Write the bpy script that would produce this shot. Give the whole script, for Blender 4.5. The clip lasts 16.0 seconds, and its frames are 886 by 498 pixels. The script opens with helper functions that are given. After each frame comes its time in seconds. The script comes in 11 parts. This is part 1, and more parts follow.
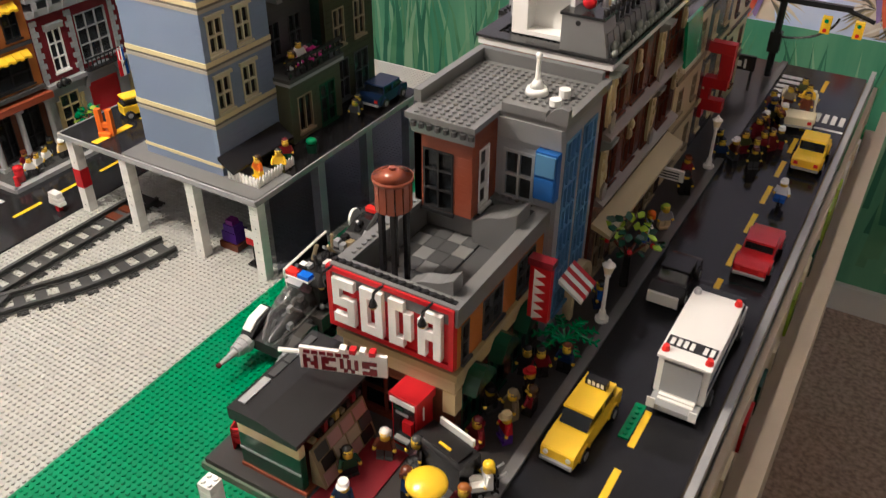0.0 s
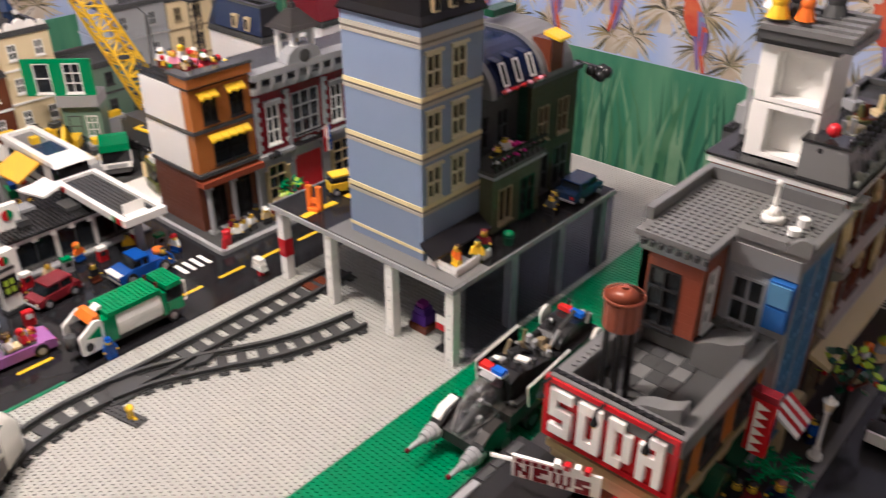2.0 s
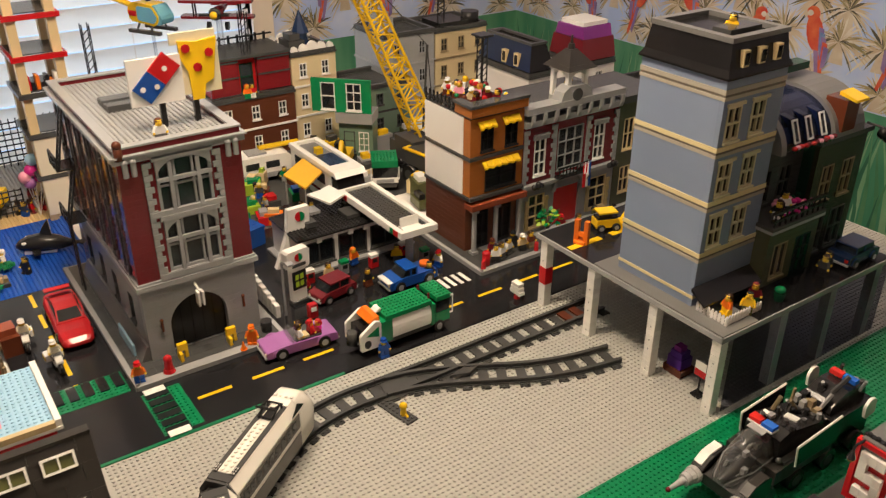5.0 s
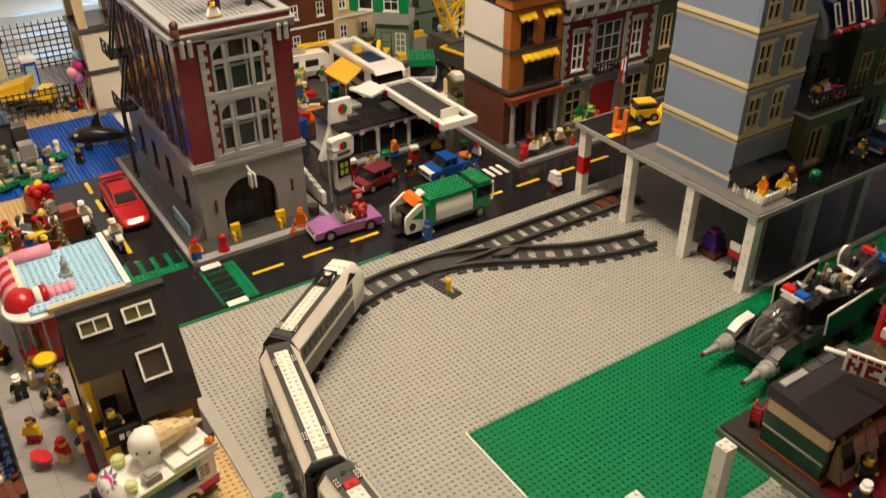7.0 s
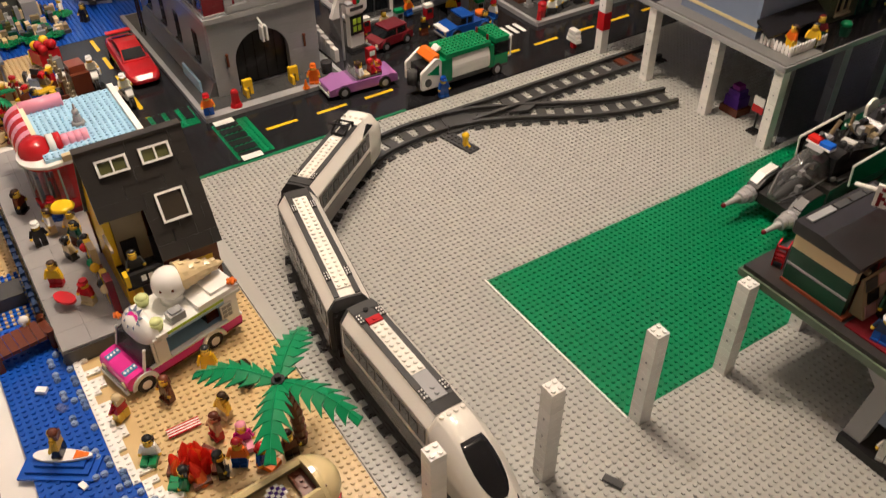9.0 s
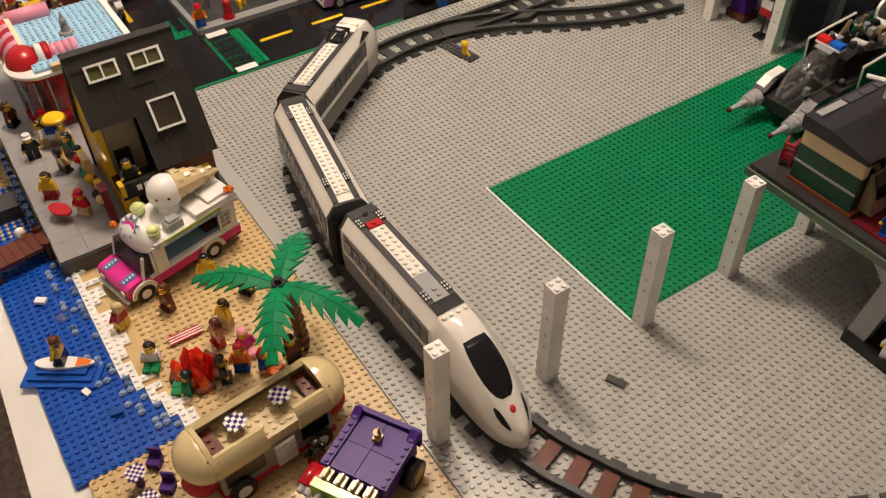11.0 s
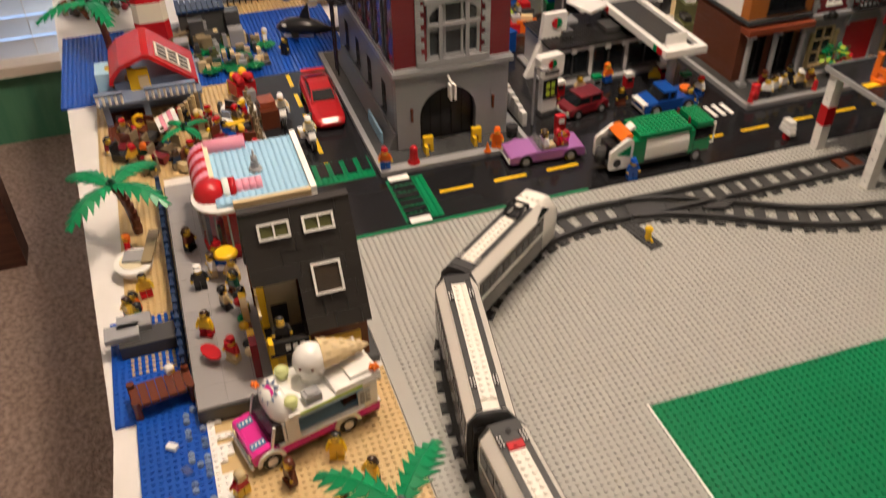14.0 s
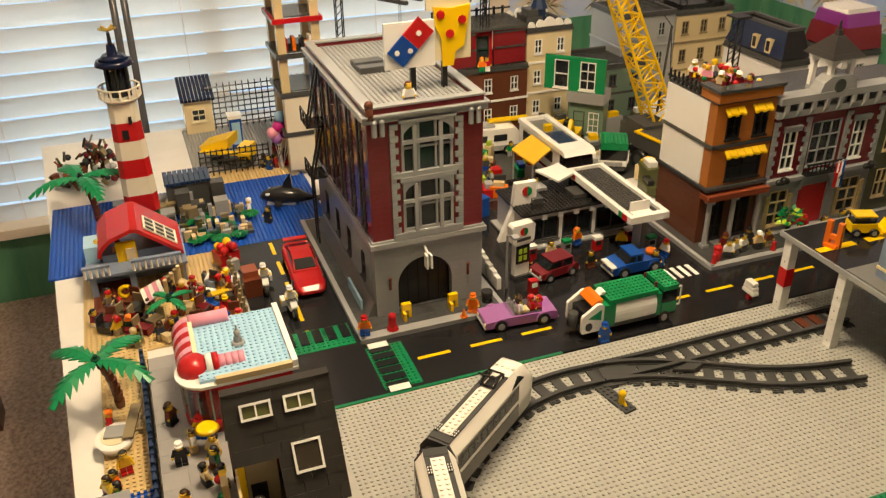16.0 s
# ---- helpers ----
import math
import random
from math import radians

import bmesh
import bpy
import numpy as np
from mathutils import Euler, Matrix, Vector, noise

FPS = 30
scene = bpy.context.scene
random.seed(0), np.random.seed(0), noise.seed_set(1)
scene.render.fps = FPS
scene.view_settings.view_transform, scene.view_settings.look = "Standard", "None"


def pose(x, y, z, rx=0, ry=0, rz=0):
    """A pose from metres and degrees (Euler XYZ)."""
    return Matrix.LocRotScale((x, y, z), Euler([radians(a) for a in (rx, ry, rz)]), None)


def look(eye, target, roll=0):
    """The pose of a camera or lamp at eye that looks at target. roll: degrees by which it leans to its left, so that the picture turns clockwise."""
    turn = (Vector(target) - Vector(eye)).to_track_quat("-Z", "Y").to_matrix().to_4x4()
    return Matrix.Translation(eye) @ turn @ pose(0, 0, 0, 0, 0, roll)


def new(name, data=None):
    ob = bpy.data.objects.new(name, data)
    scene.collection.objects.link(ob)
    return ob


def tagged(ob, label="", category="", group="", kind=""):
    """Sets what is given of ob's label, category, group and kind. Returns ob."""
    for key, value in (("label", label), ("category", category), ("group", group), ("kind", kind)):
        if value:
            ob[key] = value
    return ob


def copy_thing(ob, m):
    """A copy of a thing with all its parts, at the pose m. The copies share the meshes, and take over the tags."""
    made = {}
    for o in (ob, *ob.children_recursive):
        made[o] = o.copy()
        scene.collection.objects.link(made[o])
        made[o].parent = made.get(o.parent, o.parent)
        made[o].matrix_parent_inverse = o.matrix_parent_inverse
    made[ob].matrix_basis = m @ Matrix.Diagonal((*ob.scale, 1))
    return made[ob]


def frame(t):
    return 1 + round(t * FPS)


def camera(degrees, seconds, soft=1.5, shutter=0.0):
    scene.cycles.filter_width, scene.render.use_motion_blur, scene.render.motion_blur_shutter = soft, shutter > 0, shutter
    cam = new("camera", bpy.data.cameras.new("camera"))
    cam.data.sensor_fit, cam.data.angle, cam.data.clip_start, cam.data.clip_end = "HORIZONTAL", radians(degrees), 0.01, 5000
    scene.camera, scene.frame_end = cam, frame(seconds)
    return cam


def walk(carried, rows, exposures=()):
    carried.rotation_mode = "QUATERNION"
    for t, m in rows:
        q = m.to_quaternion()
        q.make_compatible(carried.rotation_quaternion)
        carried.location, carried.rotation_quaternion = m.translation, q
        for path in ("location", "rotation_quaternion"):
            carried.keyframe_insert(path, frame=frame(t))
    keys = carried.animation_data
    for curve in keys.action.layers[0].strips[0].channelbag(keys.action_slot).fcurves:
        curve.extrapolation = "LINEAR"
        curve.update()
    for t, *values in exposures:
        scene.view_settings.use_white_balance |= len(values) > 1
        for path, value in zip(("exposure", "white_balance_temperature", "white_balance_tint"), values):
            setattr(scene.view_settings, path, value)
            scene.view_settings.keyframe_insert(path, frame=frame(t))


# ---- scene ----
cam = camera(55.0, 16.0, soft=1.15, shutter=0.65)
PATH = [
    (0, (0.453, -0.203, 0.747), (-0.379, 1.215, -0.391), 0.3),
    (0.5, (0.443, -0.192, 0.755), (-0.432, 1.225, -0.352), 0.0),
    (1, (0.426, -0.194, 0.765), (-0.532, 1.196, -0.308), -0.3),
    (1.5, (0.402, -0.213, 0.772), (-0.64, 1.146, -0.262), 0.1),
    (2, (0.377, -0.238, 0.78), (-0.764, 1.065, -0.22), 0.1),
    (2.5, (0.357, -0.261, 0.791), (-0.893, 0.964, -0.179), -0.6),
    (3, (0.342, -0.283, 0.801), (-0.991, 0.867, -0.148), -1.0),
    (3.5, (0.328, -0.304, 0.81), (-1.062, 0.797, -0.115), -0.7),
    (4, (0.317, -0.327, 0.816), (-1.122, 0.726, -0.09), -0.5),
    (6.5, (0.358, -0.432, 0.78), (-1.075, 0.512, -0.247), -0.2),
    (7, (0.37, -0.448, 0.768), (-1.036, 0.477, -0.311), -0.1),
    (7.5, (0.372, -0.457, 0.753), (-1.01, 0.44, -0.381), -0.2),
    (8, (0.374, -0.463, 0.742), (-0.984, 0.405, -0.443), -0.2),
    (8.5, (0.377, -0.467, 0.728), (-0.942, 0.385, -0.511), 0.1),
    (9, (0.379, -0.476, 0.714), (-0.91, 0.358, -0.568), -0.2),
    (11.5, (0.387, -0.485, 0.675), (-0.802, 0.273, -0.743), -1.4),
    (12, (0.387, -0.494, 0.67), (-0.797, 0.244, -0.763), -2.1),
    (12.5, (0.373, -0.505, 0.671), (-0.842, 0.186, -0.759), -2.8),
    (13, (0.346, -0.493, 0.685), (-0.938, 0.142, -0.711), -2.4),
    (13.5, (0.301, -0.451, 0.711), (-1.085, 0.114, -0.615), -1.1),
    (14, (0.276, -0.418, 0.73), (-1.215, 0.079, -0.508), -0.8),
    (14.5, (0.267, -0.41, 0.752), (-1.294, 0.095, -0.391), -0.5),
    (15, (0.267, -0.414, 0.77), (-1.338, 0.126, -0.294), -0.7),
    (15.5, (0.274, -0.414, 0.782), (-1.353, 0.16, -0.228), -1.0),
    (16, (0.288, -0.416, 0.787), (-1.357, 0.187, -0.179), -0.9),
]
EXPOSURES = [(0, 0.64, 5400, 11), (1, 0.68, 5375, 14), (2.5, 0.56, 5300, 18), (3, 0.45, 5525, 17), (3.5, 0.33, 5650, 12), (4, 0.18, 6375, 13), (6.5, 0.18, 6425, 9), (7, 0.13, 6525, 9), (8, 0.14, 5900, 16), (9, 0.1, 5975, 15), (12, -0.12, 6100, 15), (13, -0.05, 6325, 14), (13.5, -0.02, 5975, 15), (14, 0.06, 6100, 16), (14.5, 0.14, 6225, 9), (15.5, 0.2, 6950, 8), (16, 0.22, 7175, 6)]
walk(cam, [(t, look(eye, target, roll)) for t, eye, target, roll in PATH], EXPOSURES)

# ---- light ----
world = bpy.data.worlds.new("world")
scene.world = world
world.use_nodes = True
wn = world.node_tree
sky = wn.nodes.new("ShaderNodeTexSky")
sky.sky_type = 'NISHITA'
sky.sun_disc = False
sky.sun_elevation, sky.sun_rotation = radians(40), radians(150)
wn.nodes["Background"].inputs["Strength"].default_value = 0.12
wn.links.new(sky.outputs[0], wn.nodes["Background"].inputs["Color"])

def lamp(name, kind, m, energy, colour, size):
    d = bpy.data.lights.new(name, kind)
    d.energy, d.color = energy, colour
    if kind == 'AREA':
        d.shape, d.size, d.size_y = 'RECTANGLE', size[0], size[1]
    else:
        d.shadow_soft_size = size
    ob = new(name, d)
    ob.matrix_world = m
    return ob

lamp("ceiling_bulb", 'POINT', pose(-0.70, -0.06, 1.48), 47, (1.0, 0.80, 0.58), 0.07)
lamp("ceiling_bulb", 'POINT', pose(-0.45, 0.10, 1.48), 22, (1.0, 0.80, 0.58), 0.07)
lamp("window_daylight", 'AREA', pose(-2.42, 0.0, 0.35, 0, -90, 0), 15, (0.72, 0.86, 1.0), (1.4, 1.6))

# ---- materials ----
S, B, P = 0.008, 0.0096, 0.0032      # stud pitch, brick height, plate height
MATS = {}

def nodes_of(name):
    m = bpy.data.materials.new(name)
    m.use_nodes = True
    return m, m.node_tree, m.node_tree.nodes["Principled BSDF"]

def plastic(name, rgb, rough=0.3, seams=False, grain=0.02, gloss=0.5, mottle=0.08):
    """Glossy moulded plastic with faint scuffs; seams: shallow joints between stacked bricks."""
    m, t, p = nodes_of(name)
    n = t.nodes
    co = n.new("ShaderNodeTexCoord")
    big = n.new("ShaderNodeTexNoise")
    big.inputs["Scale"].default_value = 18
    fine = n.new("ShaderNodeTexNoise")
    fine.inputs["Scale"].default_value = 260
    inf = n.new("ShaderNodeObjectInfo")
    t.links.new(co.outputs["Object"], big.inputs["Vector"])
    t.links.new(co.outputs["Object"], fine.inputs["Vector"])
    hsv = n.new("ShaderNodeHueSaturation")
    hsv.inputs["Color"].default_value = (*rgb, 1)
    mix = n.new("ShaderNodeMath")
    mix.operation = 'MULTIPLY_ADD'
    mix.inputs[1].default_value, mix.inputs[2].default_value = mottle, 0.95 - mottle / 2
    t.links.new(big.outputs["Fac"], mix.inputs[0])
    add = n.new("ShaderNodeMath")
    add.operation = 'MULTIPLY_ADD'
    add.inputs[1].default_value = 0.10
    t.links.new(inf.outputs["Random"], add.inputs[0])
    t.links.new(mix.outputs[0], add.inputs[2])
    t.links.new(add.outputs[0], hsv.inputs["Value"])
    t.links.new(hsv.outputs[0], p.inputs["Base Color"])
    p.inputs["Roughness"].default_value = rough - 0.065
    bump = n.new("ShaderNodeBump")
    bump.inputs["Distance"].default_value = 0.0004
    bump.inputs["Strength"].default_value = grain
    t.links.new(fine.outputs["Fac"], bump.inputs["Height"])
    if seams:
        sep = n.new("ShaderNodeSeparateXYZ")
        t.links.new(co.outputs["Object"], sep.inputs[0])
        su = n.new("ShaderNodeMath")
        t.links.new(sep.outputs[0], su.inputs[0])
        t.links.new(sep.outputs[1], su.inputs[1])
        com = n.new("ShaderNodeCombineXYZ")
        t.links.new(su.outputs[0], com.inputs[0])
        t.links.new(sep.outputs[2], com.inputs[1])
        br = n.new("ShaderNodeTexBrick")
        br.inputs["Scale"].default_value = 1.0
        br.inputs["Mortar Size"].default_value = 0.00035
        br.inputs["Mortar Smooth"].default_value = 0.3
        br.inputs["Brick Width"].default_value = 4 * S
        br.inputs["Row Height"].default_value = B
        t.links.new(com.outputs[0], br.inputs["Vector"])
        b2 = n.new("ShaderNodeBump")
        b2.invert = True
        b2.inputs["Distance"].default_value = 0.0006
        b2.inputs["Strength"].default_value = 0.7
        t.links.new(br.outputs["Fac"], b2.inputs["Height"])
        t.links.new(bump.outputs[0], b2.inputs["Normal"])
        t.links.new(b2.outputs[0], p.inputs["Normal"])
    else:
        t.links.new(bump.outputs[0], p.inputs["Normal"])
    p.inputs["Specular IOR Level"].default_value = gloss if max(rgb) > .08 else min(gloss, .42)
    MATS[name] = m
    return m

for nm, rgb in {
    "black": (.020, .0195, .020), "white": (.88, .87, .83), "light_grey": (.33, .335, .34), "dark_grey": (.066, .067, .067),
    "red": (.50, .012, .016), "dark_red": (.17, .012, .018), "blue": (.010, .075, .36), "sand_blue": (.21, .265, .38), "yellow": (.86, .55, .012),
    "orange": (.78, .17, .012), "dark_orange": (.42, .14, .03), "tan": (.66, .52, .29), "dark_tan": (.27, .21, .12), "green": (.004, .23, .075),
    "dark_green": (.008, .06, .03), "brown": (.13, .035, .016), "purple": (.050, .012, .17), "lavender": (.36, .14, .40), "pink": (.82, .33, .44),
    "magenta": (.60, .02, .24), "light_blue": (.36, .60, .78), "lime": (.38, .56, .04), "olive": (.10, .105, .035), "dark_blue": (.012, .03, .085),
    "silver": (.38, .38, .39), "rust": (.26, .062, .028), "cream": (.80, .72, .50), "skin": (.86, .56, .04), "flesh": (.62, .34, .19), "hair": (.05, .025, .012)}.items():
    plastic(nm, rgb)
for nm, rgb in {"wall_sand_blue": (.21, .265, .38), "wall_dark_red": (.17, .012, .018), "wall_grey": (.30, .31, .32), "wall_dark_grey": (.065, .066, .068),
                "wall_white": (.78, .76, .74), "wall_orange": (.42, .14, .025), "wall_brown": (.13, .04, .02), "wall_tan": (.62, .50, .29), "wall_red": (.46, .012, .016),
                "wall_olive": (.075, .080, .046), "wall_green": (.010, .040, .024), "wall_rust": (.24, .06, .03), "wall_sand_green": (.16, .25, .18), "wall_cream": (.74, .62, .38)}.items():
    plastic(nm, rgb, 0.32, seams=True)
plastic("roof_dark", (.034, .031, .028), 0.40, gloss=.25)
plastic("purple", (.060, .016, .20), 0.42, gloss=.18)
plastic("panel_olive", (.52, .43, .21), 0.4)
plastic("band_taupe", (.17, .15, .125), 0.32)
plastic("roof_black", (.012, .0115, .012), 0.24, grain=.02, gloss=.25)
plastic("band_cream", (.70, .60, .34), 0.32)
plastic("van_pink", (.80, .035, .33), 0.25)
plastic("roof_blue", (.006, .012, .045), 0.3)
plastic("violet", (.22, .03, .24), 0.3)
plastic("deck_grey", (.31, .30, .295), 0.36)
plastic("carved_tan", (.40, .31, .14), 0.34)
plastic("wall_dark_olive", (.035, .036, .018), 0.32, seams=True)
plastic("wall_attic_red", (.22, .012, .018), 0.32, seams=True)
plastic("cream_white", (.78, .72, .58), 0.32)
plastic("pole_dark", (.09, .09, .095), 0.25)
plastic("wall_yellow", (.70, .42, .02), 0.32, seams=True)
plastic("mid_grey", (.15, .15, .148), 0.34)
plastic("deep_blue", (.025, .11, .36), 0.16)
plastic("bay_blue", (.10, .24, .42), 0.3)
plastic("wall_maroon", (.13, .035, .026), 0.32, seams=True)
plastic("road_black", (.017, .017, .019), 0.20, gloss=.30)
plastic("plate_grey", (.431, .434, .402), 0.34, grain=0.0, mottle=0.015)
plastic("plate_green", (.002, .20, .075), 0.34, grain=0.0, mottle=0.015)
plastic("plate_blue", (.010, .085, .46), 0.3, grain=0.0, mottle=0.015)
plastic("plate_tan", (.62, .455, .215), 0.38, grain=0.0, mottle=0.015)
plastic("kerb_grey", (.15, .147, .144), 0.30)
plastic("pave_dark", (.034, .031, .030), 0.34)
plastic("mag_pink", (.36, .19, .17), 0.4)
plastic("mag_buff", (.40, .33, .24), 0.4)
plastic("weathered_grey", (.19, .205, .175), 0.34)
plastic("taupe", (.27, .23, .19), 0.34)
plastic("wall_grey_smooth", (.17, .17, .168), 0.34)
plastic("red_gloss", (.16, .012, .018), 0.17, gloss=.8)
plastic("grey_gloss", (.27, .275, .285), 0.19, gloss=.8)
plastic("frame_pale", (.52, .47, .29), 0.34)
plastic("band_pale", (.40, .37, .31), 0.32)
plastic("edge_green", (.11, .145, .10), 0.22)
plastic("gold", (.45, .30, .06), 0.3)
plastic("bun_tan", (.66, .54, .28), 0.22)
plastic("leaf_green", (.004, .235, .085), 0.36, gloss=.3)
plastic("lime_pale", (.62, .68, .30), 0.3)
plastic("train_white", (.87, .84, .76), 0.22)
plastic("band_brown", (.085, .072, .062), 0.28)
plastic("awning_yellow", (.86, .46, .02), 0.34)
plastic("screen_black", (.010, .010, .011), 0.14)

def glass(name, rgb, alpha=0.65, rough=0.06):
    m, t, p = nodes_of(name)
    tr = t.nodes.new("ShaderNodeBsdfTransparent")
    tr.inputs[0].default_value = (*[0.35 + 0.65 * c for c in rgb], 1)
    mx = t.nodes.new("ShaderNodeMixShader")
    mx.inputs[0].default_value = 1 - alpha
    p.inputs["Base Color"].default_value = (*rgb, 1)
    p.inputs["Roughness"].default_value = rough
    t.links.new(tr.outputs[0], mx.inputs[1])
    t.links.new(p.outputs[0], mx.inputs[2])
    t.links.new(mx.outputs[0], t.nodes["Material Output"].inputs["Surface"])
    MATS[name] = m

def clear_plastic(name, edge=.45, face=.05):
    """Thin colourless plastic: see-through, with a glossy sheen at grazing angles."""
    m, t, p = nodes_of(name)
    tr = t.nodes.new("ShaderNodeBsdfTransparent")
    tr.inputs[0].default_value = (.90, .91, .92, 1)
    lw = t.nodes.new("ShaderNodeLayerWeight")
    lw.inputs["Blend"].default_value = 0.35
    fr = t.nodes.new("ShaderNodeMath")
    fr.operation = 'MULTIPLY_ADD'
    fr.inputs[1].default_value, fr.inputs[2].default_value = edge, face
    t.links.new(lw.outputs["Facing"], fr.inputs[0])
    mx = t.nodes.new("ShaderNodeMixShader")
    p.inputs["Base Color"].default_value = (.62, .62, .62, 1)
    p.inputs["Roughness"].default_value = 0.12
    p.inputs["Metallic"].default_value = 0.4
    t.links.new(fr.outputs[0], mx.inputs[0])
    t.links.new(tr.outputs[0], mx.inputs[1])
    t.links.new(p.outputs[0], mx.inputs[2])
    t.links.new(mx.outputs[0], t.nodes["Material Output"].inputs["Surface"])
    MATS[name] = m
clear_plastic("canopy_clear", .42, .07)
clear_plastic("clear")
glass("smoke", (.02, .025, .03), 0.25)
glass("trans_red", (.9, .04, .03), 0.3)
glass("trans_blue", (.03, .2, .85), 0.3)
glass("trans_orange", (.95, .16, .04), 0.35)
glass("van_glass", (.16, .15, .16), 0.62)
glass("spray_clear", (.55, .70, .90), 0.55)
def flame_plastic(name, rgb):
    """Bright see-through coloured plastic that lets light pass through."""
    m, t, p = nodes_of(name)
    tl_ = t.nodes.new("ShaderNodeBsdfTranslucent")
    tl_.inputs[0].default_value = (*rgb, 1)
    tr = t.nodes.new("ShaderNodeBsdfTransparent")
    tr.inputs[0].default_value = (1, .35 + rgb[1], .25, 1)
    p.inputs["Base Color"].default_value = (*rgb, 1)
    p.inputs["Roughness"].default_value = 0.12
    m1, m2 = t.nodes.new("ShaderNodeMixShader"), t.nodes.new("ShaderNodeMixShader")
    m1.inputs[0].default_value, m2.inputs[0].default_value = 0.4, 0.35
    t.links.new(p.outputs[0], m1.inputs[1])
    t.links.new(tl_.outputs[0], m1.inputs[2])
    t.links.new(m1.outputs[0], m2.inputs[1])
    t.links.new(tr.outputs[0], m2.inputs[2])
    t.links.new(m2.outputs[0], t.nodes["Material Output"].inputs["Surface"])
    MATS[name] = m
flame_plastic("flame_orange", (1.0, .22, .04))
flame_plastic("flame_red", (1.0, .07, .03))
glass("pane_brown", (.06, .045, .03), 0.2)
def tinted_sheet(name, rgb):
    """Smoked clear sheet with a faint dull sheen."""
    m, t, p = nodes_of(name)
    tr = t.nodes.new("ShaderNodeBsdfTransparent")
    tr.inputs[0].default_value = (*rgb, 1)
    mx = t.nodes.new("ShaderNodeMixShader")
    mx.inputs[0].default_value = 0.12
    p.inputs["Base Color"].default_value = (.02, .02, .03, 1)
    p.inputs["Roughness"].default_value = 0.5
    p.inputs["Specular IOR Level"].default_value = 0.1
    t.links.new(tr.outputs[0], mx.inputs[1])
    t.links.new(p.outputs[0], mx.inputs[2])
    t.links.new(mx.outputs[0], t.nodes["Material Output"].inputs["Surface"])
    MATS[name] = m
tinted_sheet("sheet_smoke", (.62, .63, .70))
glass("trans_sky", (.20, .55, .75), 0.3)
glass("pane_dark", (.05, .06, .07), 0.35)

def noisy(name, a, b, scale, rough=0.8, bump=0.3, dist=0.004, detail=6, stretch=(1, 1, 1)):
    m, t, p = nodes_of(name)
    n = t.nodes
    co = n.new("ShaderNodeTexCoord")
    mp = n.new("ShaderNodeMapping")
    mp.inputs["Scale"].default_value = stretch
    tx = n.new("ShaderNodeTexNoise")
    tx.inputs["Scale"].default_value, tx.inputs["Detail"].default_value = scale, detail
    rp = n.new("ShaderNodeValToRGB")
    rp.color_ramp.elements[0].color, rp.color_ramp.elements[1].color = (*a, 1), (*b, 1)
    rp.color_ramp.elements[0].position, rp.color_ramp.elements[1].position = 0.35, 0.65
    bp = n.new("ShaderNodeBump")
    bp.inputs["Strength"].default_value, bp.inputs["Distance"].default_value = bump, dist
    t.links.new(co.outputs["Object"], mp.inputs[0])
    t.links.new(mp.outputs[0], tx.inputs["Vector"])
    t.links.new(tx.outputs["Fac"], rp.inputs[0])
    t.links.new(rp.outputs[0], p.inputs["Base Color"])
    t.links.new(tx.outputs["Fac"], bp.inputs["Height"])
    t.links.new(bp.outputs[0], p.inputs["Normal"])
    p.inputs["Roughness"].default_value = rough
    MATS[name] = m

noisy("carpet", (.26, .185, .150), (.47, .345, .275), 90, 0.95, 0.8, 0.01)
noisy("table_white", (.76, .74, .70), (.82, .80, .76), 12, 0.5, 0.05)
noisy("wall_paint", (.62, .60, .57), (.66, .64, .60), 8, 0.7, 0.05)
noisy("mural_green", (.045, .22, .125), (.12, .32, .18), 3, 0.6, 0.05, 0.001, 5, (4.5, 4.5, 0.55))
noisy("mural_a", (.05, .19, .09), (.11, .28, .14), 9, 0.6, 0.03, 0.001)
noisy("mural_b", (.15, .32, .18), (.26, .42, .26), 9, 0.6, 0.03, 0.001)
noisy("mural_c", (.010, .10, .055), (.03, .16, .09), 9, 0.6, 0.03, 0.001)
noisy("paper_plain", (.44, .44, .58), (.49, .49, .62), 3, 0.7, 0.03, 0.001)
noisy("paper_dark", (.05, .05, .045), (.16, .14, .09), 22, 0.75, 0.03, 0.001)
noisy("paper_sky", (.42, .55, .86), (.62, .68, .86), 7, 0.7, 0.03, 0.001)
noisy("paper_leaf", (.22, .20, .10), (.50, .40, .24), 14, 0.75, 0.03, 0.001)
noisy("paper_pale", (.52, .42, .30), (.68, .62, .54), 14, 0.75, 0.03, 0.001)
noisy("paper_red", (.55, .05, .03), (.70, .16, .06), 20, 0.75, 0.03, 0.001)
noisy("paper_violet", (.18, .13, .34), (.32, .22, .46), 20, 0.75, 0.03, 0.001)
noisy("paper_white", (.62, .58, .52), (.74, .70, .64), 16, 0.75, 0.03, 0.001)
noisy("paper_blue", (.10, .20, .44), (.24, .34, .56), 20, 0.75, 0.03, 0.001)
noisy("blind_slat", (.75, .65, .54), (.80, .71, .60), 6, 0.5, 0.03)
noisy("thin_slat", (.80, .77, .72), (.85, .82, .77), 6, 0.5, 0.03)
_t = MATS["thin_slat"].node_tree
_tr = _t.nodes.new("ShaderNodeBsdfTranslucent")
_tr.inputs[0].default_value = (.86, .84, .80, 1)
_mx = _t.nodes.new("ShaderNodeMixShader")
_mx.inputs[0].default_value = 0.5
_t.links.new(_t.nodes["Principled BSDF"].outputs[0], _mx.inputs[1])
_t.links.new(_tr.outputs[0], _mx.inputs[2])
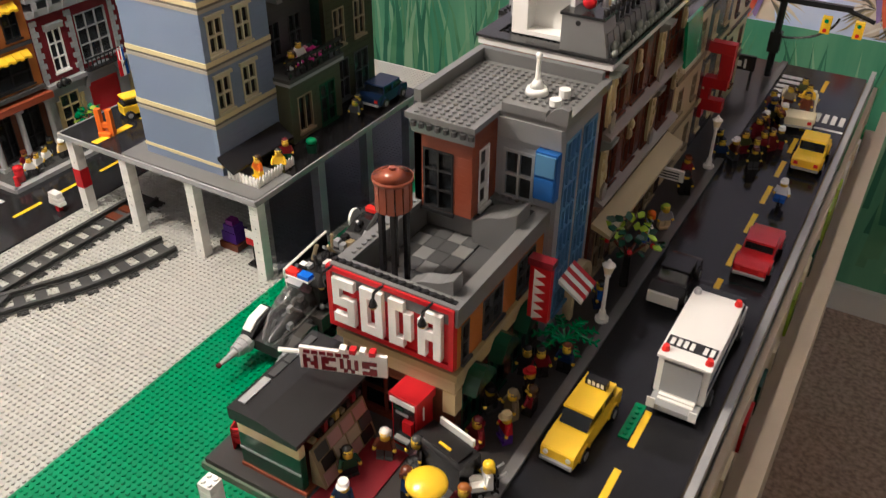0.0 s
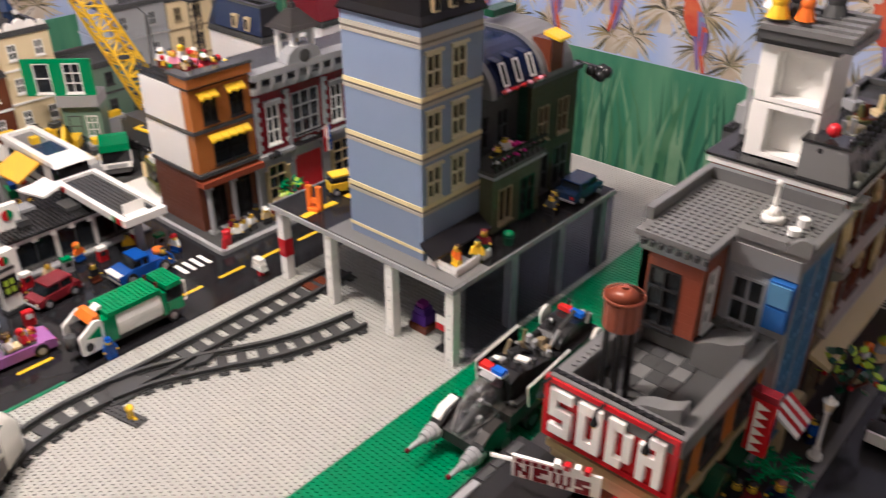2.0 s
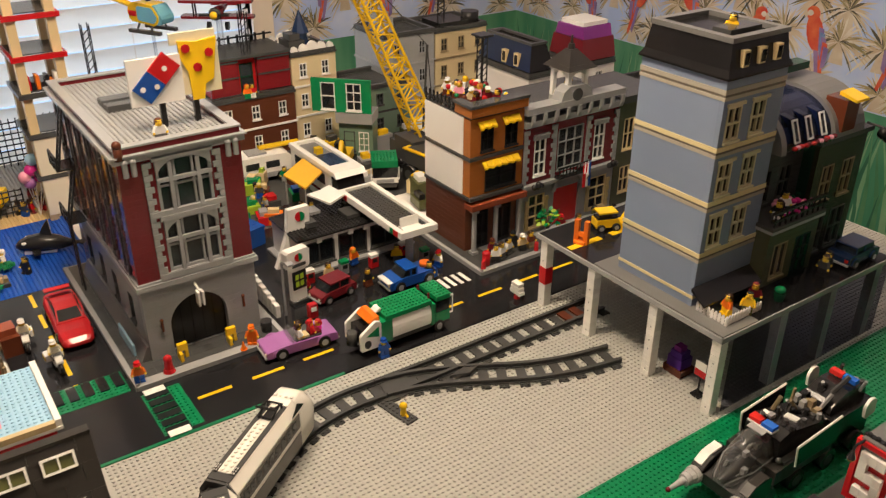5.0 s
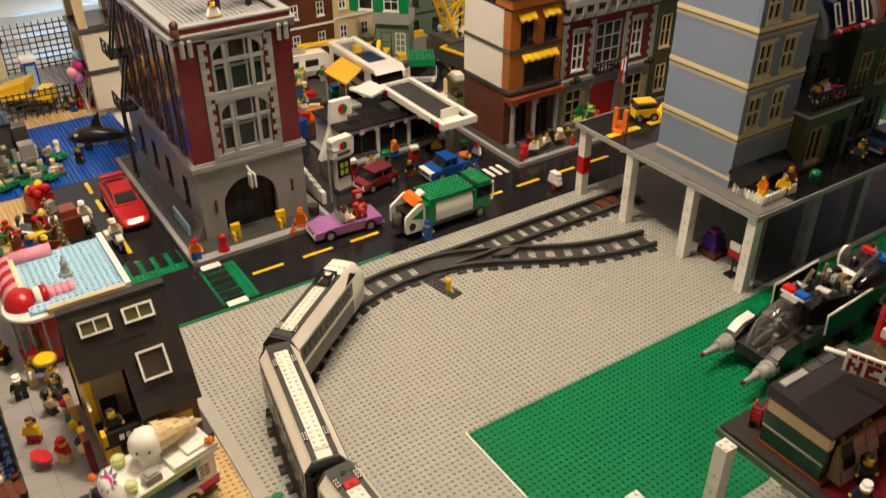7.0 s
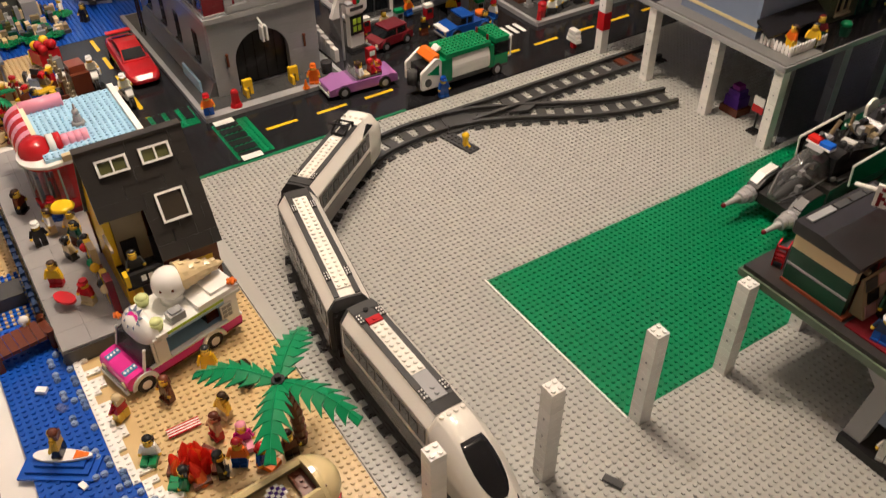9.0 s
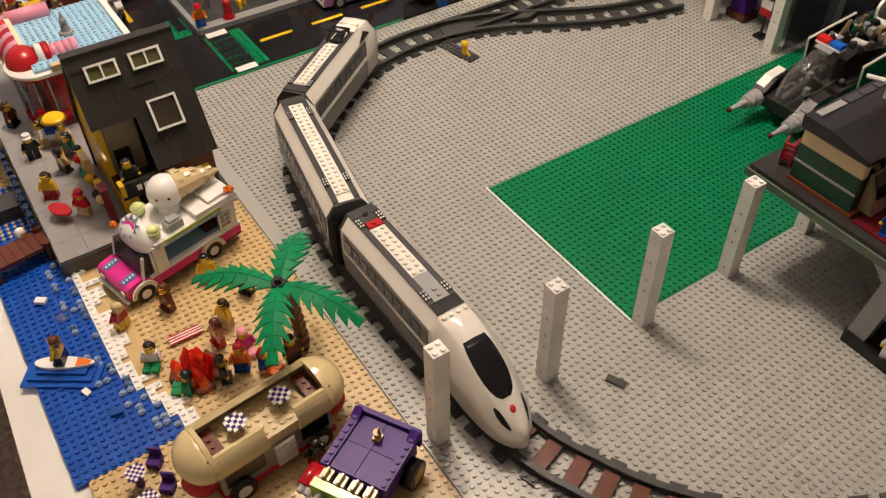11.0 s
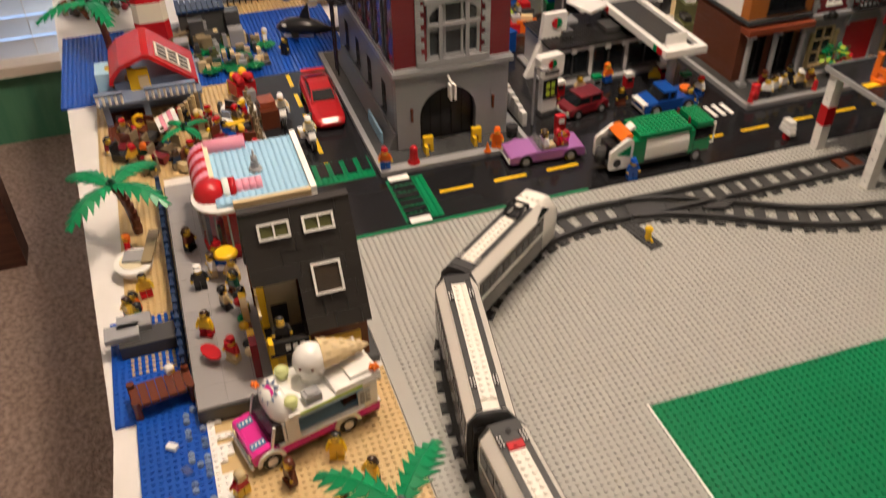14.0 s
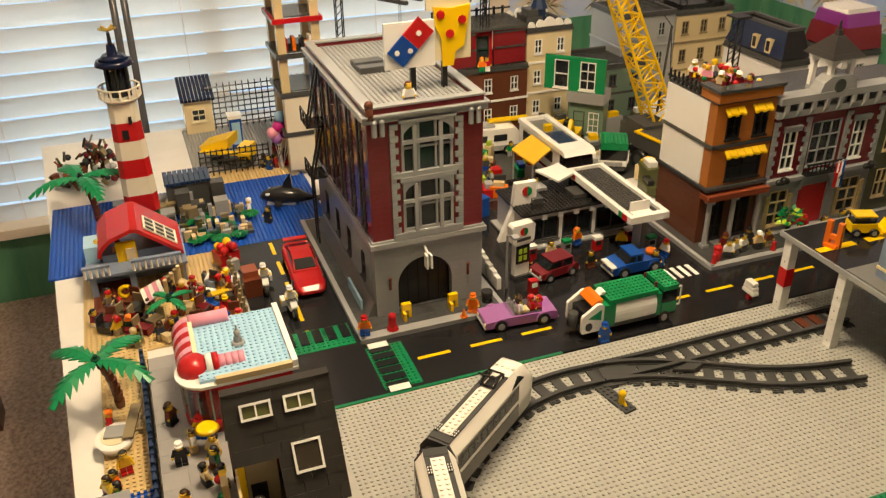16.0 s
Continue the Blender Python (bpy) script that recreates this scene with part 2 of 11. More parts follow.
_t.links.new(_mx.outputs[0], _t.nodes["Material Output"].inputs["Surface"])
noisy("panel_cream", (.62, .52, .38), (.68, .58, .44), 5, 0.55, 0.05)
noisy("dark_wood", (.06, .02, .012), (.11, .04, .022), 9, 0.5, 0.1, 0.001, 6, (1, 1, 8))

def emitter(name, rgb, strength):
    m, t, p = nodes_of(name)
    p.inputs["Base Color"].default_value = (*rgb, 1)
    p.inputs["Emission Color"].default_value = (*rgb, 1)
    p.inputs["Emission Strength"].default_value = strength
    MATS[name] = m

emitter("daylight_backdrop", (.56, .74, 1.0), 0.95)
emitter("bulb_glow", (1.0, .86, .66), 6)

# ---- mesh helpers ----
def bm_new():
    return bmesh.new()

def finish(name, bm, mat):
    me = bpy.data.meshes.new(name)
    bmesh.ops.recalc_face_normals(bm, faces=bm.faces)
    bm.to_mesh(me)
    bm.free()
    for k in (mat if isinstance(mat, (list, tuple)) else (mat,)):
        me.materials.append(MATS[k])
    return me

def part(name, bm, mat, parent=None, label=""):
    ob = new(name, finish(name, bm, mat))
    ob.parent = parent
    if label:
        ob["label"] = label
    return ob

def thing(name, label, category, at=(0, 0, 0), rz=0, group="", kind=""):
    ob = new(name)
    ob.empty_display_size = 0.02
    ob.matrix_world = pose(*at, 0, 0, rz)
    return tagged(ob, label, category, group, kind)

def solid(name, bm, mat, label, category, at=(0, 0, 0), rz=0, group="", kind=""):
    ob = new(name, finish(name, bm, mat))
    ob.matrix_world = pose(*at, 0, 0, rz)
    return tagged(ob, label, category, group, kind)

def box(bm, x0, x1, y0, y1, z0, z1, mi=0, m=None):
    c = [(x, y, z) for z in (z0, z1) for y in (y0, y1) for x in (x0, x1)]
    v = [bm.verts.new(m @ Vector(p) if m else p) for p in c]
    for f in ((0, 2, 3, 1), (4, 5, 7, 6), (0, 1, 5, 4), (2, 6, 7, 3), (0, 4, 6, 2), (1, 3, 7, 5)):
        bm.faces.new([v[i] for i in f]).material_index = mi
    return v

def prism(bm, pts, lo, hi, axis="y", mi=0, m=None):
    """Extrudes an outline: pts in (x, z) along y, in (y, z) along x or in (x, y) along z."""
    def at(p, d):
        q = {"y": (p[0], d, p[1]), "x": (d, p[0], p[1]), "z": (p[0], p[1], d)}[axis]
        return m @ Vector(q) if m else q
    a = [bm.verts.new(at(p, lo)) for p in pts]
    b = [bm.verts.new(at(p, hi)) for p in pts]
    fs = [bm.faces.new(a), bm.faces.new(b[::-1])]
    for i in range(len(pts)):
        j = (i + 1) % len(pts)
        fs.append(bm.faces.new((a[i], b[i], b[j], a[j])))
    for f in fs:
        f.material_index = mi

def cyl(bm, c, r0, h, r1=None, n=12, axis="z", mi=0, m=None):
    """A cylinder or cone from c along an axis."""
    r1 = r0 if r1 is None else r1
    def at(a, r, d):
        u, w = r * math.cos(a), r * math.sin(a)
        q = {"z": (c[0] + u, c[1] + w, c[2] + d), "y": (c[0] + u, c[1] + d, c[2] + w), "x": (c[0] + d, c[1] + u, c[2] + w)}[axis]
        return m @ Vector(q) if m else q
    ang = [2 * math.pi * i / n for i in range(n)]
    a = [bm.verts.new(at(t, r0, 0)) for t in ang]
    b = [bm.verts.new(at(t, max(r1, 1e-5), h)) for t in ang]
    fs = [bm.faces.new(a), bm.faces.new(b[::-1])]
    for i in range(n):
        j = (i + 1) % n
        f = bm.faces.new((a[i], a[j], b[j], b[i]))
        f.smooth = n > 10
        fs.append(f)
    for f in fs:
        f.material_index = mi

def ball(bm, c, r, mi=0, sc=(1, 1, 1), seg=12):
    g = bmesh.ops.create_uvsphere(bm, u_segments=seg, v_segments=max(6, seg // 2), radius=r, matrix=Matrix.Translation(c) @ Matrix.Diagonal((*sc, 1)))
    for v in g["verts"]:
        for f in v.link_faces:
            f.material_index, f.smooth = mi, True

def rod(bm, a, b, r, n=6, mi=0):
    a, b = Vector(a), Vector(b)
    q = (b - a).to_track_quat("Z", "Y").to_matrix().to_4x4()
    cyl(bm, (0, 0, 0), r, (b - a).length, n=n, mi=mi, m=Matrix.Translation(a) @ q)

def studs(bm, x0, y0, nx, ny, z, mi=0, n=8, m=None):
    for i in range(nx):
        for j in range(ny):
            cyl(bm, (x0 + (i + .5) * S, y0 + (j + .5) * S, z), 0.0024, 0.0017, n=n, mi=mi, m=m)

def stud_field(name, mat, rects, z, parent=None, skip=()):
    """Very many small studs in one mesh, on rectangles x0, x1, y0, y1 of the ground."""
    n, r, h = 8, 0.0024, 0.0017
    vs, fs = [], []
    ring = [(r * math.cos(2 * math.pi * k / n), r * math.sin(2 * math.pi * k / n)) for k in range(n)]
    for x0, x1, y0, y1 in rects:
        for i in range(int(round((x1 - x0) / S))):
            for j in range(int(round((y1 - y0) / S))):
                x, y = x0 + (i + .5) * S, y0 + (j + .5) * S
                if any(a <= x <= b and c <= y <= d for a, b, c, d in skip):
                    continue
                k = len(vs)
                vs += [(x + u, y + w, z) for u, w in ring] + [(x + u * .96, y + w * .96, z + h) for u, w in ring]
                fs += [(k + q, k + (q + 1) % n, k + n + (q + 1) % n, k + n + q) for q in range(n)] + [tuple(range(k + n, k + 2 * n))]
    me = bpy.data.meshes.new(name)
    me.from_pydata(vs, [], fs)
    me.materials.append(MATS[mat])
    ob = new(name, me)
    ob.parent = parent
    return tagged(ob, kind="stuff")

def lattice(bm, length, z0, z1, openings, d0, d1, m, u_start=0.0):
    """Solid cells between openings u0, u1, w0, w1, welded into one body."""
    us = sorted({round(q, 6) for q in (u_start, length, *[o for k in openings for o in k[:2]])})
    zs = sorted({round(q, 6) for q in (z0, z1, *[o for k in openings for o in k[2:4]])})
    def full(i, j):
        if not (0 <= i < len(us) - 1 and 0 <= j < len(zs) - 1):
            return False
        u, z = (us[i] + us[i + 1]) / 2, (zs[j] + zs[j + 1]) / 2
        return not any(k[0] < u < k[1] and k[2] < z < k[3] for k in openings)
    pts = {}
    def v(i, j, d):
        key = (i, j, d)
        if key not in pts:
            pts[key] = bm.verts.new(m @ Vector((us[i], d, zs[j])))
        return pts[key]
    for i in range(len(us) - 1):
        for j in range(len(zs) - 1):
            if not full(i, j):
                continue
            bm.faces.new((v(i, j, d0), v(i + 1, j, d0), v(i + 1, j + 1, d0), v(i, j + 1, d0)))
            bm.faces.new((v(i, j, d1), v(i, j + 1, d1), v(i + 1, j + 1, d1), v(i + 1, j, d1)))
            if not full(i - 1, j):
                bm.faces.new((v(i, j, d0), v(i, j + 1, d0), v(i, j + 1, d1), v(i, j, d1)))
            if not full(i + 1, j):
                bm.faces.new((v(i + 1, j, d0), v(i + 1, j, d1), v(i + 1, j + 1, d1), v(i + 1, j + 1, d0)))
            if not full(i, j - 1):
                bm.faces.new((v(i, j, d0), v(i, j, d1), v(i + 1, j, d1), v(i + 1, j, d0)))
            if not full(i, j + 1):
                bm.faces.new((v(i, j + 1, d0), v(i + 1, j + 1, d0), v(i + 1, j + 1, d1), v(i, j + 1, d1)))

def wall(parent, mat, p, rz, length, z0, z1, openings=(), th=S, name="wall"):
    """An upright wall from p along rz (0: along +x and facing -y), with real openings."""
    bm = bm_new()
    lattice(bm, length, z0, z1, openings, 0, th, pose(p[0], p[1], 0, 0, 0, rz))
    return part(name, bm, mat, parent)

def window(parent, p, rz, u0, u1, z0, z1, mat="white", cols=2, rows=2, f=0.0022, pane="pane_dark", proud=0.001, sill=True):
    """A framed window with glazing bars, a pane and a sill in the opening."""
    m = pose(p[0], p[1], 0, 0, 0, rz)
    bm = bm_new()
    g = f * .4
    uu = [u0 + (u1 - u0) * i / cols for i in range(cols + 1)]
    zz = [z0 + (z1 - z0) * i / rows for i in range(rows + 1)]
    holes = [(uu[i] + (f if i == 0 else g), uu[i + 1] - (f if i == cols - 1 else g), zz[j] + (f if j == 0 else g), zz[j + 1] - (f if j == rows - 1 else g))
             for i in range(cols) for j in range(rows)]
    lattice(bm, u1, z0, z1, holes, -proud, .005, m, u0)
    w = part("window", bm, mat, parent)
    bm = bm_new()
    box(bm, u0 + f * .5, u1 - f * .5, 0.0028, 0.0036, z0 + f * .5, z1 - f * .5, m=m)
    part("pane", bm, pane, w)
    if sill:
        bm = bm_new()
        box(bm, u0 - .002, u1 + .002, -.004, -.0012, z0 - .0032, z0, m=m)
        part("sill", bm, mat, w)
    return w

def slab(parent, mat, x0, x1, y0, y1, z0, z1, name="slab", label="", stud=None):
    bm = bm_new()
    box(bm, x0, x1, y0, y1, z0, z1)
    ob = part(name, bm, mat, parent, label)
    if stud:
        b2 = bm_new()
        nx, ny = int((x1 - x0 + 1e-6) / S), int((y1 - y0 + 1e-6) / S)
        ox, oy = (x1 - x0 - nx * S) / 2, (y1 - y0 - ny * S) / 2
        studs(b2, x0 + ox, y0 + oy, nx, ny, z1, n=6)
        o2 = part("studs", b2, stud, ob)
        o2["kind"] = "stuff"
    return ob

def figure(at, rz, torso, legs, hair="hair", hat=None, skin="skin", seated=False, arms=20, label=""):
    """A small toy figure: one plain mesh with stub legs, tapered body, arms and a round head."""
    mats = [legs, torso, skin, hat or hair]
    bm = bm_new()
    if seated:
        box(bm, -.0078, -.0004, -.016, .004, .0, .006, 0)
        box(bm, .0004, .0078, -.016, .004, .0, .006, 0)
        base = .006
    else:
        box(bm, -.0078, -.0004, -.004, .004, 0, .0122, 0)
        box(bm, .0004, .0078, -.004, .004, 0, .0122, 0)
        box(bm, -.0078, -.0004, -.0065, -.004, 0, .0035, 0)
        box(bm, .0004, .0078, -.0065, -.004, 0, .0035, 0)
        base = .0122
    prism(bm, [(-.0078, base), (.0078, base), (.0055, base + .0125), (-.0055, base + .0125)], -.0038, .0038, "y", 1)
    for s in (-1, 1):
        a = (s * .0065, 0, base + .0112)
        e = (s * .0098, -.0085 * math.sin(radians(arms)), base + .0112 - .0088 * math.cos(radians(arms)))
        rod(bm, a, e, .0021, 6, 1)
        ball(bm, (e[0], e[1] - .001, e[2] - .0015), .0021, 2, seg=6)
    z = base + .0125
    cyl(bm, (0, 0, z), .0049, .0088, n=12, mi=2)
    if hat:
        cyl(bm, (0, 0, z + .0062), .0056, .0042, .0048, 10, mi=3)
        cyl(bm, (0, -.003, z + .0060), .0056, .0012, n=10, mi=3)
    else:
        ball(bm, (0, .0008, z + .0068), .0058, 3, (1, 1.02, .82), 10)
        box(bm, -.0052, .0052, .0022, .0058, z + .0005, z + .0065, 3)
    return solid("toy_figure", bm, mats, label or f"small plastic toy figure with {torso.replace('_', ' ')} body and {legs.replace('_', ' ')} legs", "toy figure", at, rz, "toy figures")

def wheel(parent, x, y, z, r, w=.006, axis="x", rim="light_grey"):
    bm = bm_new()
    if axis == "x":
        cyl(bm, (x - w / 2, y, z), r, w, n=16, axis="x")
    else:
        cyl(bm, (x, y - w / 2, z), r, w, n=16, axis="y")
    t = part("tyre", bm, "black", parent)
    bm = bm_new()
    if axis == "x":
        cyl(bm, (x - w / 2 - .0006, y, z), r * .55, w + .0012, n=12, axis="x")
    else:
        cyl(bm, (x, y - w / 2 - .0006, z), r * .55, w + .0012, n=12, axis="y")
    part("rim", bm, rim, t)
    return t

# ---- room ----
FLOOR, CEIL = -0.62, 1.75
XW, XE, YN, YS = -2.30, 2.4, 1.80, -2.3

def structure(name, bm, mat, label, category):
    return solid(name, bm, mat, label, category, kind="structure")

bm = bm_new()
box(bm, XW - .2, XE + .1, YS - .1, YN + .1, FLOOR - .05, FLOOR)
structure("floor", bm, "carpet", "brown speckled cut-pile carpet floor", "floor")
bm = bm_new()
box(bm, XW - .2, XE + .1, YS - .1, YN + .1, CEIL, CEIL + .05)
structure("ceiling", bm, "wall_paint", "plain off-white painted ceiling", "ceiling")
SEAM = 0.072
bm = bm_new()
box(bm, XW - .1, XE, YN, YN + .1, FLOOR, SEAM)
wn_low = structure("wall_north", bm, "mural_green", "lower wall with painted green tall-grass mural", "wall")
bm = bm_new()
box(bm, XW - .1, XE, YN + .004, YN + .1, SEAM, CEIL)
paper_top = structure("wall_north_upper", bm, "paper_plain", "upper wall painted plain pale lavender blue", "wall")
bm = bm_new()
box(bm, XW - .1, XE, YN + .001, YN + .0039, SEAM, .368)
paper_n = structure("wallpaper_border", bm, "paper_sky", "wallpaper border with parrots and tropical plants", "wall")
bm = bm_new()
box(bm, XW, XE, YN - .018, YN - .0005, FLOOR, FLOOR + .075)
structure("baseboard", bm, "wall_paint", "white painted baseboard along the mural wall", "baseboard")
# window wall with its opening
WY0, WY1, WZ0, WZ1 = -1.05, 0.70, -0.36, 1.15
bm = bm_new()
box(bm, XW - .1, XW, YS, WY0, FLOOR, CEIL)
box(bm, XW - .1, XW, WY1, YN, SEAM, CEIL)
box(bm, XW - .1, XW, WY0, WY1, WZ1, CEIL)
structure("wall_west", bm, "paper_plain", "window wall painted plain pale lavender blue", "wall")
bm = bm_new()
box(bm, XW - .1, XW + .004, WY1, YN, FLOOR, SEAM)
box(bm, XW - .1, XW + .004, WY0, WY1, FLOOR, WZ0 - .03)
structure("wall_west_lower", bm, "mural_green", "lower window wall with green grass mural", "wall")
bm = bm_new()
box(bm, XW - .1, XE, YS - .1, YS, FLOOR, CEIL)
structure("wall_south", bm, "wall_paint", "plain pale painted wall", "wall")
bm = bm_new()
box(bm, XE, XE + .1, YS, YN, FLOOR, CEIL)
structure("wall_east", bm, "wall_paint", "plain pale painted wall", "wall")
win = thing("window_1", "bright window behind white horizontal blinds", "window", (XW, 0, 0), kind="structure")
bm = bm_new()
box(bm, -.06, .015, WY0 - .07, WY0, WZ0, WZ1 + .07)
box(bm, -.06, .015, WY1, WY1 + .07, WZ0, WZ1 + .07)
box(bm, -.06, .015, WY0, WY1, WZ1, WZ1 + .07)
box(bm, -.08, -.05, -.20, -.15, WZ0, WZ1)
part("window_frame", bm, "blind_slat", win)
bm = bm_new()
box(bm, -.1, .05, WY0 - .09, WY1 + .09, WZ0 - .03, WZ0)
part("window_sill", bm, "blind_slat", win)
bm = bm_new()
box(bm, -.075, -.07, WY0, WY1, WZ0, WZ1)
pn = part("pane", bm, "clear", win)
pn.visible_shadow = False
blinds = thing("window_blinds", "white horizontal slat blinds with tilted slats", "blinds", (XW, 0, 0))
bm = bm_new()
prism(bm, [(-.022, -.0325), (.001, .0315), (.0025, .0330), (-.0205, -.0310)], WY0 + .01, WY1 - .01, "y")
slat_mesh = finish("slat", bm, "thin_slat")
k = 0
while WZ0 + .03 + k * .0635 < WZ1 - .03:
    o = new("slat", slat_mesh)
    o.parent = blinds
    o.location = (.008 - .004, 0, WZ0 + .03 + k * .0635)
    k += 1
for y in (-.8, -.26, .32):
    bm = bm_new()
    rod(bm, (.004, y, WZ0 + .01), (.004, y, WZ1 - .02), .0012)
    part("ladder_cord", bm, "blind_slat", blinds)
bm = bm_new()
box(bm, -.05, .012, WY0 + .01, WY1 - .01, WZ1 - .045, WZ1 - .004)
part("head_rail", bm, "blind_slat", blinds)
bm = bm_new()
box(bm, XW - 1.2, XW - 1.15, WY0 - 1.6, WY1 + 1.6, -1.5, 2.2)
structure("backdrop", bm, "daylight_backdrop", "pale blue daylight outside the window", "sky")
fx = thing("ceiling_light", "flush ceiling light with glass globes", "ceiling light", (-.62, 0, CEIL))
bm = bm_new()
cyl(bm, (0, 0, -.03), .09, .03, n=24)
part("canopy", bm, "gold", fx)

# wallpaper plants: flat sprays of narrow leaves, with plain bird-like patches of colour
def spray(bm, cx, cz, r, n, mats, spread=250, off=0.0, lo=0.0, hi=1.0):
    for i in range(n):
        a = radians(90 - spread / 2 + spread * (i + random.uniform(-.4, .4)) / (n - 1))
        L = r * random.uniform(.65, 1.1)
        w = r * random.uniform(.022, .055)
        d = Vector((math.cos(a), math.sin(a)))
        s = Vector((-d.y, d.x))
        c = Vector((cx, cz))
        droop = Vector((0, -abs(d.x) * L * .30))
        pts = [c, c + d * L * .35 + s * w, c + d * L * .72 + s * w * .7 + droop * .5, c + d * L + droop, c + d * L * .72 - s * w * .7 + droop * .5, c + d * L * .35 - s * w]
        pts = [Vector((p.x, min(hi, max(lo, p.y)))) for p in pts]
        if abs(pts[3].y - pts[0].y) < .004 and abs(pts[3].x - pts[0].x) < .004:
            continue
        f = bm.faces.new([bm.verts.new((p.x, -off - .00003 * i, p.y)) for p in pts])
        f.material_index = random.choice(mats)

def wallpaper(name, parent, length, z0, z1, m):
    bm = bm_new()
    u, row = .05, 0
    while u < length - .1:
        for k, (cz, r) in enumerate(((z0 + .045, .080), (z0 + .16, .095), (z1 - .050, .085))):
            if (row + k) % 3 == 2:
                continue
            x = u + random.uniform(-.02, .03)
            zz = cz + random.uniform(-.02, .02)
            base = [(x - .022, max(z0, zz - .06)), (x + .022, max(z0, zz - .06)), (x + .010, zz), (x - .010, zz)]
            bm.faces.new([bm.verts.new((a, -.0003, b)) for a, b in base]).material_index = 1
            spray(bm, x, zz, r, 34, (0, 1, 5, 4, 1), 280, .0004 + .001 * (row % 3), z0, z1)
            spray(bm, x, zz, r * .55, 16, (0, 4, 1), 220, .0008 + .001 * (row % 3), z0, z1)
        u += .095
        row += 1
    u, row = .20, 0
    while u < length - .2:
        k = (-1, 1)[row % 2]
        top = z1 - .022 - .030 * ((row * 2) % 3)
        def blob(pts, mi, off):
            bm.faces.new([bm.verts.new((u + k * a, -off, max(z0, top - b))) for a, b in pts]).material_index = mi
        def oval(cx, cz, rx, rz, tilt, mi, off, n=14):
            c_, s_ = math.cos(radians(tilt)), math.sin(radians(tilt))
            blob([(cx + rx * math.cos(q) * c_ - rz * math.sin(q) * s_, cz + rx * math.cos(q) * s_ + rz * math.sin(q) * c_) for q in [2 * math.pi * e / n for e in range(n)]], mi, off)
        oval(-.006, .070, .026, .052, -18, 2, .0050)
        oval(-.022, .020, .021, .020, 0, 2, .0052)
        oval(-.030, .020, .009, .008, 0, 5, .0056)
        blob([(-.040, .014), (-.050, .024), (-.044, .036), (-.036, .028)], 1, .0058)
        for e in range(5):
            x_, z_ = .004 + e * .006, .052 + e * .012
            blob([(x_, z_), (x_ + .016, z_ + .004), (x_ + .022 - e * .002, z_ + .052), (x_ + .010 - e * .002, z_ + .064)], (3, 6, 3, 2, 3)[e], .0060 + .0001 * e)
        blob([(.008, .118), (.024, .116), (.046, .205), (.038, .212)], 2, .0053)
        blob([(.000, .116), (.014, .116), (.030, .196), (.022, .204)], 3, .0054)
        u += .205 + .035 * (row % 2)
        row += 1
    for v in bm.verts:
        v.co = m @ v.co
    ob = part(name, bm, ["paper_leaf", "paper_pale", "paper_red", "paper_violet", "paper_dark", "paper_white", "paper_blue"], parent)
    ob["kind"] = "stuff"

random.seed(19)
wallpaper("printed_plants", paper_n, XE - XW, SEAM + .004, .366, pose(XW, YN + .0005, 0))
bm = bm_new()
box(bm, XW, XW + .0015, WY1 + .075, YN, SEAM, .368)
paper_w = structure("wallpaper_border_west", bm, "paper_sky", "wallpaper border beside the window", "wall")
wallpaper("printed_plants_west", paper_w, YN - WY1 - .08, SEAM + .004, .366, pose(XW + .002, WY1 + .08, 0, 0, 0, 90))

# grass blades of the mural
bm = bm_new()
for i in range(420):
    x = random.uniform(XW, XE - .3)
    z = random.uniform(FLOOR + .1, -.1)
    h, w, b = random.uniform(.25, .55), random.uniform(.006, .014), random.uniform(-.09, .09)
    z = min(z, SEAM - .02 - h)
    pts = [(x - w, z), (x + w, z), (x + w * .8 + b * .4, z + h * .6), (x + b, z + h), (x - w * .4 + b * .4, z + h * .6)]
    bm.faces.new([bm.verts.new((a, YN - .0006 - .000004 * i, c)) for a, c in pts]).material_index = i % 3
ob = part("mural_blades", bm, ["mural_a", "mural_b", "mural_c"] if "mural_a" in MATS else ["olive", "green", "dark_green"], wn_low)
ob["kind"] = "stuff"

# ---- table and its side panel ----
tbl = thing("table", "large white display table carrying the toy city", "table", (0, 0, 0))
bm = bm_new()
prism(bm, [(-1.93, -.668), (-.41, -.571), (-.10, -.583), (.60, -.600), (.60, -.30), (.426, -.30), (.426, 1.31), (-1.93, 1.31)], -.034, -.0045, "z")
part("tabletop", bm, "table_white", tbl)
for x, y in ((-1.85, -.58), (-1.85, 1.2), (-.6, -.5), (-.6, 1.2), (.36, -.24), (.36, 1.2)):
    bm = bm_new()
    box(bm, x - .03, x + .03, y - .03, y + .03, FLOOR, -.034)
    part("leg", bm, "table_white", tbl)
side = thing("room_divider", "cream divider board with coloured chips along the table edge", "divider", (0, 0, 0))
bm = bm_new()
box(bm, .428, .438, .20, 1.42, FLOOR, .06)
part("board", bm, "panel_cream", side)
bm = bm_new()
box(bm, .424, .442, .19, 1.43, .06, .072)
part("top_rail", bm, "panel_cream", side)
bm = bm_new()
box(bm, .398, .405, .20, 1.42, -.034, .118)
part("inner_board", bm, "panel_cream", side)
bm = bm_new()
box(bm, .405, .428, .20, 1.42, .030, .036)
part("shelf", bm, "panel_cream", side)
random.seed(77)
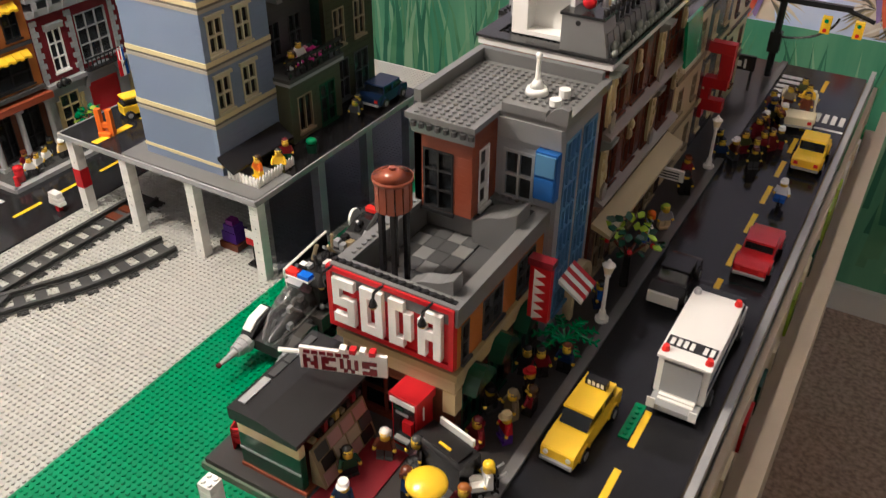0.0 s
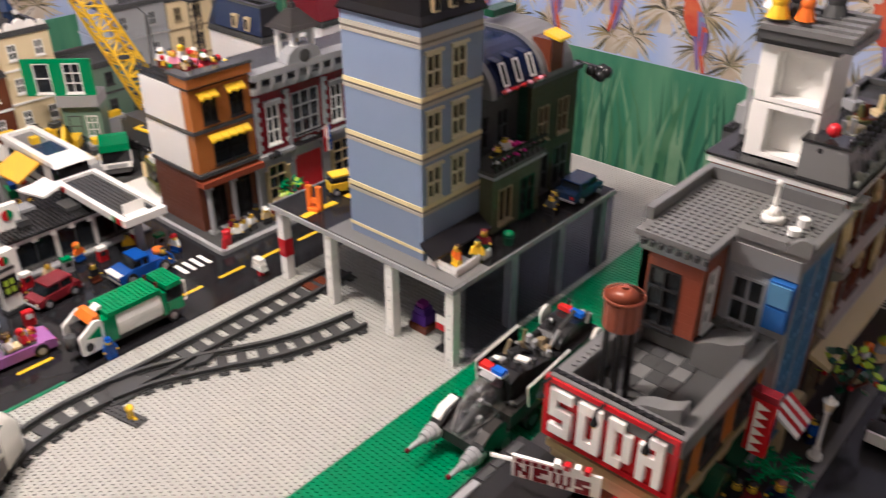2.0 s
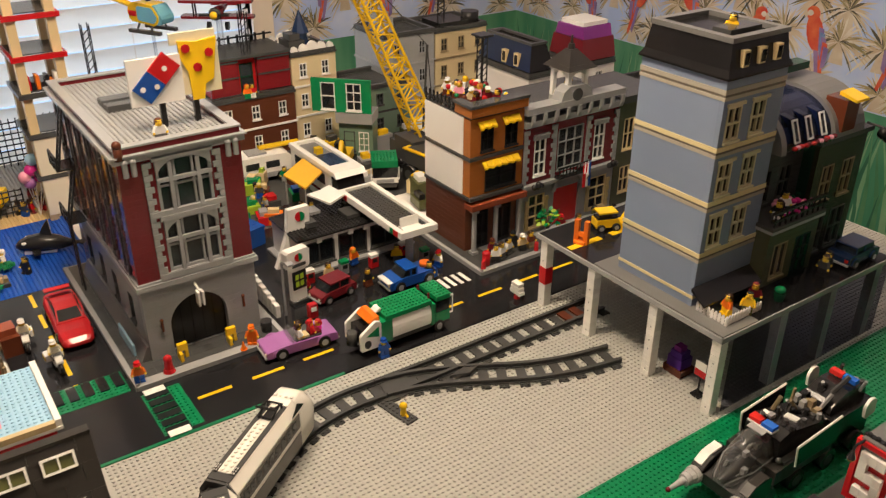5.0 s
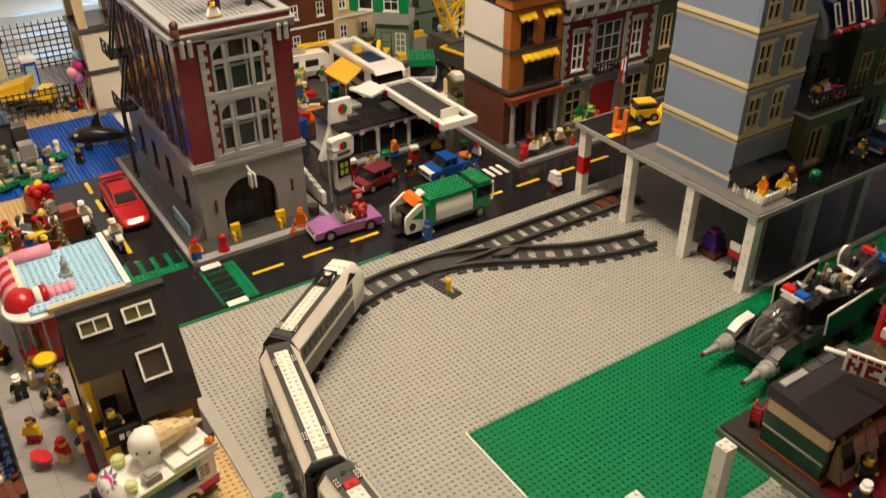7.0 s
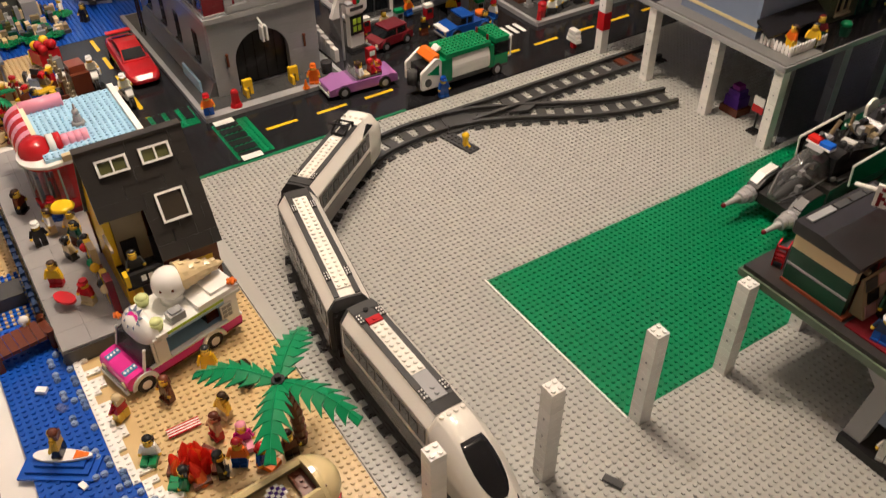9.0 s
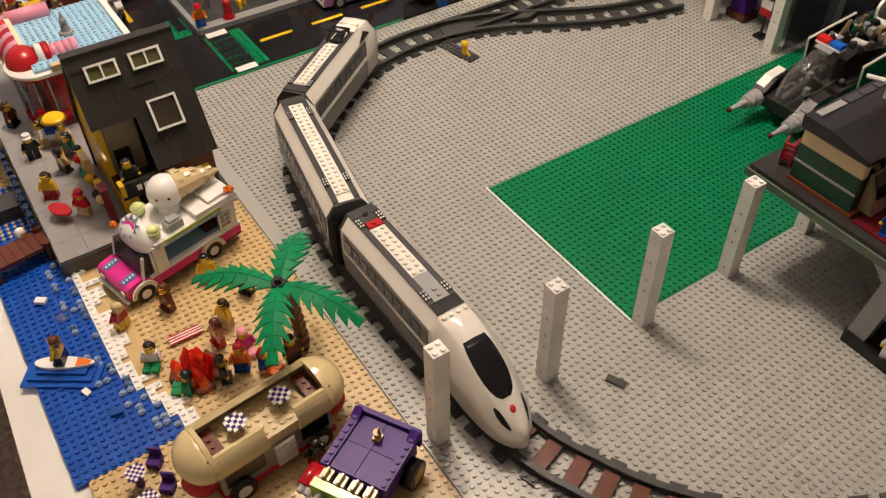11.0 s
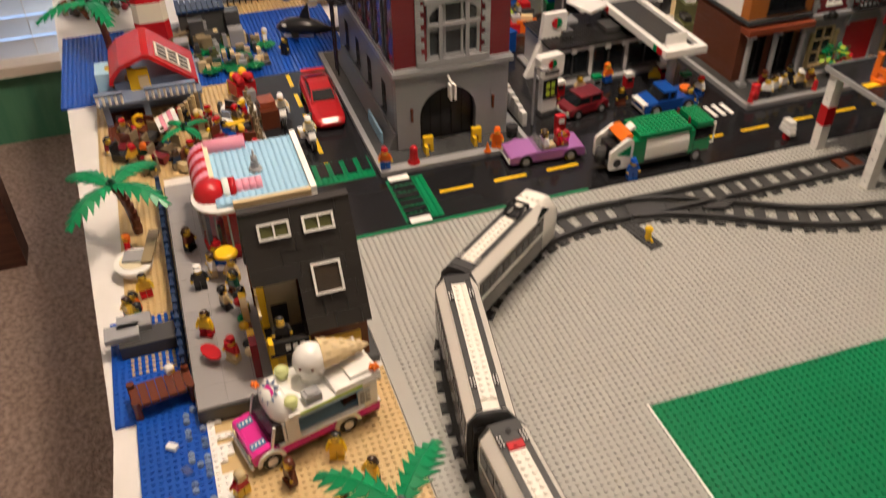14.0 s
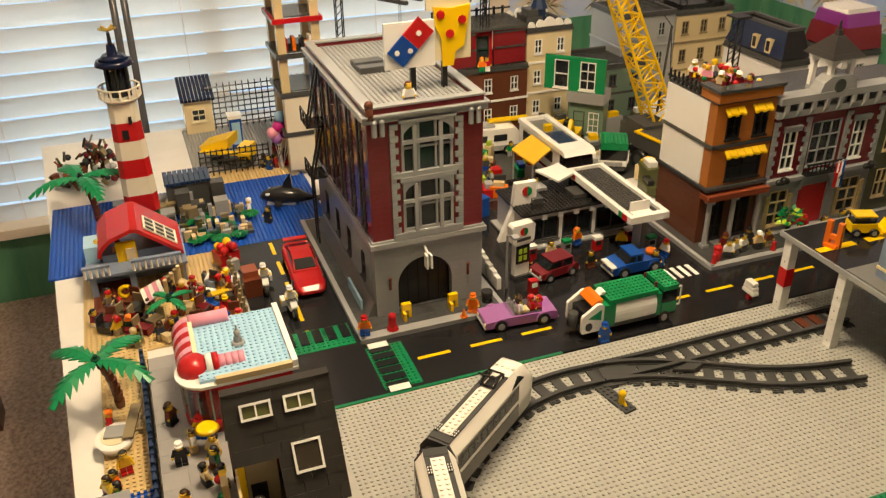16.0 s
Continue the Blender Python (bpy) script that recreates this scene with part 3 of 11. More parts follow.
for i in range(16):
    y = .215 + i * .074 + random.uniform(-.012, .012)
    bm = bm_new()
    L = random.uniform(.022, .045)
    box(bm, .4052, .4090, y, y + L, .0362, random.uniform(.070, .112))
    part("colour_chip", bm, random.choice(("green", "lime", "white", "cream", "cream", "red", "white", "dark_green")), side)

# ---- ground plates ----
def ground(name, mat, rects, z, label, skip=()):
    bm = bm_new()
    for x0, x1, y0, y1 in rects:
        box(bm, x0, x1, y0, y1, -.0044, z)
    ob = solid(name, bm, mat, label, "baseplate", kind="structure")
    stud_field("studs", mat, rects, z, ob, skip)
    return ob

ground("ground_grey", "plate_grey", [(-.664, -.256, -.246, 1.298), (-.256, .440, -.262, 0), (0, .392, 0, .56), (-.664, -.256, -.262, -.246)], 0.0,
       "light grey studded baseplates", skip=[(-.664, -.256, -.262, -.246)])
ground("ground_green", "plate_green", [(-.256, 0, 0, 1.296)], 0.0008, "green studded baseplate strip")
bm = bm_new()
box(bm, -.258, .002, -.0028, -.0004, -.004, .0022)
solid("trim_strip", bm, "white", "white edge strip beside the green plates", "trim", kind="structure")
ground("ground_tan", "plate_tan", [(-.418, .180, -.534, -.264)], -.0006, "tan studded beach plates", skip=[(-.418, -.13, -.534, -.44)])
ground("ground_tan_far", "plate_tan", [(-.92, -.50, -.548, -.478), (-1.21, -.92, -.572, -.31)], -.0008, "tan studded sand plates")

# water with a stepped shoreline
def shore(x):
    return -.472 if x < -.24 else -.472 + (x + .24) * .33
bm = bm_new()
cells = []
x = -.424
while x < -.128:
    y1 = round(shore(x) / S) * S
    box(bm, x, x + S, -.545, y1, -.0042, .0010)
    cells.append((x, x + S, -.545, -.545 + S * int((y1 + .545) / S)))
    x += S
w = solid("water_shallow", bm, "plate_blue", "bright blue studded water plates by the beach", "water", kind="structure")
stud_field("studs", "plate_blue", cells, .001, w)
bm = bm_new()
b2 = bm_new()
x = -.424
while x < -.128:
    y1 = round(shore(x) / S) * S
    n = random.choice((1, 2, 2, 3))
    box(bm, x, x + S, y1 + .0002, y1 + n * S, -.0004, .0026)
    studs(bm, x, y1, 1, n, .0026, n=6)
    for q in range(2):
        if random.random() < .6:
            yy = y1 - S * random.choice((1, 1, 2, 3))
            cyl(b2, (x + S / 2, yy + S / 2, .001), .0037, .0034, n=8)
            cyl(b2, (x + S / 2, yy + S / 2, .0044), .0024, .0017, n=8)
    x += S
solid("surf_foam", bm, "white", "white foam plates along the waterline", "surf", kind="stuff")
solid("surf_bubbles", b2, "spray_clear", "clear round studs as spray on the water", "surf", kind="stuff")
ground("water_pool", "plate_blue", [(-.60, -.424, -.568, -.48)], -.0006, "blue studded water under the small dock")
ground("water_far", "plate_blue", [(-1.52, -1.21, -.632, -.096)], .0, "blue studded sea plates by the lighthouse")
ground("ground_tan_back", "plate_tan", [(-1.592, -1.52, -.36, -.05)], -.001, "tan studded strip behind the sea")
ground("ground_yard_back", "light_grey", [(-1.90, -1.594, -.33, -.05)], -.0012, "grey studded plate of the play yard")

# roads at table level
def road(name, x0, x1, y0, y1, z, label):
    bm = bm_new()
    box(bm, x0, x1, y0, y1, -.0042, z)
    return solid(name, bm, "road_black", label, "road", kind="structure")
main_road = road("road_main", -.803, -.667, -.155, 1.298, .001, "black town road plate with yellow dashes")
cross_road = road("road_cross", -1.21, -.667, -.305, -.155, .0009, "black side street plate with yellow dashes")
bm = bm_new()
box(bm, -.670, -.6645, -.31, .13, -.004, .0016)
box(bm, -.80, -.667, -.311, -.3052, -.004, .0016)
solid("green_edge", bm, "plate_green", "green edge of the road plates", "trim", kind="structure")

def mark(parent, mat, x0, x1, y0, y1, z=.0013, name="road_marking"):
    bm = bm_new()
    box(bm, x0, x1, y0, y1, z - .0006, z)
    return part(name, bm, mat, parent)
y = -.085
while y < 1.25:
    mark(main_road, "yellow", -.739, -.732, y, y + .054)
    y += .0885
for x in (-1.20, -1.12, -1.04, -.955, -.875):
    mark(cross_road, "yellow", x, x + .05, -.233, -.226)
# studded green crossings
def crossing(x0, x1, y0, y1, along):
    bm = bm_new()
    box(bm, x0, x1, y0, y1, .0, .0015)
    nx, ny = int(round((x1 - x0) / S)), int(round((y1 - y0) / S))
    studs(bm, x0, y0, nx, ny, .0015, n=6)
    ob = part("crossing", bm, "plate_green", main_road)
    for i in range(6):
        b = bm_new()
        if along == "x":
            c = x0 + (x1 - x0) * (i + .25) / 6
            box(b, c, c + .014, y0 + .004, y1 - .02, .0016, .0040)
        else:
            c = y0 + (y1 - y0) * (i + .25) / 6
            box(b, x0 + .004, x1 - .02, c, c + .014, .0016, .0040)
        part("tile", b, "road_black", ob)
crossing(-.79, -.678, -.155, -.096, "x")
for x0, x1 in ((-.796, -.782), (-.682, -.668)):
    mark(main_road, "white", x0, x1, -.15, -.118, .0045, "white_tile")
crossing(-.872, -.812, -.297, -.163, "y")
for i in range(4):
    mark(main_road, "white", -.83 + .002, -.79, .415 + i * .016, .423 + i * .016)

# ---- posts and raised platforms ----
def post(name, x, y, h=.1152, group="white posts", stripe=False):
    t = thing(name, "tall square white plastic post built of bricks" + (" with a red band" if stripe else ""), "post", (x, y, 0), group=group)
    bm = bm_new()
    k = int(round(h / B))
    hb = h / k
    box(bm, -S + .0001, S - .0001, -S + .0001, S - .0001, .00015, hb - .00015)
    me = finish("brick", bm, "white")
    for i in range(k):
        o = new("brick", me)
        o.parent, o.location = t, (0, 0, i * hb)
    if stripe:
        bm = bm_new()
        box(bm, -S - .0004, S + .0004, -S - .0004, S + .0004, .045, .078)
        part("band", bm, "red", t)
    bm = bm_new()
    studs(bm, -S, -S, 2, 2, h)
    part("studs", bm, "white", t)
    for z in (.012, .05, .066, .09):
        bm = bm_new()
        cyl(bm, (0, -S - .0002, z), .0013, .0004, n=10, axis="y")
        part("pin_hole", bm, "light_grey", t)
    return t

base_post = post("post", .008, .262)
copy_thing(base_post, pose(.008, .39, 0))
free_post = post("post", .008, .136, .1300)
for x, y in ((.008, .010), (.008, -.118), (.008, -.246)):
    copy_thing(free_post, pose(x, y, 0))
tall_post = post("post", -.2775, .5305, .1312)
for x, y in ((-.396, .5285), (-.531, .5285), (-.275, .665), (-.275, .79), (-.275, .915), (-.50, .75), (-.50, .92)):
    copy_thing(tall_post, pose(x, y, 0))
post("striped_post", -.650, .530, .1312, stripe=True)

plat = thing("platform", "raised grey shelf on white posts carrying town houses", "platform", (0, 0, .016))
bm = bm_new()
box(bm, -.665, -.268, .520, .945, .1172, .1215)
part("deck", bm, "dark_grey", plat)
bm = bm_new()
box(bm, -.667, -.266, .517, .5199, .1155, .124)
box(bm, -.2679, -.2655, .517, .947, .1155, .124)
box(bm, -.6675, -.6651, .52, .947, .1155, .124)
part("edge_strip", bm, "light_grey", plat)
bm = bm_new()
box(bm, -.664, -.530, .522, .944, .1216, .1236)
rp = part("road_plate", bm, "road_black", plat)
for y in (.524, .620, .716, .812):
    bm = bm_new()
    box(bm, -.597, -.584, y, y + .072, .1236, .1242)
    part("road_marking", bm, "yellow", rp)
bm = bm_new()
box(bm, -.529, -.269, .522, .600, .1216, .1248)
part("base_plate", bm, "mid_grey", plat)
bm = bm_new()
box(bm, -.529, -.269, .6002, .944, .1216, .1246)
part("base_plate", bm, "roof_black", plat, "glossy black base plate")
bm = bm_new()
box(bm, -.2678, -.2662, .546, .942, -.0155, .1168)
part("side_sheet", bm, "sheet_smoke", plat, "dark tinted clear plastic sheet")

st = thing("street_platform", "raised street shelf with black road and grey pavement", "platform", (0, 0, 0))
bm = bm_new()
box(bm, -.015, .396, .154, 1.42, .1172, .1225)
part("deck", bm, "dark_tan", st)
bm = bm_new()
box(bm, -.0175, .398, .1512, .1539, .1165, .125)
box(bm, -.0175, -.0152, .154, 1.42, .1165, .125)
part("edge_strip", bm, "edge_green", st, "greenish translucent shelf edge")
bm = bm_new()
box(bm, .388, .396, .1545, 1.42, .1226, .146)
part("kerb_rail", bm, "light_grey", st)
bm = bm_new()
box(bm, .245, .3838, .1545, 1.42, .1226, .1290)
rd = part("road_plate", bm, "road_black", st)
y = .20
while y < 1.36:
    bm = bm_new()
    box(bm, .3205, .3275, y, y + .054, .1290, .1297)
    part("road_marking", bm, "yellow", rd)
    y += .0862
bm = bm_new()
box(bm, -.0148, .2448, .1545, 1.42, .1226, .1296)
part("pavement", bm, "pave_dark", st)
bm = bm_new()
box(bm, .234, .2455, .1545, 1.42, .1297, .1340)
part("kerb", bm, "kerb_grey", st)

# ---- buildings ----
def ring(parent, mat, x0, x1, y0, y1, z0, z1, out=.004, th=.012, name="cornice"):
    """A moulding that runs round a block."""
    bm = bm_new()
    box(bm, x0 - out, x1 + out, y0 - out, y0 + th, z0, z1)
    box(bm, x0 - out, x1 + out, y1 - th, y1 + out, z0, z1)
    box(bm, x0 - out, x0 + th, y0 + th, y1 - th, z0, z1)
    box(bm, x1 - th, x1 + out, y0 + th, y1 - th, z0, z1)
    return part(name, bm, mat, parent)

def shell(parent, mat, x0, x1, y0, y1, z0, z1, front=(), left=(), right=()):
    """Four walls; front faces +x (u from y0), left faces -y (u from x0), right faces +y (u from x1)."""
    wall(parent, mat, (x1, y0), 90, y1 - y0, z0, z1, front)
    wall(parent, mat, (x0, y0), 0, x1 - x0 - S, z0, z1, left)
    wall(parent, mat, (x1 - S, y1), 180, x1 - x0 - 2 * S, z0, z1, right)
    wall(parent, mat, (x0, y1), -90, y1 - y0 - S, z0, z1)

def quoins(parent, x, y, z0, z1, side, mat="light_grey"):
    """Alternating long and short corner stones up a front corner that faces +x."""
    k, z = 0, z0
    while z + B < z1 + 1e-6:
        L = .013 if k % 2 else .008
        bm = bm_new()
        a, b = (y, y + L) if side > 0 else (y - L, y)
        box(bm, x, x + .0035, a, b, z + .0004, z + B - .0004)
        part("quoin", bm, mat, parent)
        z += B
        k += 1

# fire headquarters with the roof billboard
hq = thing("fire_headquarters", "tall dark red and grey fire station with arched door", "building", (-.858, -.113, .0088))
W, D, HT = .186, .392, .345
bm = bm_new()
a0, a1 = .038, .132
arc = [(a1 + (a0 - a1) / 2 + (a1 - a0) / 2 * math.cos(t), .052 + .047 * math.sin(t)) for t in np.linspace(0, math.pi, 15)]
prism(bm, [(0, 0), (a0, 0), *arc[::-1], (a1, 0), (W, 0), (W, .128), (0, .128)], -.014, 0, "x")
part("wall", bm, "wall_grey", hq, "grey ground floor with arched gateway")
bm = bm_new()
box(bm, -.030, -.018, a0 - .01, a1 + .01, 0, .11)
dr = part("door", bm, "black", hq)
for i in range(5):
    b = bm_new()
    y = a0 + .004 + i * .018
    box(b, -.0179, -.0155, y, y + .015, .004, .092)
    part("panel", b, "black", dr)
low = [(u, u + .022, .040, .090) for u in (.06, .14, .22, .31)]
wall(hq, "grey_gloss", (-D, 0), 0, D - .015, 0, .128, low)
wall(hq, "wall_grey", (-D, W), -90, W - S, 0, .128)
wall(hq, "wall_grey", (-.015, W), 180, D - .015, 0, .128)
for o in low:
    window(hq, (-D, 0), 0, *o, "dark_grey", 1, 2)
ring(hq, "light_grey", -D, 0, 0, W, .1282, .1365, .006)
ring(hq, "light_grey", -D, 0, 0, W, .1367, .1405, .003)
fw = [(.052, .136, .150, .238), (.052, .136, .248, .334)]
sw = [(.028 + .062 * i, .028 + .062 * i + .014, z, z + .084) for i in range(6) for z in (.150, .248)]
wall(hq, "wall_dark_red", (0, 0), 90, W, .1406, .338, fw)
wall(hq, "red_gloss", (-D, 0), 0, D - S, .1406, .338, sw)
wall(hq, "wall_dark_red", (-S, W), 180, D - 2 * S, .1406, .338, [])
wall(hq, "wall_dark_red", (-D, W), -90, W - S, .1406, .338)
for (u0, u1, z0, z1) in fw:
    window(hq, (0, 0), 90, u0, u1, z0, z1, "light_grey", 3, 2, .0045)
    bm = bm_new()
    box(bm, .0008, .0060, u0 - .004, u1 + .004, z1 - .001, z1 + .007)
    part("lintel", bm, "light_grey", hq)
    bm = bm_new()
    box(bm, -.0005, .0045, u0, u1, z0 + .050, z0 + .056)
    part("transom", bm, "light_grey", hq)
    for s_ in (-1, 1):
        bm = bm_new()
        uc, hw = (u0 + u1) / 2, (u1 - u0) / 2
        arcq = [(uc + s_ * hw * math.cos(q), z1 - .030 + .029 * math.sin(q)) for q in np.linspace(0, math.pi / 2, 9)]
        prism(bm, arcq + [(uc + s_ * hw * .999, z1)], .0006, .0046, "x")
        part("arch_spandrel", bm, "light_grey", hq)
    for q in (-.021, .021):
        bm = bm_new()
        box(bm, .0005, .0055, uc + q - .003, uc + q + .003, z0, z1 - .006)
        part("mullion", bm, "light_grey", hq)
for (u0, u1, z0, z1) in sw:
    window(hq, (-D, 0), 0, u0, u1, z0, z1, "dark_grey", 1, 3, .0018)
for w in (-1, 1):
    for dx in (.0020, .0042):
        bm = bm_new()
        box(bm, min(0, w * dx), max(0, w * dx), -.0024, -.0004, 0, .0090)
        me = finish("quoin", bm, "mid_grey")
        for i in range(6):
            for k in range(0 if dx < .003 else 1, 20, 2):
                o = new("quoin", me)
                o.parent, o.location = hq, (-D + (.0265 if w < 0 else .0435) + .062 * i, 0, .1412 + k * .00975)
# pale blue slab standing in for the daylight reflection low on the side wall
slab(hq, "light_blue", -.112, -.030, -.020, -.0164, .0006, .020, "trough")
for y, s in ((.034, 1), (.152, -1)):
    quoins(hq, .0004, y, .1406, .338, s)
for z in (.1406, .245):
    bm = bm_new()
    box(bm, .0004, .005, .036, .150, z - .001, z + .008)
    part("string_course", bm, "light_grey", hq)
ring(hq, "light_grey", -D, 0, 0, W, .3382, .3475, .006)
ring(hq, "light_grey", -D, 0, 0, W, .3477, .3505, .009)
ring(hq, "dark_red", -D, 0, 0, W, .3507, .3595, .001, .010, "parapet")
ring(hq, "light_grey", -D, 0, 0, W, .3597, .3625, .003, .012, "parapet_cap")
slab(hq, "light_grey", -D + .011, -.011, .011, W - .011, .345, .3525, "roof", stud="light_grey")
for y in (.010, .022, W - .022, W - .010):
    bm = bm_new()
    cyl(bm, (.006, y, .318), .0042, .020, .0042, 10)
    ball(bm, (.006, y, .340), .005)
    part("bracket", bm, "light_grey", hq)
bm = bm_new()
cyl(bm, (.0035, .0045, .345), .007, .018, .006, 12)
ball(bm, (.0035, .0045, .367), .007)
part("finial", bm, "brown", hq)
for u in (.024, .160):
    bm = bm_new()
    cyl(bm, (.003, u, .05), .0022, .018, n=8)
    ball(bm, (.003, u, .07), .003)
    part("wall_lamp", bm, "brown", hq)
bm = bm_new()
rod(bm, (.0, .085, .118), (.020, .085, .112), .002)
box(bm, .012, .026, .080, .083, .088, .112)
box(bm, .012, .026, .087, .090, .088, .112)
part("door_sign", bm, "white", hq)
bm = bm_new()
prism(bm, [(-.016, .0004), (-.0002, .0004), (-.0002, .026), (-.004, .026)], -.36, -.004, "x")
part("plinth", bm, "mid_grey", hq)
# fire escape on the side wall
for z in (.135, .235):
    bm = bm_new()
    box(bm, -.335, -.285, -.034, -.001, z, z + .003)
    for u in (-.335, -.310, -.287):
        rod(bm, (u, -.033, z), (u, -.033, z + .026), .0019)
    rod(bm, (-.335, -.033, z + .026), (-.285, -.033, z + .026), .0019)
    rod(bm, (-.335, -.033, z + .014), (-.285, -.033, z + .014), .0015)
    part("balcony", bm, "black", hq)
for z0, z1 in ((.004, .07), (.07, .135), (.14, .235), (.24, .345)):
    bm = bm_new()
    for u in (-.302, -.284):
        rod(bm, (u, -.030, z0), (u, -.006 if z0 > .1 else -.030, z1), .0021)
    n = int((z1 - z0) / .009)
    for i in range(n):
        f = (i + .5) / n
        yy = -.030 + (.024 * f if z0 > .1 else 0)
        rod(bm, (-.302, yy, z0 + (z1 - z0) * f), (-.284, yy, z0 + (z1 - z0) * f), .0015, 5)
    part("ladder", bm, "black", hq)
# roof plant and billboard
bm = bm_new()
for i in range(4):
    box(bm, -.25 + i * .017, -.236 + i * .017, .045, .095, .3527, .362 + .002 * (i % 2))
box(bm, -.235, -.20, .07, .11, .3527, .358)
part("roof_plant", bm, "dark_grey", hq)
bb = thing("billboard", "white roof billboard with red and blue tile shape and yellow slice", "sign", (-.935, -.013, .3615))
for y in (.0, .052):
    bm = bm_new()
    box(bm, -.004, .004, y - .004, y + .004, 0, .05)
    part("sign_post", bm, "black", bb)
bm = bm_new()
box(bm, .0042, .010, -.047, .034, .040, .110)
part("panel", bm, "white", bb)
bm = bm_new()
box(bm, .001, .0068, .0343, .094, .045, .122)
box(bm, .001, .0068, .022, .092, .1222, .139)
part("panel", bm, "cream", bb)
dm = pose(.0102, -.006, .080, -45, 0, 0)
for (z0, z1, mt) in ((-.036, -.0004, "blue"), (0, .0356, "red")):
    bm = bm_new()
    box(bm, 0, .0035, -.017, .017, z0, z1, m=dm)
    if mt == "blue":
        cyl(bm, (.0035, -.006, -.026), .004, .0016, n=12, axis="x", mi=1, m=dm)
        cyl(bm, (.0035, .008, -.010), .004, .0016, n=12, axis="x", mi=1, m=dm)
    else:
        cyl(bm, (.0035, .0, .018), .004, .0016, n=12, axis="x", mi=1, m=dm)
    part("square", bm, [mt, "white"], bb)
bm = bm_new()
prism(bm, [(.046, .036), (.064, .036), (.068, .058), (.082, .066), (.092, .128), (.060, .124), (.032, .128), (.034, .100), (.044, .080)], .0070, .0105, "x")
sl = part("slice", bm, "yellow", bb)
for y, z in ((.043, .116), (.078, .106), (.058, .086)):
    b = bm_new()
    cyl(b, (.0106, y, z), .0068, .002, n=8, axis="x")
    part("disc", b, "red", sl)

# pavements of the far side
def pavement(name, x0, x1, y0, y1, label):
    bm = bm_new()
    box(bm, x0, x1, y0, y1, -.004, .0076)
    box(bm, x1 - .006, x1 + .002, y0, y1, .0, .0088)
    box(bm, x0, x1, y0 - .002, y0 + .006, .0, .0088)
    ob = solid(name, bm, "light_grey", label, "pavement", kind="structure")
    nx, ny = int((x1 - x0 - .012) / (2 * S)), int((y1 - y0 - .012) / (2 * S))
    b0 = bm_new()
    box(b0, 0, 2 * S - .0004, 0, 2 * S - .0004, 0, .0010)
    me = finish("paving_tile", b0, "dark_grey")
    for i in range(nx):
        for j in range(ny):
            x, y = x0 + .005 + i * 2 * S, y0 + .007 + j * 2 * S
            if x > x1 - .075 or y < y0 + .05:
                o = new("paving_tile", me)
                o.parent, o.location = ob, (x, y, .0077)
pavement("pavement_station", -1.26, -.805, -.155, .100, "grey tiled pavement round the fire station")
pavement("pavement_shops", -1.05, -.793, .497, 1.02, "grey tiled pavement before the shops")

# corner cafe: orange front, white party wall, brown ground floor
cf = thing("corner_cafe", "three-storey orange and brown cafe with white side wall and yellow awnings", "building", (-.868, .520, .0088))
x0, x1, y0, y1 = -.150, 0, 0, .128
wall(cf, "wall_brown", (x1 - .012, y0), 90, y1, 0, .098, [(.026, .056, .004, .085), (.070, .114, .004, .085)])
wall(cf, "wall_brown", (x0, y0), 0, x1 - x0 - .012 - S, 0, .098)
wall(cf, "wall_brown", (x0, y1), -90, y1 - S, 0, .098)
for u in (.026, .070):
    window(cf, (x1 - .012, y0), 90, u, u + (.030 if u < .05 else .044), .004, .085, "black", 2, 3, pane="smoke")
for u in (.006, .059, .118):
    bm = bm_new()
    cyl(bm, (.006, u + .003, .004), .0055, .070, .0048, 10)
    box(bm, -.001, .013, u - .004, u + .010, 0, .006)
    box(bm, -.001, .013, u - .004, u + .010, .074, .080)
    part("column", bm, "light_grey", cf)
bm = bm_new()
box(bm, -.010, .016, -.004, .060, .0805, .0915)
box(bm, -.010, .016, .0602, y1 + .004, .0805, .0915)
part("fascia", bm, "rust", cf)
bm = bm_new()
box(bm, x0, x1 + .008, -.004, y1, .098, .1045)
part("ledge", bm, "dark_grey", cf)
for f, zz in enumerate((.1047, .186)):
    z1 = zz + .074
    fo = [(.036, .112, zz + .008, zz + .056)] if f == 0 else [(.024, .054, zz + .008, zz + .056), (.082, .112, zz + .008, zz + .056)]
    wall(cf, "wall_orange", (x1, y0 + .0), 90, y1, zz, z1, fo)
    for o in fo:
        window(cf, (x1, y0), 90, *o, "black", 2, 2, pane="smoke")
        n = int((o[1] - o[0] + .016) / S)
        for i in range(n):
            bm = bm_new()
            ya = o[0] - .008 + i * S
            prism(bm, [(.0006, o[3] + .012), (.011, o[3] + .002 + .0022 * (i % 2)), (.011, o[3] - .002 + .0022 * (i % 2)), (.0006, o[3] + .008)], ya + .0003, ya + S - .0003, "y")
            part("awning_slat", bm, "yellow", cf)
    bm = bm_new()
    box(bm, x0, x1 - .022, -.0015, S, zz, z1)
    part("side_wall", bm, "white", cf, "smooth white party wall panel")
    bm = bm_new()
    box(bm, x1 - .0218, x1 - .0082, 0, S, zz, z1)
    part("corner_bricks", bm, "wall_orange", cf)
    wall(cf, "wall_white", (x0, y1), -90, y1 - S, zz, z1)
    if f == 0:
        bm = bm_new()
        box(bm, x0, x1 + .003, -.003, y1, z1 + .0002, z1 + .0070)
        part("ledge", bm, "dark_grey", cf)
slab(cf, "dark_grey", x0, x1 - .001, .001, y1, .2605, .266, "roof", stud="dark_grey")
bm = bm_new()
box(bm, -.045, .008, -.004, .010, .2662, .284)
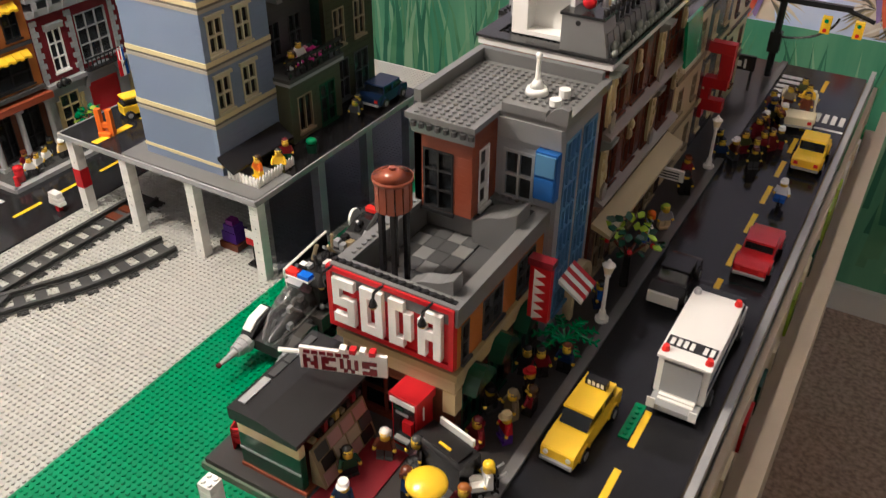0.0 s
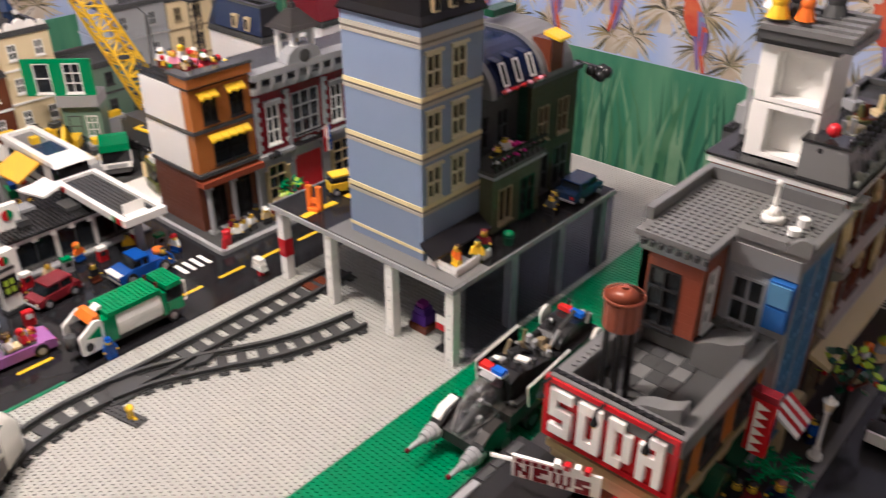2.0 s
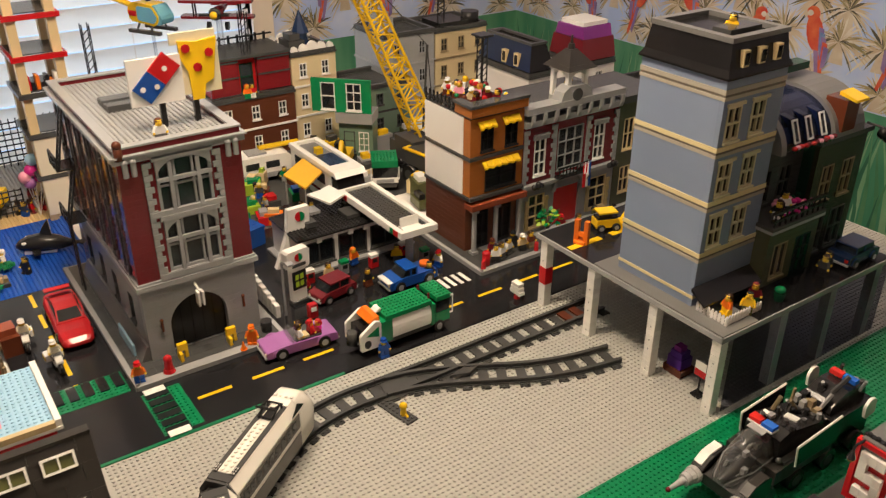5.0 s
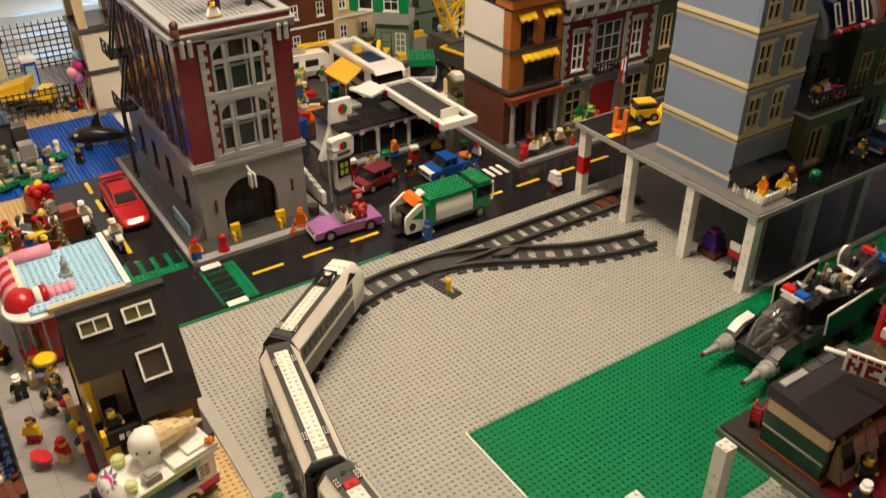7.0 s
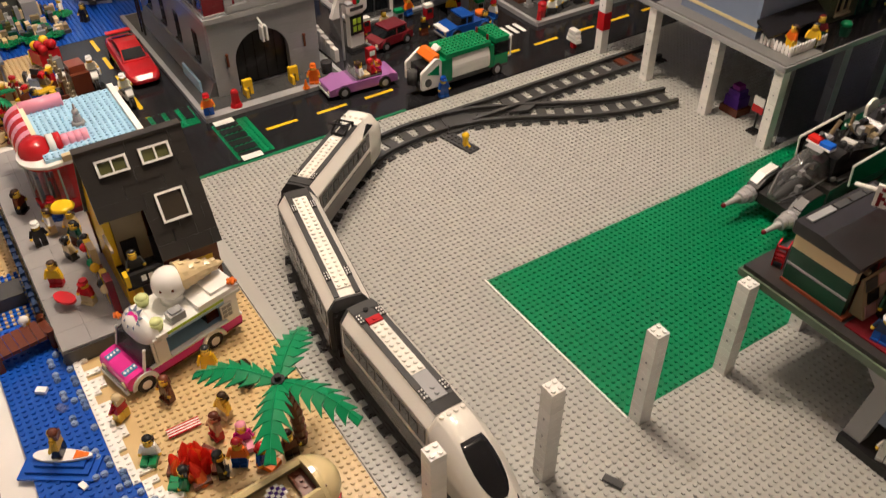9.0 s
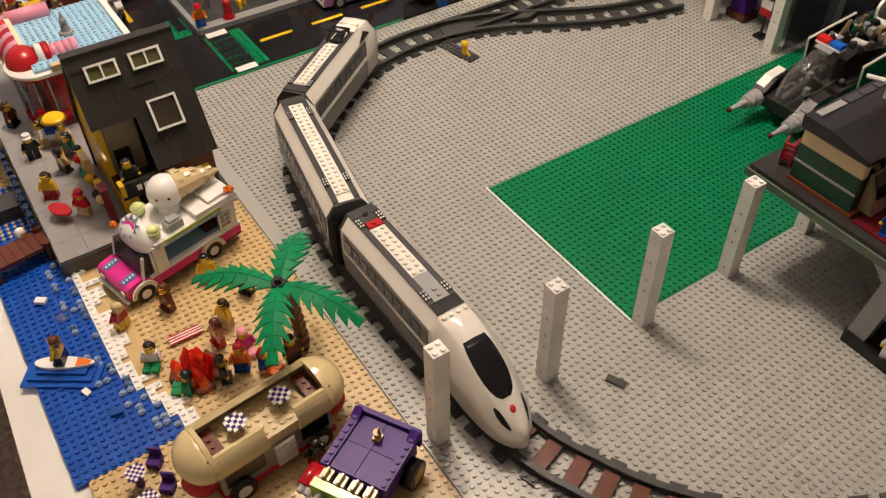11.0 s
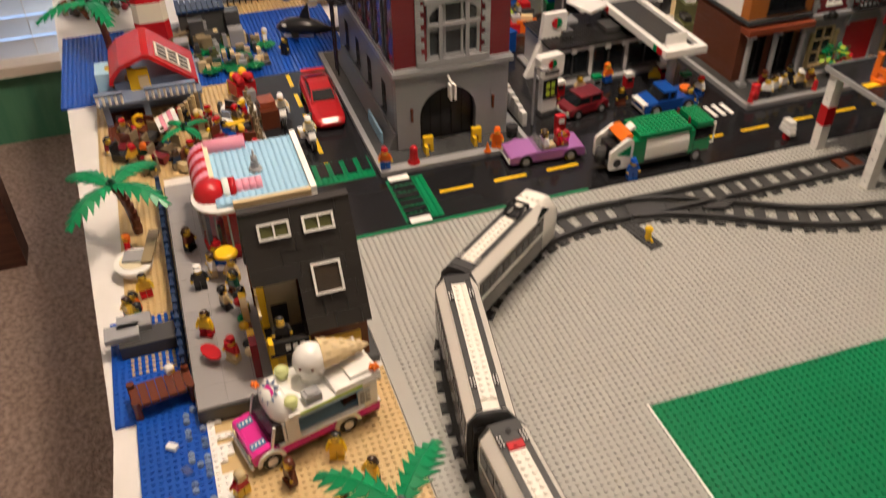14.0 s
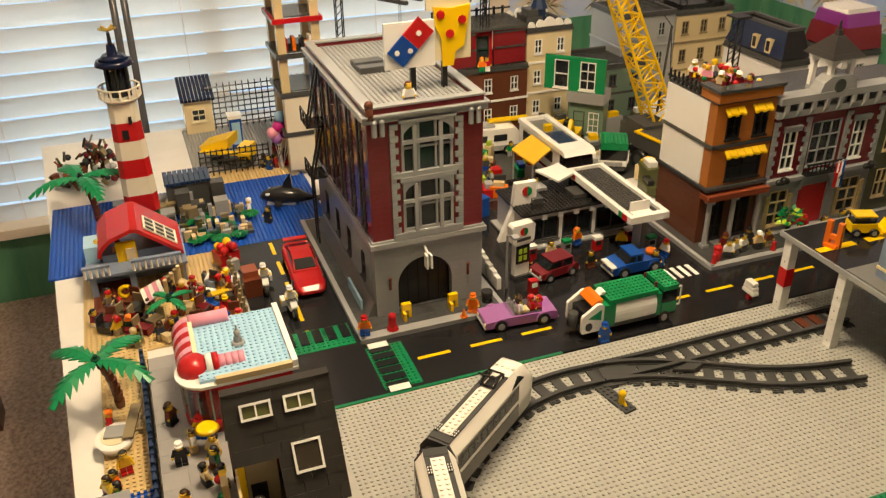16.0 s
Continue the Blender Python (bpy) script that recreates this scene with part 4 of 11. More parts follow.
box(bm, -.012, .008, .0102, y1 + .002, .2662, .284)
part("parapet", bm, "wall_orange", cf)
bm = bm_new()
box(bm, -.048, .011, -.007, .012, .2842, .2895)
box(bm, -.016, .011, .0122, y1 + .004, .2842, .2895)
part("parapet_cap", bm, "dark_grey", cf)
for i in range(8):
    bm = bm_new()
    u = x0 + .004 + i * .013
    rod(bm, (u, -.001, .266), (u, -.001, .288), .0022)
    box(bm, u - .005, u + .005, -.003, .001, .272, .277)
    part("railing", bm, "black", cf)

def lift_above(t, z, dz):
    """Makes a house taller at one height: all that lies above z goes up."""
    for ob in t.children_recursive:
        for v in ob.data.vertices:
            if v.co.z > z:
                v.co.z += dz
lift_above(cf, .055, .016)

# old fire brigade with bell tower
fb = thing("fire_brigade", "grey and dark red fire brigade house with red door", "building", (-.868, .650, .0088))
y1 = .256
wall(fb, "wall_grey", (0, 0), 90, y1, 0, .105, [(.088, .158, .0, .085), (.020, .062, .012, .085), (.188, .236, .012, .085)])
bm = bm_new()
box(bm, -.012, -.004, .088, .158, 0, .085)
part("door", bm, "red", fb)
for u, v in ((.020, .062), (.188, .236)):
    window(fb, (0, 0), 90, u, v, .012, .085, "tan", 2, 3)
bm = bm_new()
for t in np.linspace(0, math.pi, 9)[:-1]:
    t2 = t + math.pi / 8
    prism(bm, [(.123 + .036 * math.cos(t), .082 + .030 * math.sin(t)), (.123 + .036 * math.cos(t2), .082 + .030 * math.sin(t2)),
               (.123 + .044 * math.cos(t2), .082 + .038 * math.sin(t2)), (.123 + .044 * math.cos(t), .082 + .038 * math.sin(t))], .0005, .006, "x")
part("arch", bm, "light_grey", fb)
bm = bm_new()
box(bm, -.06, .010, -.0, y1, .1052, .113)
part("ledge", bm, "light_grey", fb)
up = [(.028, .058, .128, .205), (.090, .158, .128, .215), (.190, .220, .128, .205)]
wall(fb, "wall_dark_red", (0, 0), 90, y1, .1132, .235, up)
wall(fb, "wall_grey", (-.15, 0), 0, .15 - S, 0, .235)
wall(fb, "wall_grey", (-.15, y1), -90, y1 - S, 0, .235)
wall(fb, "wall_grey", (-S, y1), 180, .15 - 2 * S, 0, .235)
for u0, u1, z0, z1 in up:
    window(fb, (0, 0), 90, u0, u1, z0, z1, "white" if u1 - u0 < .05 else "light_grey", 2 if u1 - u0 < .05 else 3, 3)
for y, s in ((.0, 1), (.084, -1), (.166, 1), (y1, -1)):
    quoins(fb, .0004, y, .1132, .235, s)
bm = bm_new()
for i in range(9):
    rod(bm, (.016, .086 + i * .0095, .114), (.016, .086 + i * .0095, .134), .0013)
box(bm, .0005, .018, .082, .166, .1132, .1155)
box(bm, .0145, .0175, .082, .166, .134, .137)
part("balcony", bm, "black", fb)
bm = bm_new()
box(bm, -.15, .008, -.002, y1 + .002, .2352, .247)
part("cornice", bm, "light_grey", fb)
for y in np.arange(.012, y1, .03):
    bm = bm_new()
    prism(bm, [(.0085, .236), (.014, .247), (.014, .262), (.0085, .262)], y - .004, y + .004, "y")
    part("bracket", bm, "light_grey", fb)
bm = bm_new()
box(bm, -.020, .012, -.002, y1 + .002, .2622, .275)
pp = [(.082, .2752), (.166, .2752), (.160, .292), (.145, .302), (.103, .302), (.088, .292)]
prism(bm, pp, -.018, .010, "x")
part("gable", bm, "light_grey", fb)
bm = bm_new()
cyl(bm, (.0102, .124, .284), .0125, .002, n=20, axis="x")
part("clock_disc", bm, "dark_grey", fb)
slab(fb, "dark_grey", -.149, -.021, .001, y1 - .001, .2475, .262, "roof")
for y in (.022, .228):
    bm = bm_new()
    rod(bm, (.0105, y, .108), (.026, y, .112), .0022)
    ball(bm, (.027, y, .120), .0075, seg=10)
    ball(bm, (.024, y - .009, .116), .0060, seg=8)
    ball(bm, (.024, y + .009, .116), .0060, seg=8)
    part("lantern_cluster", bm, "black", fb)
for u, v in ((.020, .062), (.188, .236)):
    for k in range(7):
        for e in (u - .009, v + .001):
            bm = bm_new()
            box(bm, .0006, .0046, e, e + .008 - .002 * (k % 2), .010 + k * B, .0190 + k * B)
            part("quoin", bm, "carved_tan", fb)
for y0_, y1_ in ((.024, .062), (.186, .224)):
    bm = bm_new()
    prism(bm, [(.0006, .2052), (.0062, .2052), (.0062, .2125), (.0080, .2125), (.0080, .2160), (.0006, .2160)], y0_, y1_, "y")
    part("window_hood", bm, "light_grey", fb)
fl_ = thing("wall_flag", "small red white and blue flag on slanted wall pole", "flag", (-.858, .800, .140))
bm = bm_new()
rod(bm, (-.0098, 0, -.012), (.030, 0, .016), .0014)
part("pole", bm, "light_grey", fl_)
for i in range(5):
    bm = bm_new()
    box(bm, .008 + i * .004, .0118 + i * .004, -.0008, .0008, -.026 + i * .003, .004 + i * .0028)
    part("stripe", bm, ("red", "white", "red", "white", "blue")[i], fl_)
bt = thing("bell_tower", "white open bell tower with dark pointed roof", "tower", (-.895, .783, .314))
slab(bt, "light_grey", -.027, .027, -.027, .027, -.062, -.034, "base")
for sx in (-1, 1):
    for sy in (-1, 1):
        bm = bm_new()
        box(bm, sx * .022 - .0045, sx * .022 + .0045, sy * .022 - .0045, sy * .022 + .0045, -.0338, .020)
        part("pillar", bm, "white", bt)
for q in range(4):
    bm = bm_new()
    m_ = pose(0, 0, 0, 0, 0, 90 * q)
    ai = [(.0170 * math.cos(t_), .006 + .012 * math.sin(t_)) for t_ in np.linspace(0, math.pi, 9)]
    prism(bm, [(-.0174, .020), (-.0174, .006)] + ai[::-1][1:-1] + [(.0174, .006), (.0174, .020)], -.0255, -.0195, "y", 0, m_)
    part("arch", bm, "white", bt)
slab(bt, "white", -.029, .029, -.029, .029, .0202, .026, "lintel")
bm = bm_new()
cyl(bm, (0, 0, .0262), .054, .008, .044, 4)
cyl(bm, (0, 0, .0344), .044, .026, .012, 4)
cyl(bm, (0, 0, .0606), .008, .010, .006, 8)
cyl(bm, (0, 0, .0708), .003, .016, .002, 6)
for v in bm.verts:
    v.co = pose(0, 0, 0, 0, 0, 45) @ v.co
part("roof", bm, "roof_dark", bt)
bm = bm_new()
cyl(bm, (0, 0, -.012), .011, .016, .005, 12)
part("bell", bm, "gold", bt)
cn = thing("neighbour_house", "grey town house beyond the fire brigade", "building", (-.868, .907, .0088))
wall(cn, "wall_olive", (0, 0), 90, .128, 0, .235, [(.02, .05, .03, .09), (.075, .105, .03, .09), (.02, .05, .13, .2), (.075, .105, .13, .2)])
for o in [(.02, .05, .03, .09), (.075, .105, .03, .09), (.02, .05, .13, .2), (.075, .105, .13, .2)]:
    window(cn, (0, 0), 90, *o, "tan")
wall(cn, "wall_grey", (-S, .128), 180, .14, 0, .235)
slab(cn, "dark_grey", -.15, .004, 0, .13, .2352, .25, "roof")

# sand blue tower house
tw = thing("tower_house", "tall sand blue tower house with tan bands and black mansard roof", "building", (-.350, .548, .1250))
x0, y1 = -.150, .128
ring(tw, "band_cream", x0, 0, 0, y1, .0285, .0335, .0008, .006, "band")
for k, (za, zb) in enumerate(((0, .0882), (.1038, .1692), (.1848, .2502), (.2658, .3312), (.3468, .3595))):
    fo = [(.012, .042, .004, .026), (.060, .110, .004, .026)] if k == 0 else [(.010, .040, za + .006, za + .056), (.062, .092, za + .006, za + .056)] if k < 4 else []
    wall(tw, "wall_sand_blue", (0, 0), 90, y1, za, zb, fo)
    wall(tw, "sand_blue", (x0, 0), 0, -x0 - S, za, zb)
    wall(tw, "wall_sand_blue", (x0, y1), -90, y1 - S, za, zb)
    wall(tw, "wall_sand_blue", (-S, y1), 180, -x0 - 2 * S, za, zb)
    if 0 < k < 4:
        for o in fo:
            wi = window(tw, (0, 0), 90, o[0], o[1], o[2], o[3], "frame_pale", 2, 2, .0034)
            bm = bm_new()
            box(bm, .0006, .004, o[0] - .003, o[1] + .003, o[3] + .0004, o[3] + .005)
            part("lintel", bm, "frame_pale", wi)
    if k < 4:
        ring(tw, "band_pale", x0, 0, 0, y1, zb + .0002, zb + .0050, .0008, .008, "band")
        ring(tw, "band_taupe", x0, 0, 0, y1, zb + .0052, zb + .0086, .0002, .008, "band")
        ring(tw, "band_cream" if k < 3 else "band_pale", x0, 0, 0, y1, zb + .0088, zb + .0154, .0010, .008, "band")
slab(tw, "sand_blue", x0 + .002, -.002, .002, y1 - .002, .3565, .3592, "ceiling_slab")
bm = bm_new()
loft_rows = []
for z, o in ((.3600, .004), (.3630, .004), (.3720, -.001), (.4060, -.006)):
    loft_rows.append([bm.verts.new(p) for p in ((x0 - o, -o, z), (o, -o, z), (o, y1 + o, z), (x0 - o, y1 + o, z))])
for a, c in zip(loft_rows, loft_rows[1:]):
    for i in range(4):
        bm.faces.new((a[i], a[(i + 1) % 4], c[(i + 1) % 4], c[i]))
bm.faces.new(loft_rows[0]), bm.faces.new(loft_rows[-1][::-1])
mr = part("mansard_roof", bm, "roof_black", tw)
for u in (.022, .056, .090):
    b = bm_new()
    box(b, -.012, .0035, u, u + .012, .3740, .3960)
    box(b, .0036, .0046, u + .002, u + .010, .3770, .3930, 1)
    part("dormer", b, ["tan", "smoke"], mr)
ring(tw, "mid_grey", x0 + .008, -.008, .008, y1 - .008, .4062, .4130, .004, .008, "roof_rim")
bm = bm_new()
box(bm, -.060, -.030, .030, .095, .4064, .4150)
part("roof_box", bm, "dark_grey", tw)
bm = bm_new()
prism(bm, [(.0036, .052), (.030, .034), (.030, .031), (.0036, .047)], -.010, .122, "y")
part("awning", bm, "roof_black", tw)
bm = bm_new()
box(bm, -.018, -.010, .006, .060, 0, .026)
part("shop_front", bm, "dark_tan", tw)
ring(tw, "roof_black", x0, 0, 0, y1, 0, .0050, .0022, .006, "plinth")

# pet shop with roof terrace, and the dark green restaurant
ps = thing("pet_shop", "olive green shop with dark roof terrace and flowers", "building", (-.345, .676, .1410))
wall(ps, "wall_olive", (0.020, 0), 90, .124, 0, .094, [(.016, .05, .012, .07), (.07, .108, .004, .07)])
wall(ps, "wall_olive", (-.13, 0), 0, .15 - S, 0, .094)
window(ps, (.020, 0), 90, .016, .05, .012, .07, "dark_tan", 2, 1)
window(ps, (.020, 0), 90, .07, .108, .004, .07, "dark_green", 2, 3)
slab(ps, "light_grey", -.13, .026, -.004, .128, .0942, .099, "ledge")
slab(ps, "dark_grey", -.13, .026, -.004, .128, .0992, .1045, "terrace")
wall(ps, "wall_dark_grey", (-.030, 0), 90, .124, .105, .215, [(.02, .05, .115, .17), (.07, .10, .115, .17)])
window(ps, (-.030, 0), 90, .02, .05, .115, .17, "dark_grey")
window(ps, (-.030, 0), 90, .07, .10, .115, .17, "dark_grey")
for i in range(10):
    bm = bm_new()
    rod(bm, (.022, .002 + i * .0135, .105), (.022, .002 + i * .0135, .128), .0016)
    box(bm, .019, .025, -.004 + i * .0135, .0088 + i * .0135, .114, .118)
    box(bm, .019, .025, -.004 + i * .0135, .0088 + i * .0135, .126, .130)
    part("railing", bm, "black", ps)
rs = thing("restaurant", "dark green restaurant with curved blue mansard roof", "building", (-.345, .800, .1410))
wall(rs, "wall_dark_olive", (-.004, 0), 90, .128, 0, .20, [(.02, .055, .006, .075), (.07, .11, .006, .075), (.02, .05, .10, .16), (.075, .105, .10, .16)])
for o in [(.02, .055, .006, .075), (.07, .11, .006, .075), (.02, .05, .10, .16), (.075, .105, .10, .16)]:
    window(rs, (-.004, 0), 90, *o, "dark_tan" if o[2] > .05 else "dark_grey", 2, 2)
wall(rs, "wall_green", (-.13, 0), 0, .126 - S, 0, .20)
wall(rs, "wall_green", (-S - .004, .128), 180, .12, 0, .20)
ring(rs, "dark_grey", -.13, -.004, 0, .128, .2002, .208, .006)
bm = bm_new()
arcp = [(-.004 - .075 * (1 - math.cos(t)), .2085 + .061 * math.sin(t)) for t in np.linspace(0, math.pi / 2, 9)]
prism(bm, arcp + [(-.13, .2695), (-.13, .2085)], -.098, .0209, "y")
part("blue_roof", bm, "roof_blue", rs)
for ya, yb in ((-.110, -.0982), (.0212, .100)):
    bm = bm_new()
    arc2 = [(.003 - .082 * (1 - math.cos(t)), .2085 + .067 * math.sin(t)) for t in np.linspace(0, math.pi / 2, 9)]
    prism(bm, arc2 + [(-.13, .2755), (-.13, .2085)], ya, yb, "y")
    part("gable", bm, "mid_grey", rs)
for u in (-.078, -.046, -.012):
    bm = bm_new()
    prism(bm, [(-.050, .220), (-.0005, .220), (-.016, .254), (-.050, .260)], u, u + .013, "y")
    d = part("dormer", bm, "roof_blue", rs)
    b = bm_new()
    m_ = pose(-.0003, u + .0065, .220, 0, -22, 0)
    for a in ((-.0065, -.0045, 0, .036), (.0045, .0065, 0, .036), (-.0044, .0044, 0, .003), (-.0044, .0044, .033, .036)):
        box(b, 0, .0022, a[0], a[1], a[2], a[3], m=m_)
    part("frame", b, "white", d)
    b = bm_new()
    box(b, 0, .0008, -.0044, .0044, .003, .033, m=m_)
    part("pane", b, "smoke", d)
bm = bm_new()
box(bm, -.03, .006, .030, .064, .218, .268)
part("attic_box", bm, "brown", rs)
bm = bm_new()
prism(bm, [(-.01, .280), (.020, .272), (.020, .268), (-.01, .274)], .030, .062, "y")
part("small_awning", bm, "yellow", rs)
bm = bm_new()
box(bm, -.125, -.100, .02, .08, .2857, .297)
part("chimney", bm, "dark_green", rs)
# soda corner house
so = thing("soda_house", "corner house with tan walls, grey roof terrace and red rooftop sign", "building", (.054, .288, .1296))
X, Y, H = .124, .180, .160
wall(so, "wall_brown", (0, 0), 0, X - S, 0, .066, [(.02, .10, .004, .058)])
wall(so, "wall_brown", (X, 0), 90, Y, 0, .066, [(.014, .050, .0, .064), (.066, .102, .0, .064), (.120, .162, 0, .064)])
wall(so, "wall_brown", (0, Y), -90, Y - S, 0, .066)
wall(so, "wall_tan", (0, 0), 0, X - S, .0662, .085)
wall(so, "wall_tan", (X, 0), 90, Y, .0662, .085)
wall(so, "wall_tan", (0, Y), -90, Y - S, .0662, .085)
slab(so, "tan", X - .012, X + .0012, -.0012, .012, .040, .0660, "corner_pier")
window(so, (0, 0), 0, .02, .10, .004, .058, "brown", 3, 2, pane="smoke")
for a, b in ((.014, .050), (.066, .102), (.120, .162)):
    window(so, (X, 0), 90, a, b, .002, .064, "dark_green", 2, 2, pane="smoke")
    bm = bm_new()
    prism(bm, [(a - .003 + (b - a + .006) * i / 8, .060 + .022 * math.sin(math.pi * i / 8)) for i in range(9)], X + .0006, X + .016, "x")
    part("canopy", bm, "dark_green", so)
ring(so, "carved_tan", 0, X, 0, Y, .0852, .0935, .004)
wall(so, "wall_orange", (X, 0), 90, Y, .0936, .150, [(.010, .024, .098, .140), (.05, .09, .100, .140), (.12, .16, .100, .140)])
wall(so, "wall_rust", (0, 0), 0, X - S, .0936, .150)
wall(so, "wall_rust", (0, Y), -90, Y - S, .0936, .150)
window(so, (X, 0), 90, .010, .024, .098, .140, "dark_grey", 1, 2)
window(so, (X, 0), 90, .05, .09, .100, .140, "dark_grey")
window(so, (X, 0), 90, .12, .16, .100, .140, "dark_grey")
ring(so, "mid_grey", 0, X, 0, Y, .1502, .166, .005, .010, "cornice")
slab(so, "dark_grey", .010, X - .010, .010, Y - .010, .1330, .1375, "roof", stud=None)
for a_ in ((.008, X - .008, .008, .0102), (.008, X - .008, Y - .0102, Y - .008), (.008, .0102, .0104, Y - .0104), (X - .0102, X - .008, .0104, Y - .0104)):
    slab(so, "mid_grey", *a_, .1377, .1660, "parapet_lining")
for a_ in ((-.005, X + .005, -.005, .0095), (-.005, X + .005, Y - .010, Y + .005), (-.005, .0095, .0097, Y - .0102), (X - .0080, X + .005, .0097, Y - .0102)):
    slab(so, "mid_grey", *a_, .1662, .1700, "parapet_cap")
for y0_, y1_ in ((.010, .026), (.130, .160)):
    bm = bm_new()
    pts_ = [(X - .056, .1380), (X - .0105, .1380), (X - .0105, .1690), (X - .0085, .1690), (X - .0085, .186)] + [(X - .0085 - .0475 * q, .186 - .022 * (1 - math.cos(math.pi * q)) / 2 - .004 * math.sin(2 * math.pi * q)) for q in np.linspace(.12, 1, 9)]
    prism(bm, pts_, y0_, y1_, "y")
    part("volute", bm, "mid_grey", so)
bm = bm_new()
for i in range(10):
    for j in range(2):
        box(bm, .012 + i * .0060, .0174 + i * .0060, Y - .036 + j * .0125, Y - .0245 + j * .0125, .1622, .1660)
part("roof_grating", bm, "black", so)
slab(so, "mid_grey", .0104, .078, Y - .042, Y - .0104, .1378, .1620, "rear_deck")
bm = bm_new()
studs(bm, .0005, .016, 1, 18, .1700, n=8)
studs(bm, .0085, Y - .006, 13, 1, .1700, n=8)
part("ledge_studs", bm, "mid_grey", so)
for i in range(4):
    for j in range(5):
        bm = bm_new()
        box(bm, .013 + i * .016, .0285 + i * .016, .040 + j * .020, .0595 + j * .020, .1376, .1396)
        part("deck_tile", bm, "dark_grey" if (i + j) % 3 else "mid_grey", so)
# letters in white bricks on the red board
sg = thing("soda_sign", "red rooftop sign board with white block letters", "sign", (.056, .2835, .2300))
LW, LH = .124, .068
bm = bm_new()
box(bm, -.010, LW, 0, .004, 0, LH)
part("board", bm, "red", sg)
bm = bm_new()
lattice(bm, LW + .010, 0, LH, [(.005, LW + .005, .006, LH - .005)], -.003, -.0002, pose(-.010, 0, 0))
part("frame", bm, "red", sg)
PIX = {"S": ["###", "#..", "###", "..#", "###"], "O": ["###", "#.#", "#.#", "#.#", "###"], "D": ["##.", "#.#", "#.#", "#.#", "##."], "A": [".##", "#.#", "###", "#.#", "#.#"]}
for k, ch in enumerate("SODA"):
    bm = bm_new()
    ox, cw, chh = -.0020 + k * .0305, .0079, .0100
    for r, line in enumerate(PIX[ch]):
        for c, q in enumerate(line):
            if q == "#":
                zt = LH - .009 - r * chh
                box(bm, ox + c * cw + .0001, ox + (c + 1) * cw - .0001, -.006, -.0003, zt - chh + .0002, zt)
    part("letter", bm, "white", sg)
for u in (-.004, .0520, .1020):
    bm = bm_new()
    rod(bm, (u, .002, LH - .001), (u, -.016, LH + .001), .0015)
    rod(bm, (u, -.016, LH + .001), (u, -.018, LH - .006), .0015)
    cyl(bm, (u, -.018, LH - .012), .0042, .007, .002, 10)
    cyl(bm, (u, -.018, LH - .0142), .003, .0023, .003, 8, mi=1)
    part("spotlight", bm, ["black", "gold"], sg)
bm = bm_new()
box(bm, -.008, LW - .002, .0042, .0090, LH - .016, LH + .003)
studs(bm, -.008, .0022, 16, 1, LH + .003, n=6)
part("rear_grille", bm, "black", sg)
wt = thing("water_tank", "round rust brown rooftop water tank on black legs", "water tank", (.087, .333, .2990))
for a in range(6):
    bm = bm_new()
    t = a * math.pi / 3
    box(bm, .013 * math.cos(t) - .002, .013 * math.cos(t) + .002, .013 * math.sin(t) - .002, .013 * math.sin(t) + .002, -.0316, .046)
    part("leg", bm, "black", wt)
for a in range(14):
    bm = bm_new()
    t0, t1 = a * math.pi / 7 + .03, (a + 1) * math.pi / 7 - .03
    prism(bm, [(.0172 * math.cos(t0), .0172 * math.sin(t0)), (.0172 * math.cos(t1), .0172 * math.sin(t1)), (.010 * math.cos(t1), .010 * math.sin(t1)), (.010 * math.cos(t0), .010 * math.sin(t0))], .046, .074, "z")
    part("stave", bm, "rust", wt)
bm = bm_new()
cyl(bm, (0, 0, .0742), .0190, .0035, .0186, 24)
cyl(bm, (0, 0, .0777), .0180, .0060, .005, 24)
cyl(bm, (0, 0, .0837), .0032, .0025, .0032, 8)
part("lid", bm, "rust", wt)

# grey-roofed house with blue bay
wh = thing("bay_house", "grey-roofed house with rust attic door and light blue glass bay", "building", (.056, .468, .1296))
HH = .262
wall(wh, "wall_rust", (0, -.050), 0, .064 - S, .165, HH, [(.010, .044, .166, .232)])
window(wh, (0, -.050), 0, .010, .044, .166, .232, "black", 2, 3, pane="smoke")
wall(wh, "wall_rust", (.064, -.050), 90, .050, .165, HH, [(.014, .034, .17, .235)])
window(wh, (.064, -.050), 90, .014, .034, .17, .235, "white", 1, 3)
wall(wh, "wall_rust", (0, .10), -90, .15, 0, HH)
wall(wh, "wall_grey", (.0642, 0), 0, .0595, .10, HH, [(.008, .042, .17, .225)])
window(wh, (.0642, 0), 0, .008, .042, .17, .225, "light_grey", 2, 2, .003)
wall(wh, "wall_grey", (.132, 0), 90, .10, 0, HH, [(.012, .046, .03, .24), (.055, .090, .03, .24)])
for u in (.012, .055):
    window(wh, (.132, 0), 90, u, u + .035, .03, .24, "bay_blue", 3, 8, .003, pane="trans_blue")
bm = bm_new()
box(bm, .1105, .1335, -.010, -.0003, .184, .236)
part("bay_panel", bm, "deep_blue", wh)
for i in range(2):
    bm = bm_new()
    box(bm, .112, .132, -.0125, -.0103, .187 + i * .025, .209 + i * .025)
    part("bay_pane", bm, "deep_blue" if i == 0 else "bay_blue", wh)
bm = bm_new()
prism(bm, [(-.006, -.058), (.070, -.058), (.070, -.008), (.138, -.008), (.138, .10), (-.006, .10)], HH + .0002, HH + .006, "z")
part("roof", bm, "mid_grey", wh)
bm = bm_new()
studs(bm, .0005, -.057, 8, 18, HH + .006, n=8)
studs(bm, .0662, .0, 8, 11, HH + .006, n=8)
o = part("studs", bm, "mid_grey", wh)
